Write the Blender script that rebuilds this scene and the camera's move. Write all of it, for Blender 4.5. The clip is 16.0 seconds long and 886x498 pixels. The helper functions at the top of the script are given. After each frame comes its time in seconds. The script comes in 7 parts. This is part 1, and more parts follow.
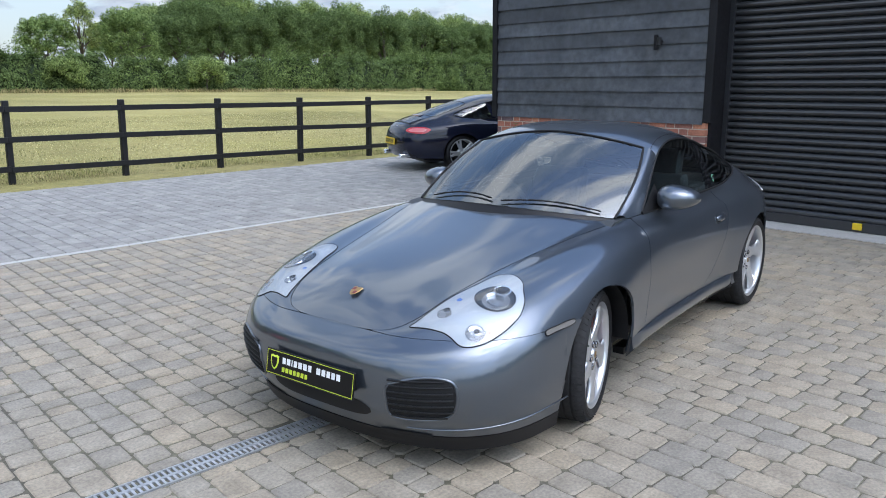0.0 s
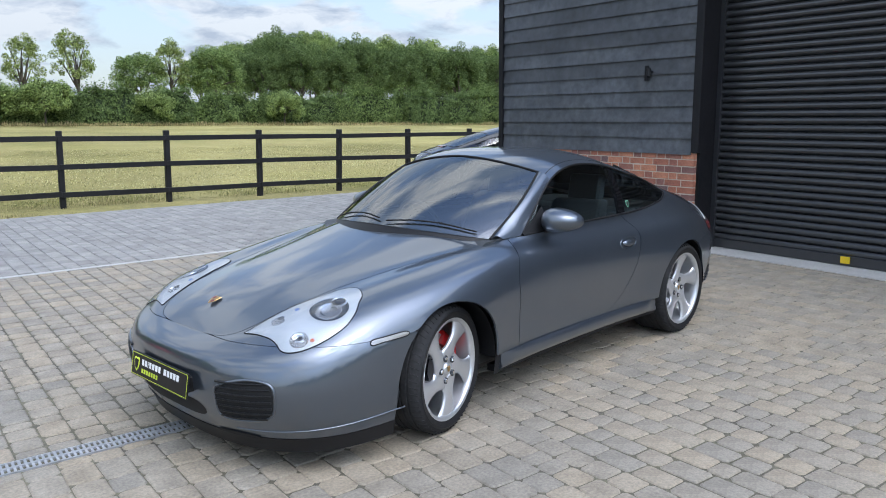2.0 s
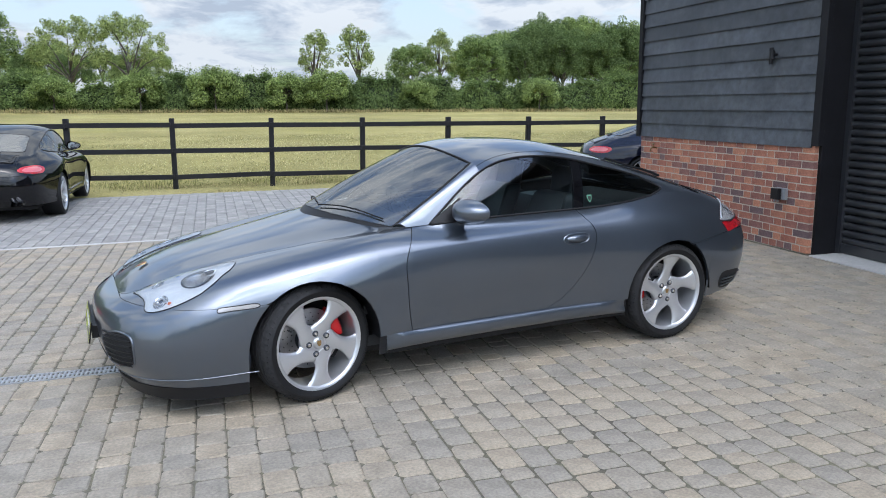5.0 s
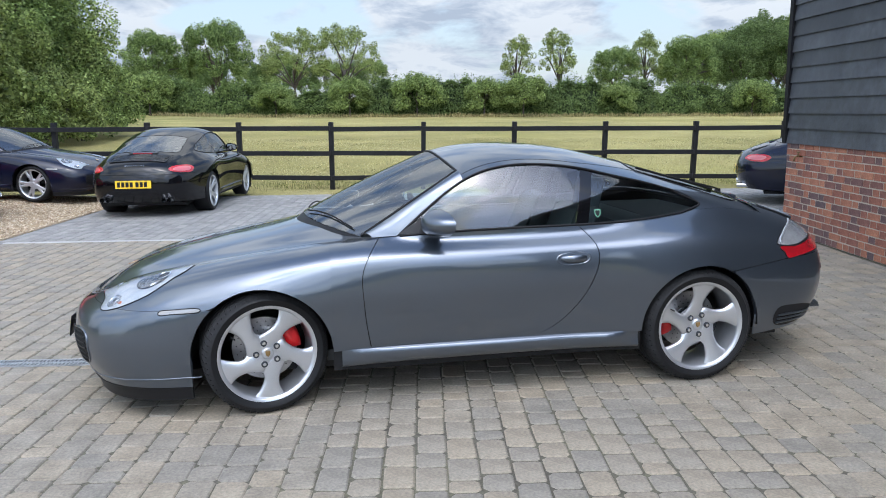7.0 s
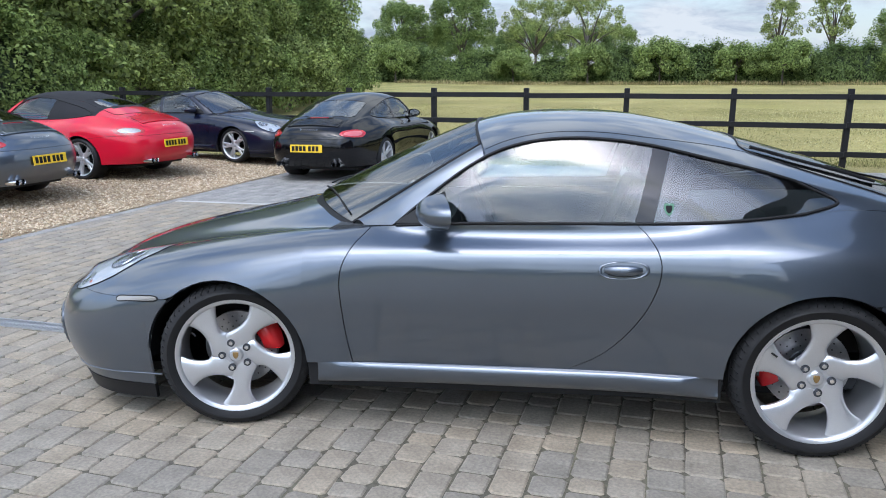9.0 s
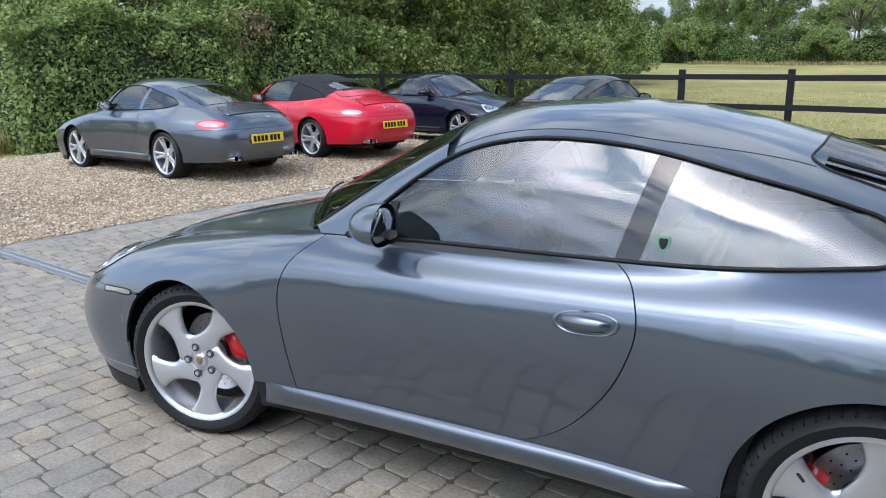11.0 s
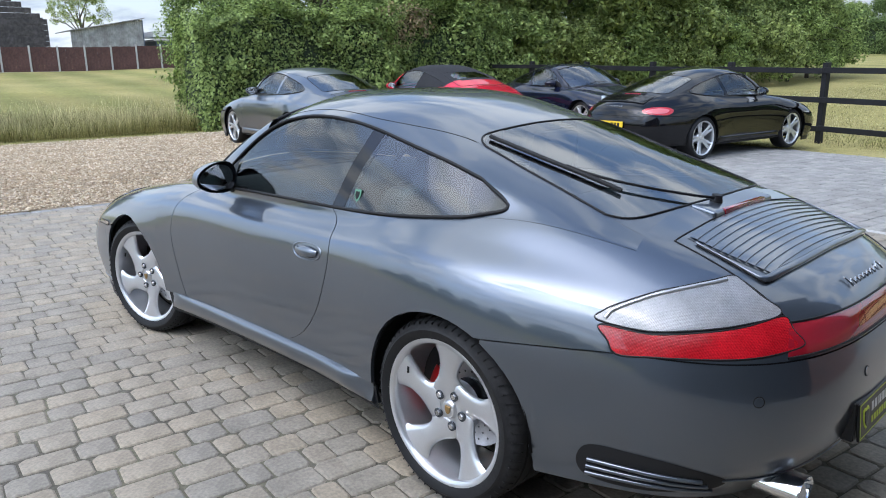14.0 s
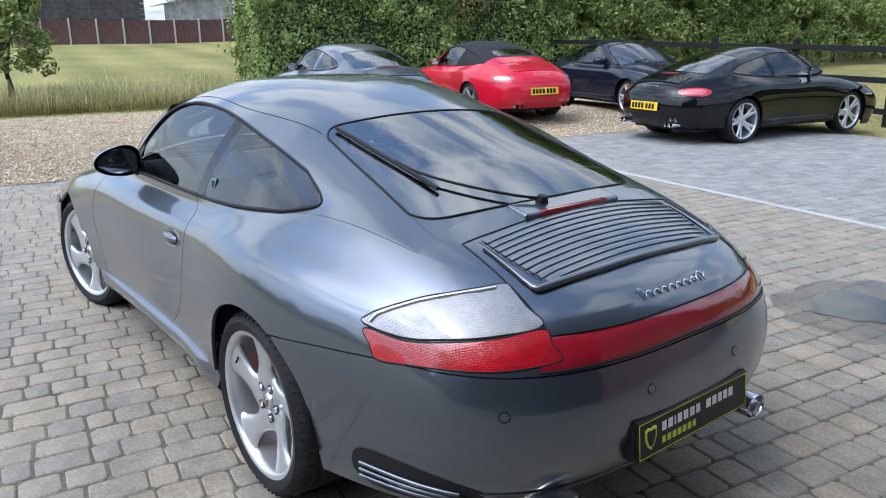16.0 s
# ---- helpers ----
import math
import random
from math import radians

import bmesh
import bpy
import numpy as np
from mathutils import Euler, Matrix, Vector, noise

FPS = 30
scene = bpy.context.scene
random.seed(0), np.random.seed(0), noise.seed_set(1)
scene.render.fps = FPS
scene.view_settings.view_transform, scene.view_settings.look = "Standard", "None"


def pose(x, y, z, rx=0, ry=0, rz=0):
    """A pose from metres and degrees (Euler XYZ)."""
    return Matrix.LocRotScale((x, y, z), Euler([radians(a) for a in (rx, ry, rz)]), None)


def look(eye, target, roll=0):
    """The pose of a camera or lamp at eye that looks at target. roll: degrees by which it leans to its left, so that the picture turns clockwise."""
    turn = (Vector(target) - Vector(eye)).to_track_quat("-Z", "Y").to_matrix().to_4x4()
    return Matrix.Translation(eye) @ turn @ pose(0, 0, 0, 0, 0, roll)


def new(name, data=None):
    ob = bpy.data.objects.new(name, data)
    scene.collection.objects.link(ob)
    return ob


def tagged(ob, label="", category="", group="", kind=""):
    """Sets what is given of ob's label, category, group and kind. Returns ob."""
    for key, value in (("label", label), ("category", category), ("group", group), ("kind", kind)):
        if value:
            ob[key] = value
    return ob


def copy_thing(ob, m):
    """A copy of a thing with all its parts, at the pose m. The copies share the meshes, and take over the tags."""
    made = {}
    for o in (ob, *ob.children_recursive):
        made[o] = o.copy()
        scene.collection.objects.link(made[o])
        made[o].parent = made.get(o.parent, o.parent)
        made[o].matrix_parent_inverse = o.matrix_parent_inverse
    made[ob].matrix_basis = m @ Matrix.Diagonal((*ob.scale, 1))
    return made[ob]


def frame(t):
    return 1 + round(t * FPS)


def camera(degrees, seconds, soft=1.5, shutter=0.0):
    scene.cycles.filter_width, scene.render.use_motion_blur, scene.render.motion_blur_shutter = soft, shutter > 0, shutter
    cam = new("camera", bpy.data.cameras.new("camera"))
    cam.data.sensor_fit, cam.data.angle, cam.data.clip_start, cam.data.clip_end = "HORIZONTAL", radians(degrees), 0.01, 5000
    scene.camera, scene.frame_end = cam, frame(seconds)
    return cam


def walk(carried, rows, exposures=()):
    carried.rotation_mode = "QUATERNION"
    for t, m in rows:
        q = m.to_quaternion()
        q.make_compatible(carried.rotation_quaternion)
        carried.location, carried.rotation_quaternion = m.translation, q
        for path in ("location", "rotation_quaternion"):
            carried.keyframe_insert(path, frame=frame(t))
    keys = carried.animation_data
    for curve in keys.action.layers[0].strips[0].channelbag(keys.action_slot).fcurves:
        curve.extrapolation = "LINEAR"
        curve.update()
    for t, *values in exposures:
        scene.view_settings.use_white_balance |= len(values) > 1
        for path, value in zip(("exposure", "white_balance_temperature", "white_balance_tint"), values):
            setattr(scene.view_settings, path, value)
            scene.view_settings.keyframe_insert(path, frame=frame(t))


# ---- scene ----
cam = camera(60.9, 16.0, soft=1.0)
METRES, EYE, TILT, LEAN, TURN = 10.13, 1.615, 0.0, 0.0, -42.0
PATH = [
    (0, (0.127, 0.208, 1.583), (1.464, 1.629, 1.144), -0.5),
    (0.5, (0.19, 0.002, 1.586), (1.515, 1.446, 1.186), -0.5),
    (1, (0.427, -0.116, 1.524), (1.728, 1.358, 1.159), -0.5),
    (1.5, (0.624, -0.343, 1.514), (1.88, 1.174, 1.165), -0.6),
    (2, (0.808, -0.611, 1.528), (1.999, 0.957, 1.177), -0.5),
    (2.5, (1.081, -0.779, 1.511), (2.189, 0.846, 1.15), -0.5),
    (3, (1.327, -0.973, 1.521), (2.339, 0.711, 1.146), -0.5),
    (5.5, (2.775, -1.701, 1.542), (3.223, 0.212, 1.17), -0.8),
    (6, (3.089, -1.644, 1.54), (3.413, 0.296, 1.175), -0.8),
    (6.5, (3.459, -1.624, 1.533), (3.644, 0.335, 1.173), -0.9),
    (7, (3.764, -1.527, 1.512), (3.803, 0.44, 1.152), -0.9),
    (7.5, (4.05, -1.345, 1.5), (3.936, 0.618, 1.133), -0.9),
    (8, (4.343, -1.139, 1.471), (4.076, 0.806, 1.087), -0.8),
    (8.5, (4.581, -0.857, 1.459), (4.159, 1.055, 1.051), -0.8),
    (9, (4.707, -0.501, 1.446), (4.127, 1.364, 1.015), -0.8),
    (9.5, (4.864, -0.14, 1.441), (4.115, 1.659, 0.991), -0.8),
    (10, (4.99, 0.21, 1.422), (4.062, 1.921, 0.965), -0.9),
    (12.5, (6.511, 0.721, 1.442), (5.027, 1.977, 0.972), -1.1),
    (13, (6.763, 0.813, 1.441), (5.244, 2.025, 0.967), -0.9),
    (13.5, (6.938, 1.003, 1.417), (5.387, 2.173, 0.941), -0.9),
    (14, (7.12, 1.185, 1.422), (5.537, 2.309, 0.944), -0.8),
    (14.5, (7.259, 1.361, 1.434), (5.646, 2.438, 0.947), -0.7),
    (15, (7.298, 1.604, 1.409), (5.654, 2.629, 0.914), -0.7),
    (15.5, (7.369, 1.772, 1.415), (5.7, 2.745, 0.898), -0.8),
    (16, (7.536, 1.939, 1.472), (5.848, 2.866, 0.931), -0.6),
]
walk(cam, [(t, look(eye, target, roll)) for t, eye, target, roll in PATH], [(0, 0.86, 6050, 9), (5, 0.86, 6150, 9), (9, 0.84, 6050, 9), (14, 0.92, 6050, 9), (16, 0.96, 6000, 9)])

# ---- light ----
world = bpy.data.worlds.new("sky")
scene.world = world
world.use_nodes = True
SUN_EL, SUN_AZ = 55.0, 177.0  # the sun behind thin cloud, azimuth clockwise from +y


def build_sky():
    nt = world.node_tree
    nt.nodes.clear()
    out = nt.nodes.new("ShaderNodeOutputWorld")
    bg = nt.nodes.new("ShaderNodeBackground")
    sky = nt.nodes.new("ShaderNodeTexSky")
    sky.sky_type = "NISHITA"
    sky.sun_disc = False
    sky.sun_elevation, sky.sun_rotation = radians(SUN_EL), radians(SUN_AZ)
    sky.air_density, sky.dust_density = 1.0, 1.5
    tc = nt.nodes.new("ShaderNodeTexCoord")
    sep = nt.nodes.new("ShaderNodeSeparateXYZ")
    nt.links.new(tc.outputs["Generated"], sep.inputs[0])
    # a flat cloud layer: direction divided by its height
    up = nt.nodes.new("ShaderNodeMath"); up.operation = "MAXIMUM"; up.inputs[1].default_value = 0.0
    nt.links.new(sep.outputs[2], up.inputs[0])
    add = nt.nodes.new("ShaderNodeMath"); add.operation = "ADD"; add.inputs[1].default_value = 0.24
    nt.links.new(up.outputs[0], add.inputs[0])
    div = nt.nodes.new("ShaderNodeVectorMath"); div.operation = "DIVIDE"
    nt.links.new(tc.outputs["Generated"], div.inputs[0])
    comb = nt.nodes.new("ShaderNodeCombineXYZ")
    for i in range(3):
        nt.links.new(add.outputs[0], comb.inputs[i])
    nt.links.new(comb.outputs[0], div.inputs[1])

    def noise_node(scale, detail, rough, dist=0.0):
        n = nt.nodes.new("ShaderNodeTexNoise")
        n.inputs["Scale"].default_value, n.inputs["Detail"].default_value = scale, detail
        n.inputs["Roughness"].default_value, n.inputs["Distortion"].default_value = rough, dist
        nt.links.new(div.outputs[0], n.inputs["Vector"])
        return n

    def ramp(src, *stops):
        r = nt.nodes.new("ShaderNodeValToRGB")
        while len(r.color_ramp.elements) < len(stops):
            r.color_ramp.elements.new(0.5)
        for e, (p, c) in zip(r.color_ramp.elements, stops):
            e.position, e.color = p, (*c, 1)
        nt.links.new(src, r.inputs[0])
        return r.outputs[0]

    cover = ramp(noise_node(1.9, 9, 0.57, 0.3).outputs[0], (0.43, (0, 0, 0)), (0.53, (1, 1, 1)))
    tone = ramp(noise_node(3.6, 10, 0.6, 0.4).outputs[0], (0.40, (3.2, 4.1, 5.6)), (0.485, (6.2, 6.9, 8.0)), (0.565, (9.4, 9.7, 10.0)))
    mix = nt.nodes.new("ShaderNodeMixRGB")
    nt.links.new(cover, mix.inputs[0])
    blue = nt.nodes.new("ShaderNodeVectorMath"); blue.operation = "SCALE"; blue.inputs["Scale"].default_value = 2.0
    nt.links.new(sky.outputs[0], blue.inputs[0])
    nt.links.new(blue.outputs[0], mix.inputs[1])
    nt.links.new(tone, mix.inputs[2])
    # haze evens the clouds out towards the horizon
    veil = nt.nodes.new("ShaderNodeMapRange")
    veil.inputs[1].default_value, veil.inputs[2].default_value = 0.08, 0.50
    veil.inputs[3].default_value, veil.inputs[4].default_value = 0.66, 0.0
    nt.links.new(up.outputs[0], veil.inputs[0])
    hazy = nt.nodes.new("ShaderNodeMixRGB")
    hazy.inputs[2].default_value = (4.1, 4.35, 4.7, 1)
    nt.links.new(veil.outputs[0], hazy.inputs[0])
    nt.links.new(mix.outputs[0], hazy.inputs[1])
    # the cloud is brightest low down and opens to blue overhead
    gain = nt.nodes.new("ShaderNodeMath"); gain.operation = "MULTIPLY_ADD"
    gain.inputs[1].default_value, gain.inputs[2].default_value = -0.38, 1.10
    nt.links.new(up.outputs[0], gain.inputs[0])
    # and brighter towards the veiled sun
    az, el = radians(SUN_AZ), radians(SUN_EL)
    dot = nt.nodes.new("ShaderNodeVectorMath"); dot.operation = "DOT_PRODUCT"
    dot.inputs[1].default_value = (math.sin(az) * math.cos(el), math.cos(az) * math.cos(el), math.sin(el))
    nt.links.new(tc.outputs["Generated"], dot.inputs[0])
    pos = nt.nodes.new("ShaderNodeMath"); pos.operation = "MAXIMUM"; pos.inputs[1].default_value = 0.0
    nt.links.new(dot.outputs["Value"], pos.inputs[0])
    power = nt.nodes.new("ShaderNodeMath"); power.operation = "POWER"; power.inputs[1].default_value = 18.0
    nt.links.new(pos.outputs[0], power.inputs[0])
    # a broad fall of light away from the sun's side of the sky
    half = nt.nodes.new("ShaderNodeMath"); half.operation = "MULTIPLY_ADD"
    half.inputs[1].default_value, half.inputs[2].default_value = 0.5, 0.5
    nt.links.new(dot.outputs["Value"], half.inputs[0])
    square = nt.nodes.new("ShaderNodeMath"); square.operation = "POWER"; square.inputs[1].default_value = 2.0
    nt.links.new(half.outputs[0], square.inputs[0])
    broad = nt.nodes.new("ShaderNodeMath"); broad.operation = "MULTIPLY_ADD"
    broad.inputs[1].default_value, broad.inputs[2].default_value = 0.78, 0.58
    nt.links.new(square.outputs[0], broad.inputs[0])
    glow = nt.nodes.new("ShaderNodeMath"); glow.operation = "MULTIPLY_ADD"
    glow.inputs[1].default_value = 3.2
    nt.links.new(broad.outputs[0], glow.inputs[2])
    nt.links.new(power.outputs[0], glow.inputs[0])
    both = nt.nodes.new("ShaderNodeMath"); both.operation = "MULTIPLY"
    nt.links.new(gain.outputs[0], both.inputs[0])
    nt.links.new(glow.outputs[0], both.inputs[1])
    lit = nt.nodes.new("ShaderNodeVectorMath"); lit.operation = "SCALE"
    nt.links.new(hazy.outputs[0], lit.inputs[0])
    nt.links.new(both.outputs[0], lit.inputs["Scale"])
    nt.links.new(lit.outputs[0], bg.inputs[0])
    bg.inputs[1].default_value = 0.11
    nt.links.new(bg.outputs[0], out.inputs[0])


build_sky()
sun = new("sun", bpy.data.lights.new("sun", "SUN"))
sun.data.energy, sun.data.angle, sun.data.color = 0.35, radians(60), (1.0, 0.985, 0.96)
_az, _el = radians(SUN_AZ), radians(SUN_EL)
sun.matrix_world = look((0, 0, 30), (-math.sin(_az) * math.cos(_el), -math.cos(_az) * math.cos(_el), 30 - math.sin(_el)))
scene.view_settings.exposure = 0.0

# ---- materials ----


def material(name, base, rough=0.6, metal=0.0, vary=0.12, grain=30.0, patch=1.2, bump=0.15, bump_scale=None, coat=0.0, spec=0.5,
             tint=None, random=0.0, island=0.0, dist=0.004):
    """A surface with grain and patches: the base colour varied at two scales, and fine relief. tint: the colour of the patches.
    random / island: how far single pieces differ in tone."""
    m = bpy.data.materials.new(name)
    m.use_nodes = True
    nt = m.node_tree
    p = nt.nodes["Principled BSDF"]
    p.inputs["Roughness"].default_value, p.inputs["Metallic"].default_value = rough, metal
    p.inputs["Coat Weight"].default_value, p.inputs["Coat Roughness"].default_value = coat, 0.03
    p.inputs["Specular IOR Level"].default_value = spec
    tc = nt.nodes.new("ShaderNodeTexCoord")

    def noise_of(scale, detail):
        n = nt.nodes.new("ShaderNodeTexNoise")
        n.inputs["Scale"].default_value, n.inputs["Detail"].default_value, n.inputs["Roughness"].default_value = scale, detail, 0.6
        nt.links.new(tc.outputs["Object"], n.inputs["Vector"])
        return n.outputs[0]

    def span(src, lo, hi):
        r = nt.nodes.new("ShaderNodeMapRange")
        r.inputs[1].default_value, r.inputs[2].default_value = 0.3, 0.7
        r.inputs[3].default_value, r.inputs[4].default_value = lo, hi
        nt.links.new(src, r.inputs[0])
        return r.outputs[0]

    def times(a, b):
        n = nt.nodes.new("ShaderNodeMath")
        n.operation = "MULTIPLY"
        nt.links.new(a, n.inputs[0])
        nt.links.new(b, n.inputs[1])
        return n.outputs[0]

    fine = noise_of(grain, 6)
    value = times(span(fine, 1 - vary, 1 + vary), span(noise_of(patch, 4), 1 - vary * 0.8, 1 + vary * 0.8))
    if random or island:
        if random:
            src = nt.nodes.new("ShaderNodeObjectInfo").outputs["Random"]
        else:
            src = nt.nodes.new("ShaderNodeNewGeometry").outputs["Random Per Island"]
        r = nt.nodes.new("ShaderNodeMapRange")
        r.inputs[3].default_value, r.inputs[4].default_value = 1 - (random or island), 1 + (random or island)
        nt.links.new(src, r.inputs[0])
        value = times(value, r.outputs[0])
    col = nt.nodes.new("ShaderNodeMixRGB")
    col.inputs[1].default_value, col.inputs[2].default_value = (*base, 1), (*(tint or base), 1)
    nt.links.new(span(noise_of(patch * 1.7, 5), 0, 1), col.inputs[0])
    scaled = nt.nodes.new("ShaderNodeVectorMath")
    scaled.operation = "SCALE"
    nt.links.new(col.outputs[0], scaled.inputs[0])
    nt.links.new(value, scaled.inputs["Scale"])
    nt.links.new(scaled.outputs[0], p.inputs["Base Color"])
    if bump:
        b = nt.nodes.new("ShaderNodeBump")
        b.inputs["Strength"].default_value, b.inputs["Distance"].default_value = bump, dist
        nt.links.new(fine if bump_scale is None else noise_of(bump_scale, 6), b.inputs["Height"])
        nt.links.new(b.outputs[0], p.inputs["Normal"])
        rr = span(fine, max(0.02, rough - 0.08), min(1.0, rough + 0.08))
        nt.links.new(rr, p.inputs["Roughness"])
    return m


def two_tone_pieces(name, a, b, c, rough=0.8, per="island", bump=0.4):
    """Paving or brick: each piece takes its own tone between three, with grain and dirt."""
    m = material(name, a, rough, vary=0.27, grain=70, patch=6, bump=bump, dist=0.004)
    nt = m.node_tree
    src = nt.nodes.new("ShaderNodeNewGeometry").outputs["Random Per Island"] if per == "island" else nt.nodes.new("ShaderNodeObjectInfo").outputs["Random"]
    r = nt.nodes.new("ShaderNodeValToRGB")
    r.color_ramp.elements.new(0.5)
    for e, (pos, col) in zip(r.color_ramp.elements, ((0.0, a), (0.5, b), (1.0, c))):
        e.position, e.color = pos, (*col, 1)
    nt.links.new(src, r.inputs[0])
    mix = next(n for n in nt.nodes if n.type == "MIX_RGB")
    for i in (1, 2):
        nt.links.new(r.outputs[0], mix.inputs[i])
    return m


def plain(name, base, rough=0.4, metal=0.0, coat=0.0, spec=0.5):
    m = bpy.data.materials.new(name)
    m.use_nodes = True
    p = m.node_tree.nodes["Principled BSDF"]
    p.inputs["Base Color"].default_value = (*base, 1)
    p.inputs["Roughness"].default_value, p.inputs["Metallic"].default_value = rough, metal
    p.inputs["Coat Weight"].default_value, p.inputs["Specular IOR Level"].default_value = coat, spec
    return m


def foliage(name, dark, light, rough=0.55):
    """Leaves: each one its own green, slightly translucent."""
    m = bpy.data.materials.new(name)
    m.use_nodes = True
    nt = m.node_tree
    p = nt.nodes["Principled BSDF"]
    p.inputs["Roughness"].default_value = rough
    p.inputs["Specular IOR Level"].default_value = 0.25
    r = nt.nodes.new("ShaderNodeValToRGB")
    r.color_ramp.elements[0].color, r.color_ramp.elements[1].color = (*[0.45 * c for c in dark], 1), (*[1.22 * c for c in light], 1)
    nt.links.new(nt.nodes.new("ShaderNodeNewGeometry").outputs["Random Per Island"], r.inputs[0])
    nt.links.new(r.outputs[0], p.inputs["Base Color"])
    tr = nt.nodes.new("ShaderNodeBsdfTranslucent")
    nt.links.new(r.outputs[0], tr.inputs[0])
    mx = nt.nodes.new("ShaderNodeMixShader")
    mx.inputs[0].default_value = 0.5
    nt.links.new(p.outputs[0], mx.inputs[1])
    nt.links.new(tr.outputs[0], mx.inputs[2])
    nt.links.new(mx.outputs[0], next(n for n in nt.nodes if n.type == "OUTPUT_MATERIAL").inputs[0])
    return m


M_GRASS = material("dry_mown_grass", (0.262, 0.236, 0.082), 0.9, vary=0.3, grain=9, patch=0.12, bump=0.8, bump_scale=25, dist=0.05, tint=(0.355, 0.305, 0.130), spec=0.1)
def mow_stripes(m, edge, wide):
    """Mown bands in the field past the verge."""
    nt = m.node_tree
    p = nt.nodes["Principled BSDF"]
    src = p.inputs["Base Color"].links[0].from_socket
    tc = nt.nodes.new("ShaderNodeTexCoord")
    wave = nt.nodes.new("ShaderNodeTexWave")
    wave.bands_direction = "Y"
    wave.inputs["Scale"].default_value = 0.314 / wide
    wave.inputs["Distortion"].default_value, wave.inputs["Detail"].default_value, wave.inputs["Detail Scale"].default_value = 1.6, 3.0, 0.6
    nt.links.new(tc.outputs["Object"], wave.inputs["Vector"])
    sep = nt.nodes.new("ShaderNodeSeparateXYZ")
    nt.links.new(tc.outputs["Object"], sep.inputs[0])
    on = nt.nodes.new("ShaderNodeMapRange")
    on.inputs[1].default_value, on.inputs[2].default_value = edge, edge - 3
    on.inputs[3].default_value, on.inputs[4].default_value = 0.0, 0.85
    nt.links.new(sep.outputs[0], on.inputs[0])
    fac = nt.nodes.new("ShaderNodeMath"); fac.operation = "MULTIPLY"
    nt.links.new(wave.outputs["Fac"], fac.inputs[0])
    nt.links.new(on.outputs[0], fac.inputs[1])
    dark = nt.nodes.new("ShaderNodeMixRGB"); dark.blend_type = "MULTIPLY"
    dark.inputs[2].default_value = (0.68, 0.77, 0.68, 1)
    nt.links.new(fac.outputs[0], dark.inputs[0])
    nt.links.new(src, dark.inputs[1])
    nt.links.new(dark.outputs[0], p.inputs["Base Color"])


mow_stripes(M_GRASS, -12.5, 3.0)
M_JOINT = material("jointing_sand", (0.098, 0.088, 0.068), 0.95, vary=0.35, grain=60, patch=1.1, bump=0.5, tint=(0.135, 0.124, 0.080))
M_JOINT_G = material("grey_jointing_sand", (0.13, 0.13, 0.125), 0.95, vary=0.25, grain=60, patch=2, bump=0.4)
M_PAVER = two_tone_pieces("tumbled_brown_paver", (0.232, 0.210, 0.174), (0.268, 0.235, 0.186), (0.300, 0.252, 0.186), 0.82)
M_PAVER_P = two_tone_pieces("tumbled_brown_paver_piece", (0.232, 0.210, 0.174), (0.268, 0.235, 0.186), (0.300, 0.252, 0.186), 0.82, per="object")
M_PAVER_G = two_tone_pieces("grey_paver", (0.212, 0.204, 0.190), (0.250, 0.241, 0.226), (0.290, 0.277, 0.254), 0.8)
M_GRAVEL = material("buff_gravel_bed", (0.40, 0.30, 0.19), 0.9, vary=0.4, grain=38, patch=0.6, bump=1.0, dist=0.03, tint=(0.36, 0.28, 0.2))
M_STONE = two_tone_pieces("gravel_stone", (0.25, 0.17, 0.10), (0.46, 0.355, 0.225), (0.68, 0.585, 0.44), 0.8, bump=0.1)
M_CONCRETE = material("concrete", (0.44, 0.43, 0.41), 0.85, vary=0.12, grain=40, patch=1.5, bump=0.25)
M_BLACKWOOD = material("black_stained_timber", (0.048, 0.053, 0.063), 0.62, vary=0.4, grain=14, patch=1.4, bump=0.4, bump_scale=45, island=0.25, tint=(0.048, 0.052, 0.060))
M_BLACKPOST = material("black_painted_timber", (0.008, 0.008, 0.010), 0.65, spec=0.3, vary=0.4, grain=20, patch=2, bump=0.3)
M_SHUTTER = plain("black_shutter", (0.022, 0.0235, 0.027), 0.30, spec=0.9)
M_MORTAR = material("mortar", (0.46, 0.40, 0.33), 0.95, vary=0.15, grain=80, patch=3, bump=0.4)
M_GALV = material("galvanised_steel", (0.40, 0.41, 0.42), 0.5, metal=0.6, vary=0.15, grain=30, patch=4, bump=0.05)
M_LEAF_HEDGE = foliage("hedge_leaf", (0.115, 0.185, 0.050), (0.360, 0.450, 0.150))
M_LEAF_FAR = foliage("far_leaf", (0.080, 0.135, 0.040), (0.205, 0.280, 0.095))
M_LEAF_FIELD = foliage("field_hedge_leaf", (0.085, 0.145, 0.040), (0.235, 0.315, 0.100))
M_LEAF_OAK = foliage("oak_leaf", (0.095, 0.165, 0.050), (0.300, 0.395, 0.130))
M_LEAF_PALE = foliage("pale_leaf", (0.140, 0.195, 0.055), (0.390, 0.460, 0.160))
M_LEAF_BROWN = foliage("brown_leaf", (0.22, 0.17, 0.085), (0.46, 0.37, 0.22))
M_BARK = material("bark", (0.10, 0.085, 0.07), 0.9, vary=0.3, grain=12, patch=2, bump=0.6)
# hedge core: near-black in place of the shade deep among the leaves
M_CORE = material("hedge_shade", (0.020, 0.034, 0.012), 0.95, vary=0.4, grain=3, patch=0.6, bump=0)
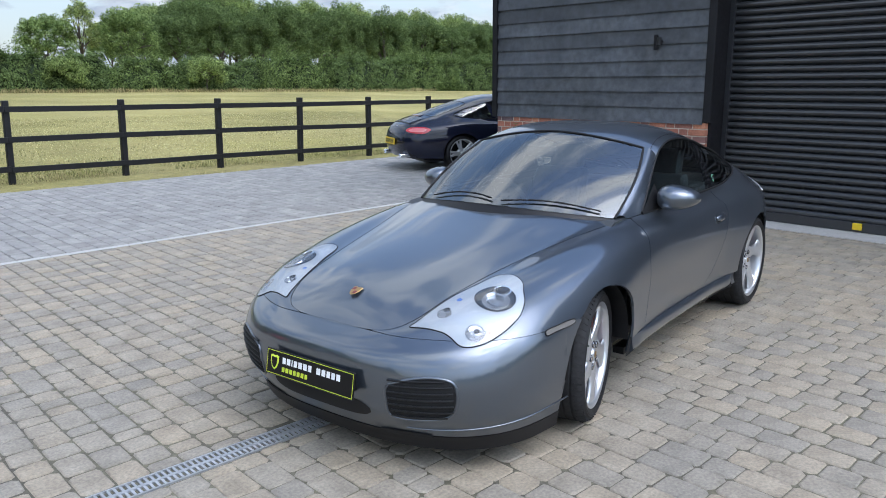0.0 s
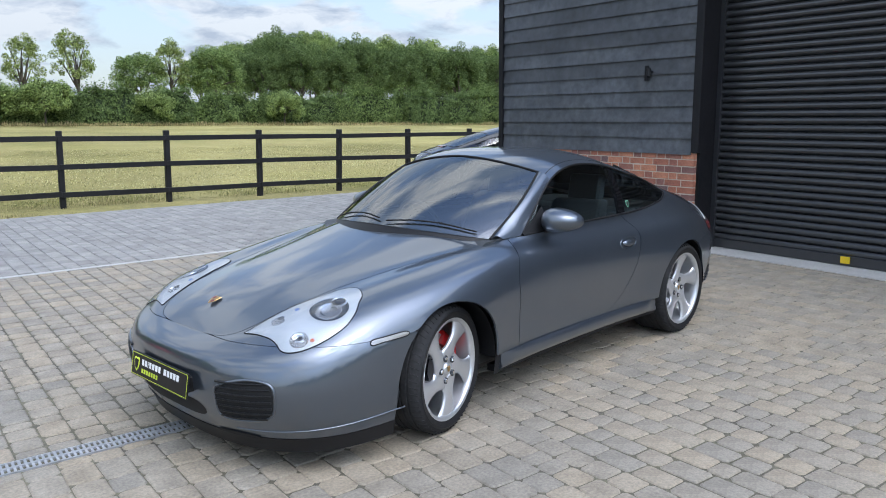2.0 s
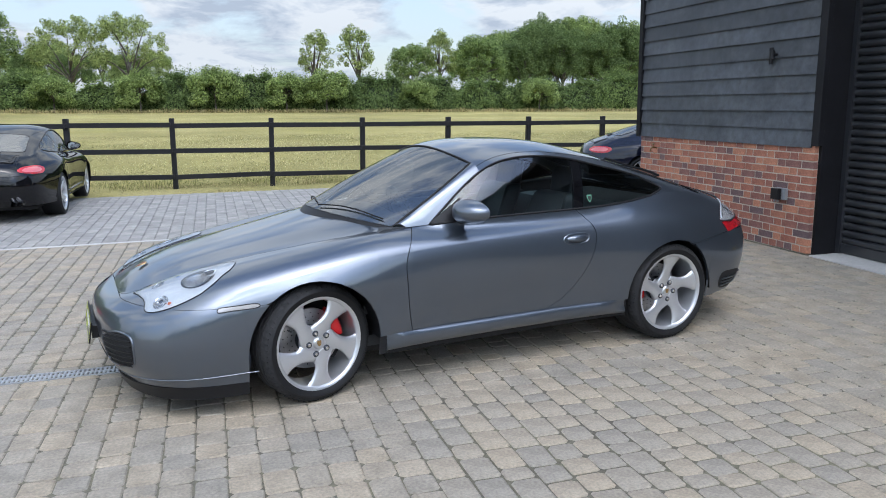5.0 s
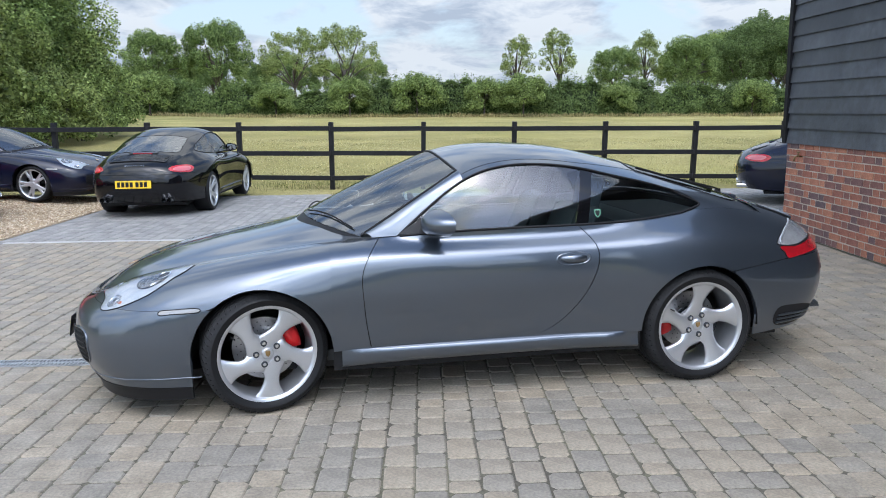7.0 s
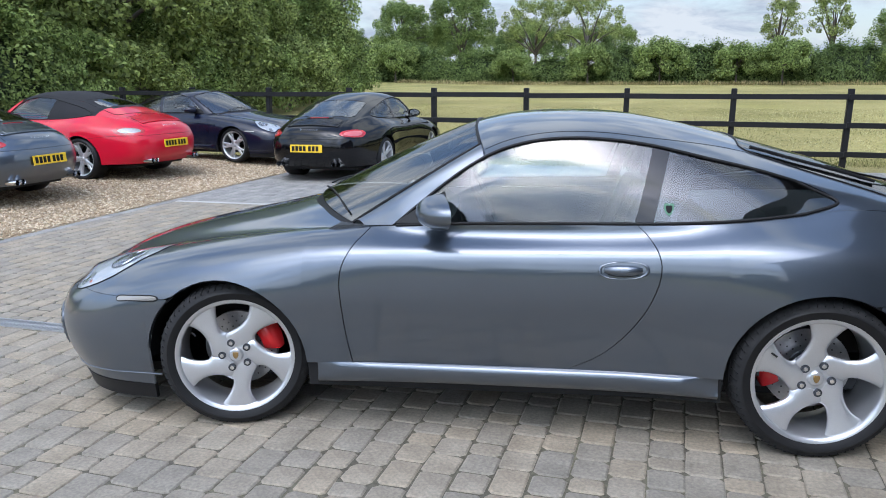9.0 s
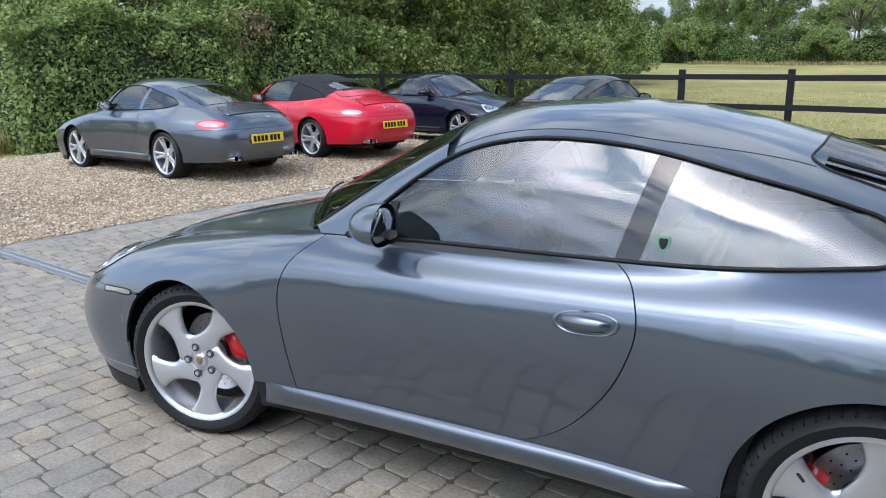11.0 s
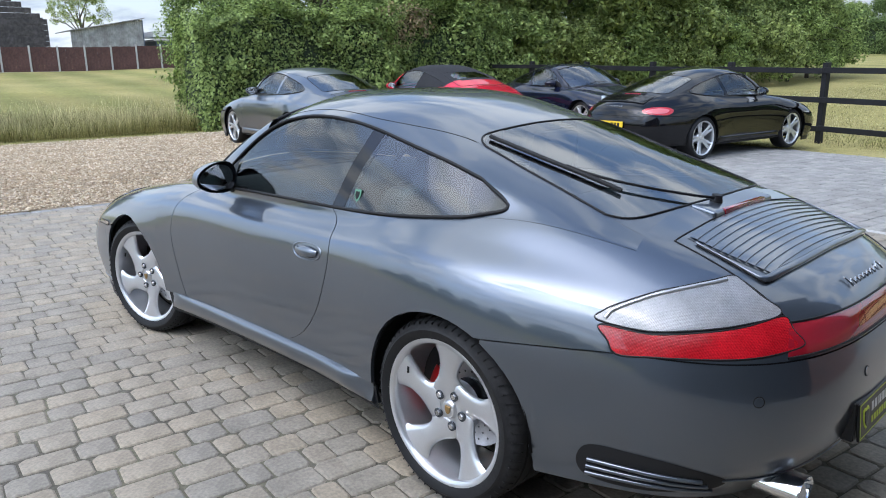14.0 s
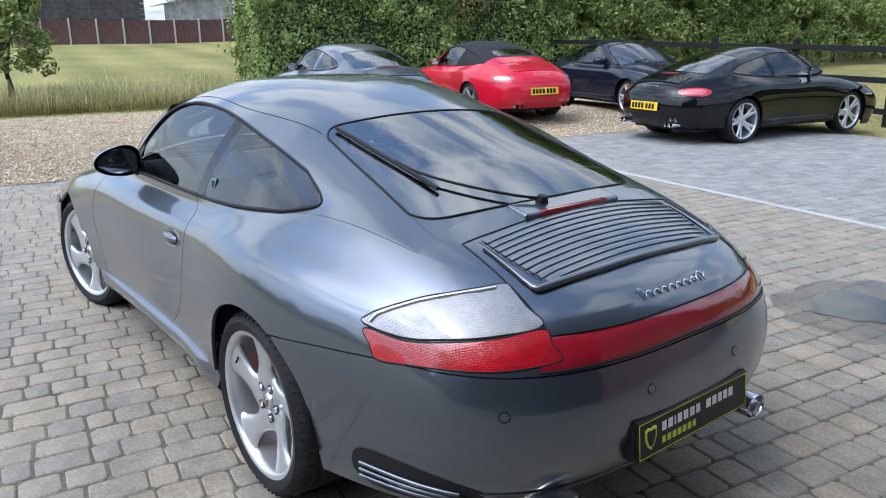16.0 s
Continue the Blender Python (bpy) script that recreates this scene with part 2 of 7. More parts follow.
M_STRAW = foliage("long_dry_grass", (0.27, 0.23, 0.09), (0.55, 0.47, 0.24), 0.7)
M_BLADE = foliage("green_grass_blade", (0.125, 0.145, 0.042), (0.30, 0.295, 0.105), 0.7)
M_VERGE_STRAW = foliage("verge_dry_grass", (0.36, 0.33, 0.13), (0.68, 0.62, 0.34), 0.7)
M_VERGE_BLADE = foliage("verge_green_grass", (0.20, 0.21, 0.07), (0.46, 0.43, 0.18), 0.7)
M_BROWNFENCE = material("brown_fence_board", (0.085, 0.042, 0.036), 0.8, vary=0.3, grain=8, patch=1, bump=0.3, island=0.2)
M_BARN = material("weathered_dark_board", (0.05, 0.045, 0.045), 0.85, vary=0.4, grain=4, patch=1, bump=0.4, island=0.35)
M_TIN = material("corrugated_grey_sheet", (0.33, 0.33, 0.33), 0.6, vary=0.3, grain=3, patch=0.8, bump=0.1, tint=(0.26, 0.25, 0.24))
M_BLUEROOF = plain("dark_blue_wall", (0.06, 0.08, 0.12), 0.6)
M_WHITE = plain("white_sheet", (0.75, 0.76, 0.78), 0.6)
M_PLASTIC = material("grey_plastic_box", (0.22, 0.23, 0.24), 0.45, vary=0.08, bump=0)
M_BLACKPLASTIC = plain("black_plastic", (0.009, 0.009, 0.010), 0.45, spec=0.3)
M_YELLOW = plain("yellow_lock", (0.75, 0.52, 0.02), 0.4)

# ---- building helpers ----


def part(name, bm, mat, parent=None, label="", smooth=False, kind=""):
    """Links a bmesh as one mesh object under a thing or a part."""
    me = bpy.data.meshes.new(name)
    bm.to_mesh(me)
    bm.free()
    me.materials.append(mat)
    if smooth:
        me.polygons.foreach_set("use_smooth", [True] * len(me.polygons))
    ob = new(name, me)
    ob.parent = parent
    return tagged(ob, label=label, kind=kind)


def thing(name, m, label, category, group="", kind=""):
    ob = new(name)
    ob.empty_display_size = 0.2
    ob.matrix_basis = m
    return tagged(ob, label, category, group, kind)


def bm_box(x0, x1, y0, y1, z0, z1, bevel=0.0, bm=None, segments=1):
    bm = bm or bmesh.new()
    made = bmesh.ops.create_cube(bm, size=1, matrix=Matrix.LocRotScale(((x0 + x1) / 2, (y0 + y1) / 2, (z0 + z1) / 2), None, (x1 - x0, y1 - y0, z1 - z0)))
    if bevel:
        edges = list({e for v in made["verts"] for e in v.link_edges})
        bmesh.ops.bevel(bm, geom=edges, offset=bevel, segments=segments, affect="EDGES", profile=0.7)
    return bm


def bm_cyl(r0, r1, a, b, seg=16, bm=None, caps=True):
    """A tapered round bar from a to b."""
    bm = bm or bmesh.new()
    a, b = Vector(a), Vector(b)
    turn = (b - a).to_track_quat("Z", "Y").to_matrix().to_4x4()
    bmesh.ops.create_cone(bm, cap_ends=caps, segments=seg, radius1=r0, radius2=r1, depth=(b - a).length, matrix=Matrix.Translation((a + b) / 2) @ turn)
    return bm


def bm_tube(points, r, seg=8, bm=None, flat=1.0):
    """A round bar along a line of points, closed at the ends."""
    bm = bm or bmesh.new()
    pts = [Vector(p) for p in points]
    rings = []
    for i, p in enumerate(pts):
        d = (pts[min(i + 1, len(pts) - 1)] - pts[max(i - 1, 0)]).normalized()
        a = d.cross(Vector((0, 0, 1)))
        a = a.normalized() if a.length > 1e-4 else Vector((1, 0, 0))
        b = a.cross(d).normalized()
        rad = r[i] if isinstance(r, (list, tuple)) else r
        rings.append([bm.verts.new(p + rad * (math.cos(6.2832 * k / seg) * a + flat * math.sin(6.2832 * k / seg) * b)) for k in range(seg)])
    for A, B in zip(rings, rings[1:]):
        for k in range(seg):
            bm.faces.new((A[k], A[(k + 1) % seg], B[(k + 1) % seg], B[k]))
    bm.faces.new(rings[0][::-1])
    bm.faces.new(rings[-1])
    return bm


def mesh_object(name, verts, faces, mat, parent=None, label="", kind="", smooth=False):
    me = bpy.data.meshes.new(name)
    me.from_pydata(verts, [], faces)
    me.materials.append(mat)
    if smooth:
        me.polygons.foreach_set("use_smooth", [True] * len(me.polygons))
    ob = new(name, me)
    ob.parent = parent
    return tagged(ob, label=label, kind=kind)


def smoothstep(a, b, x):
    t = min(1.0, max(0.0, (x - a) / (b - a)))
    return t * t * (3 - 2 * t)


def ground_z(x, y):
    """The yard is flat; the grass falls and rises gently away from it."""
    far = -0.10 - 0.013 * (x - 1) + 0.024 * max(y - 15.8, -4.0) + 0.022 * max(0.0, -12.0 - x)
    w = max(smoothstep(12.2, 14.6, y), smoothstep(-9.0, -13.0, x), smoothstep(-9.0, -14.0, y), smoothstep(18, 24, x))
    return w * max(-0.6, min(far, 3.0)) + 0.095 * smoothstep(-2.0, -4.0, x) * (1 - w)

# ---- the yard ----
EDGE_GRAVEL, EDGE_GREY, EDGE_GRASS, EDGE_SLAB = -1.58, 7.72, 13.3, 8.09


def build_ground():
    xs = [-900, -400, -200, -120] + list(range(-80, 82, 4)) + [120, 200, 400, 900]
    ys = [-900, -400, -200, -120] + list(range(-60, 122, 4)) + [160, 250, 400, 900]
    verts = [(x, y, ground_z(max(-120, min(120, x)), max(-120, min(160, y))) - 0.06) for y in ys for x in xs]
    n = len(xs)
    faces = [(j * n + i, j * n + i + 1, j * n + n + i + 1, j * n + n + i) for j in range(len(ys) - 1) for i in range(n - 1)]
    tagged(mesh_object("ground", verts, faces, M_GRASS, smooth=True), "dry mown grass field around the yard", "grass", kind="structure")


def sheet(name, x0, x1, y0, y1, lift, mat, label, category, step=1.0):
    nx, ny = max(1, round((x1 - x0) / step)), max(1, round((y1 - y0) / step))
    verts, faces = [], []
    for j in range(ny + 1):
        for i in range(nx + 1):
            x, y = x0 + (x1 - x0) * i / nx, y0 + (y1 - y0) * j / ny
            verts.append((x, y, ground_z(x, y) + lift))
    for j in range(ny):
        for i in range(nx):
            a = j * (nx + 1) + i
            faces.append((a, a + 1, a + nx + 2, a + nx + 1))
    return tagged(mesh_object(name, verts, faces, mat, smooth=True), label, category, kind="structure")


def paver_shape(lx, ly, rng, h=0.016, top=None):
    """Corners of a tumbled block with its edges worn: an outer foot and an inner top, both a little irregular."""
    j = lambda s: rng.uniform(-s, s)
    foot, rim, crown = [], [], []
    tilt_x, tilt_y, lift = j(0.007), j(0.007), j(0.0012)
    c = 0.15
    for sx, sy in ((-1, -1), (1, -1), (1, 1), (-1, 1)):
        hx, hy = sx * lx / 2, sy * ly / 2
        cut = 0.015 + j(0.007)
        order = ((hx - sx * cut, hy), (hx, hy - sy * cut)) if sx * sy < 0 else ((hx, hy - sy * cut), (hx - sx * cut, hy))
        for px, py in order:
            px, py = px + j(0.0032), py + j(0.0032)
            foot.append((px, py, -h))
            rim.append((px, py, -0.0045 + lift))
            qx, qy = px * (1 - 0.013 / lx), py * (1 - 0.013 / ly)
            crown.append((qx, qy, lift + tilt_x * qx + tilt_y * qy))
    faces = [tuple(range(16, 24))]
    for k in range(8):
        n = (k + 1) % 8
        faces += [(k, n, 8 + n, 8 + k), (8 + k, 8 + n, 16 + n, 16 + k)]
    return foot + rim + crown, faces


def lay_courses(x0, x1, y0, y1, course, lengths, rng, joint=0.007, along_x=False, cross=0.0):
    """Courses of blocks of mixed length: centres and sizes."""
    blocks = []
    if along_x:
        for bx, by, lx, ly in lay_courses(y0, y1, x0, x1, course, lengths, rng, joint):
            blocks.append((by, bx, ly, lx))
        return blocks
    x = x0
    while x < x1 - 0.03:
        w = min(course, x1 - x)
        y = y0 + rng.uniform(-0.15, 0)
        while y < y1 - 0.03:
            ly = rng.choice(lengths)
            a, b = max(y, y0), min(y + ly, y1)
            if b - a > 0.04:
                blocks.append((x + w / 2 + rng.uniform(-0.002, 0.002), (a + b) / 2, w - joint, b - a - joint - cross))
            y += ly
        x += w
    return blocks


def paving(bed, blocks, mat_piece, mat_rest, near, rng, name):
    """The blocks inside the stretch `near` are single objects sharing some meshes; all the others are one mesh."""
    verts, faces, shared, singles = [], [], {}, 0
    for bx, by, lx, ly in blocks:
        z = ground_z(bx, by)
        if near and near[0] < bx < near[1] and near[2] < by < near[3] and singles < 300:
            singles += 1
            key = (round(lx, 2), round(ly, 2), rng.randrange(4))
            if key not in shared:
                me = bpy.data.meshes.new(name)
                v, f = paver_shape(key[0], key[1] - 0.003, rng)
                me.from_pydata(v, [], f)
                me.materials.append(mat_piece)
                shared[key] = me
            ob = new(name, shared[key])
            ob.parent = bed
            ob.location = (bx, by, z)
            continue
        v, f = paver_shape(lx, ly, rng)
        n = len(verts)
        verts += [(bx + p[0], by + p[1], z + p[2]) for p in v]
        faces += [tuple(n + i for i in q) for q in f]
    mesh_object(name + "_field", verts, faces, mat_rest, bed, kind="stuff")


def build_drain():
    d = thing("drain_channel", pose(0, 3.045, 0), "galvanised slotted drain channel set in the paving", "drain")
    x0, x1, w = -1.45, 3.494, 0.062
    part("edge_rail", bm_box(x0, x1, -w, -w + 0.008, -0.03, 0.003), M_GALV, d)
    part("edge_rail", bm_box(x0, x1, w - 0.008, w, -0.03, 0.003), M_GALV, d)
    bar = None
    for k in range(int((x1 - x0) / 0.0245)):
        ob = part("grating_bar", bm_box(0, 0.011, -0.053, 0.053, -0.012, 0.002), M_GALV, d) if bar is None else new("grating_bar", bar)
        bar, ob.parent = ob.data, d
        ob.location = (x0 + 0.0245 * k, 0, 0)
    part("middle_rail", bm_box(x0, x1, -0.009, 0.009, -0.012, 0.0025), M_GALV, d)
    part("trough", bm_box(x0, x1, -0.054, 0.054, -0.06, -0.028), M_BLACKPLASTIC, d)


# ---- fence ----
FENCE_Y = 15.05


def fence_post(m, label):
    ob = thing("fence_post", m, label, "fence post", "paddock fence posts")
    part("post", bm_box(-0.05, 0.05, -0.06, 0.06, -0.3, 1.515, 0.008), M_BLACKPOST, ob)
    return ob


def build_fence():
    rng = random.Random(5)
    first, step, count = 1.69 - 1.985 * 9, 1.985, 27
    xs = [first + step * k for k in range(count)]
    base = lambda x: ground_z(x, FENCE_Y) - 0.06
    proto = None
    for x in xs:
        m = pose(x, FENCE_Y, base(x) - 0.01, rng.uniform(-0.6, 0.6), 1.1 + rng.uniform(-0.6, 0.6), rng.uniform(-2, 2))
        proto = copy_thing(proto, m) if proto else fence_post(m, "black painted square timber fence post in grass")
    for h in (0.31, 0.835, 1.365):
        for k in range(0, count - 1):
            x0, x1 = xs[k], xs[k + 1]
            z0, z1 = base(x0) + h + rng.uniform(-0.015, 0.015), base(x1) + h + rng.uniform(-0.015, 0.015)
            bm = bm_box(0, x1 - x0 - 0.004, -0.019, 0.019, -0.05, 0.05, 0.004)
            bmesh.ops.rotate(bm, verts=bm.verts, cent=(0, 0, 0), matrix=Matrix.Rotation(-math.atan2(z1 - z0, x1 - x0), 3, "Y"))
            ob = part("fence_rail", bm, M_BLACKPOST)
            ob.location = (x0 + 0.002, FENCE_Y - 0.079, z0)
            tagged(ob, "black painted sawn timber fence rail", "fence rail", "paddock fence rails")


# ---- the barn ----
WALL_X, WALL_Y0, WALL_Y1, BRICK_H, BARN_H = 8.12, 4.39, 7.55, 1.085, 4.8


def build_barn():
    rng = random.Random(8)
    wall = thing("wall_barn", pose(0, 0, 0), "brick plinth wall under black weatherboard", "wall", kind="structure")
    part("wall_core", bm_box(WALL_X + 0.0045, WALL_X + 0.30, WALL_Y0 + 0.006, WALL_Y1, 0, BRICK_H - 0.003), M_MORTAR, wall)
    part("wall_core", bm_box(WALL_X + 0.02, WALL_X + 0.30, WALL_Y0 + 0.10, WALL_Y1, BRICK_H, BARN_H), M_BLACKWOOD, wall)
    # bricks in stretcher and header bond
    rows = 14
    rh = BRICK_H / rows
    shared = {}

    def brick(lx, ly, lz):
        key = (round(lx, 3), round(ly, 3), rng.randrange(4))
        if key not in shared:
            bm = bm_box(-lx / 2, lx / 2, -ly / 2, ly / 2, -lz / 2, lz / 2, 0.004)
            for v in bm.verts:
                v.co += Vector([rng.uniform(-0.0015, 0.0015) for _ in range(3)])
            me = bpy.data.meshes.new("brick")
            bm.to_mesh(me)
            bm.free()
            me.materials.append(M_BRICK_P)
            shared[key] = me
        return shared[key]

    for r in range(rows):
        y, z, k = WALL_Y0, (r + 0.5) * rh, 0
        while y < WALL_Y1 - 0.03:
            header = (k + r) % 2 if r else 1
            ln = (0.1025 if header else 0.215)
            if k == 0 and r % 2:
                ln = 0.16
            ln = min(ln, WALL_Y1 - y)
            ob = new("brick", brick(0.05, ln, rh - 0.010))
            ob.parent = wall
            ob.location = (WALL_X + 0.025 + rng.uniform(-0.002, 0.002), y + ln / 2, z)
            y += ln + 0.010
            k += 1
    # feather-edge boards, each lapping the one below
    pitch = 0.178
    n = int((BARN_H - BRICK_H) / pitch) + 1
    for k in range(n):
        z = BRICK_H - 0.02 + k * pitch
        bm = bmesh.new()
        prof = [(-0.016, 0), (-0.001, 0), (0.018, pitch + 0.025), (0.008, pitch + 0.025)]
        wob = rng.uniform(-0.004, 0.004)
        ends = []
        nseg = 10
        for i in range(nseg + 1):
            y = WALL_Y0 + 0.045 + (WALL_Y1 - WALL_Y0 - 0.05) * i / nseg
            dz = wob * (i / nseg - 0.5) * 2 + rng.uniform(-0.0015, 0.0015)
            ends.append([bm.verts.new((WALL_X + px, y, z + pz + dz)) for px, pz in prof])
        for A, B in zip(ends, ends[1:]):
            for i in range(4):
                bm.faces.new((A[i], B[i], B[(i + 1) % 4], A[(i + 1) % 4]))
        bm.faces.new(ends[0])
        bm.faces.new(ends[-1][::-1])
        bmesh.ops.recalc_face_normals(bm, faces=bm.faces)
        part("board", bm, M_BOARD, wall)
    part("corner_trim", bm_box(WALL_X - 0.035, WALL_X + 0.12, WALL_Y1 - 0.004, WALL_Y1 + 0.075, BRICK_H - 0.02, BARN_H), M_BLACKPOST, wall, "black painted corner board")
    # reveal of the door opening, lintel, and the wall past it
    d = 0.36
    part("reveal", bm_box(WALL_X + 0.055, WALL_X + d, WALL_Y0 - 0.03, WALL_Y0 + 0.018, 0, BARN_H), M_BLACKPOST, wall, "black boarded reveal of the opening")
    part("reveal_post", bm_box(WALL_X - 0.015, WALL_X + 0.05, WALL_Y0 - 0.05, WALL_Y0 + 0.045, BRICK_H + 0.0, BARN_H, 0.004), M_BLACKPOST, wall)
    other = thing("wall_barn_side", pose(0, 0, 0), "black boarded end walls of the barn", "wall", kind="structure")
    part("boarding", bm_box(WALL_X, WALL_X + 0.3, -5.0, -0.1, 0, BARN_H), M_BLACKWOOD, other)
    part("boarding", bm_box(WALL_X + 0.3, 17.0, WALL_Y1 - 0.3, WALL_Y1 - 0.004, 0, BARN_H), M_BLACKWOOD, other)
    part("lintel", bm_box(WALL_X - 0.01, WALL_X + 0.3, -0.1, WALL_Y0 - 0.051, 3.9, BARN_H), M_BLACKWOOD, other)
    roof = thing("roof_barn", pose(0, 0, 0), "dark barn roof", "roof", kind="structure")
    part("slope", bm_box(WALL_X - 0.35, 17.2, -5.2, WALL_Y1 + 0.3, BARN_H, BARN_H + 0.15), M_BARN, roof)
    # roller shutter of interlocking slats
    sh = thing("roller_shutter", pose(WALL_X + d, 0, 0), "black steel roller shutter, closed, over a concrete sill", "shutter door", kind="structure")
    for k in range(52):
        bm = bmesh.new()
        z = 0.10 + 0.0765 * k
        prof = [(0.004, 0), (-0.004, 0.004), (-0.019, 0.018), (-0.024, 0.036), (-0.020, 0.052), (-0.006, 0.067), (0.014, 0.0705), (0.016, 0.0735), (0.004, 0.0765)]
        a = [bm.verts.new((px, -0.25, z + pz)) for px, pz in prof]
        b = [bm.verts.new((px, WALL_Y0 - 0.03, z + pz)) for px, pz in prof]
        for i in range(len(prof) - 1):
            bm.faces.new((a[i], a[i + 1], b[i + 1], b[i]))
        part("slat", bm, M_SHUTTER, sh)
    part("bottom_rail", bm_box(-0.03, 0.02, -0.25, WALL_Y0 - 0.035, 0.012, 0.11, 0.004), M_SHUTTER, sh)
    part("guide_rail", bm_box(-0.05, 0.03, WALL_Y0 - 0.085, WALL_Y0 - 0.034, 0.004, 4.2), M_SHUTTER, sh)
    lock = part("lock", bm_box(-0.055, -0.031, 2.78, 2.87, 0.035, 0.105, 0.004), M_YELLOW, sh, "yellow shutter bullet lock")
    # concrete sill of the opening
    bm = bm_box(EDGE_SLAB, WALL_X + d + 0.4, -0.2, WALL_Y0 - 0.06, -0.1, 0.006)
    tagged(part("pavement_sill", bm, M_CONCRETE), "pale concrete sill slab under the shutter", "slab", kind="structure")
    # lamp bracket, socket, tap
    lamp = thing("wall_lamp", pose(WALL_X - 0.018, 5.02, 1.98), "small black wall light on black boards", "wall light")
    part("back_plate", bm_box(-0.02, 0.0, 0.02, 0.065, -0.085, 0.085, 0.004), M_BLACKPOST, lamp)
    part("arm", bm_cyl(0.014, 0.014, (-0.06, -0.03, 0.01), (0, -0.03, 0.01), 12), M_BLACKPLASTIC, lamp)
    part("head", bm_cyl(0.03, 0.024, (-0.06, -0.03, -0.035), (-0.06, -0.03, 0.05), 16), M_BLACKPLASTIC, lamp)
    soc = thing("outdoor_socket", pose(WALL_X - 0.004, 4.78, 0.575), "grey weatherproof socket box on brick wall", "socket")
    part("back_box", bm_box(-0.045, 0.0, -0.08, 0.075, -0.06, 0.06, 0.006), M_PLASTIC, soc)
    part("cover", bm_box(-0.095, -0.046, -0.035, 0.075, -0.058, 0.058, 0.012, segments=3), M_BLACKPLASTIC, soc, "dark hinged cover")
    for dy in (0.0, 0.045):
        part("cable_gland", bm_cyl(0.011, 0.009, (-0.06, dy, -0.085), (-0.06, dy, -0.055), 10), M_PLASTIC, soc)
    tap = thing("garden_tap", pose(WALL_X - 0.002, 7.17, 0.93), "small brass outdoor tap on brick wall", "tap")
    part("spout", bm_tube([(0, 0, 0), (-0.06, 0, 0.005), (-0.085, 0, -0.01), (-0.09, 0, -0.05)], 0.011), M_BRASS, tap, smooth=True)
    part("handle", bm_tube([(-0.045, -0.035, 0.05), (-0.045, 0.035, 0.05)], 0.007), M_BRASS, tap)
    part("stem", bm_cyl(0.008, 0.008, (-0.045, 0, 0), (-0.045, 0, 0.05), 8), M_BRASS, tap)


M_BRICK_P = two_tone_pieces("red_brick_piece", (0.12, 0.085, 0.09), (0.31, 0.120, 0.080), (0.45, 0.20, 0.12), 0.85, per="object")
M_BOARD = material("black_stained_board", (0.054, 0.060, 0.072), 0.50, vary=0.35, grain=10, patch=1.4, bump=0.5, bump_scale=40, random=0.25, tint=(0.074, 0.080, 0.090))
M_BRASS = plain("dull_brass", (0.24, 0.17, 0.08), 0.45, 0.8)

build_ground()
GREYBED = sheet("pavement_grey", EDGE_GRAVEL, 17.0, EDGE_GREY + 0.06, EDGE_GRASS, -0.012, M_JOINT_G, "bed of the grey block paving", "paving")
BED = sheet("pavement_brown", EDGE_GRAVEL, 8.9, -6.0, EDGE_GREY + 0.06, -0.0062, M_JOINT, "tumbled brown block paving with sandy joints", "paving")
sheet("gravel", -8.4, EDGE_GRAVEL - 0.02, -6.0, EDGE_GRASS + 0.5, -0.004, M_GRAVEL, "buff gravel parking area", "gravel", 0.7)
build_drain()
build_fence()
build_barn()

# ---- cars: one body surface, cut into panels ----
# local frame: x rearwards from the front axle, y to the car's right, z up; wheelbase 2.35


def spline(*keys):
    """A smooth curve through (place, value) keys; straight past the ends."""
    xs, ys = np.array([k[0] for k in keys], float), np.array([k[1] for k in keys], float)
    n = len(xs)
    h = np.diff(xs)
    A, b = np.eye(n), np.zeros(n)
    for i in range(1, n - 1):
        A[i, i - 1], A[i, i], A[i, i + 1] = h[i - 1], 2 * (h[i - 1] + h[i]), h[i]
        b[i] = 3 * ((ys[i + 1] - ys[i]) / h[i] - (ys[i] - ys[i - 1]) / h[i - 1])
    c = np.linalg.solve(A, b)

    def f(x):
        x = np.asarray(x, float)
        i = np.clip(np.searchsorted(xs, x) - 1, 0, n - 2)
        xc = np.clip(x, xs[0], xs[-1])
        d = xc - xs[i]
        m = (ys[i + 1] - ys[i]) / h[i] - h[i] * (2 * c[i] + c[i + 1]) / 3
        v = ys[i] + m * d + c[i] * d ** 2 + (c[i + 1] - c[i]) / (3 * h[i]) * d ** 3
        m0 = (ys[1] - ys[0]) / h[0] - h[0] * (2 * c[0] + c[1]) / 3
        m1 = (ys[-1] - ys[-2]) / h[-1] + h[-1] * (c[-2] + 2 * c[-1]) / 3
        return v + m0 * np.minimum(0, x - xs[0]) + m1 * np.maximum(0, x - xs[-1])

    return f


FRONT = -0.022              # the front axle
S0, S1 = -0.42, 2.72        # where the nose and the tail begin to wrap round
ARCH_R, AXLES = 0.352, (FRONT, 2.35)
WHEEL_Z = 0.314

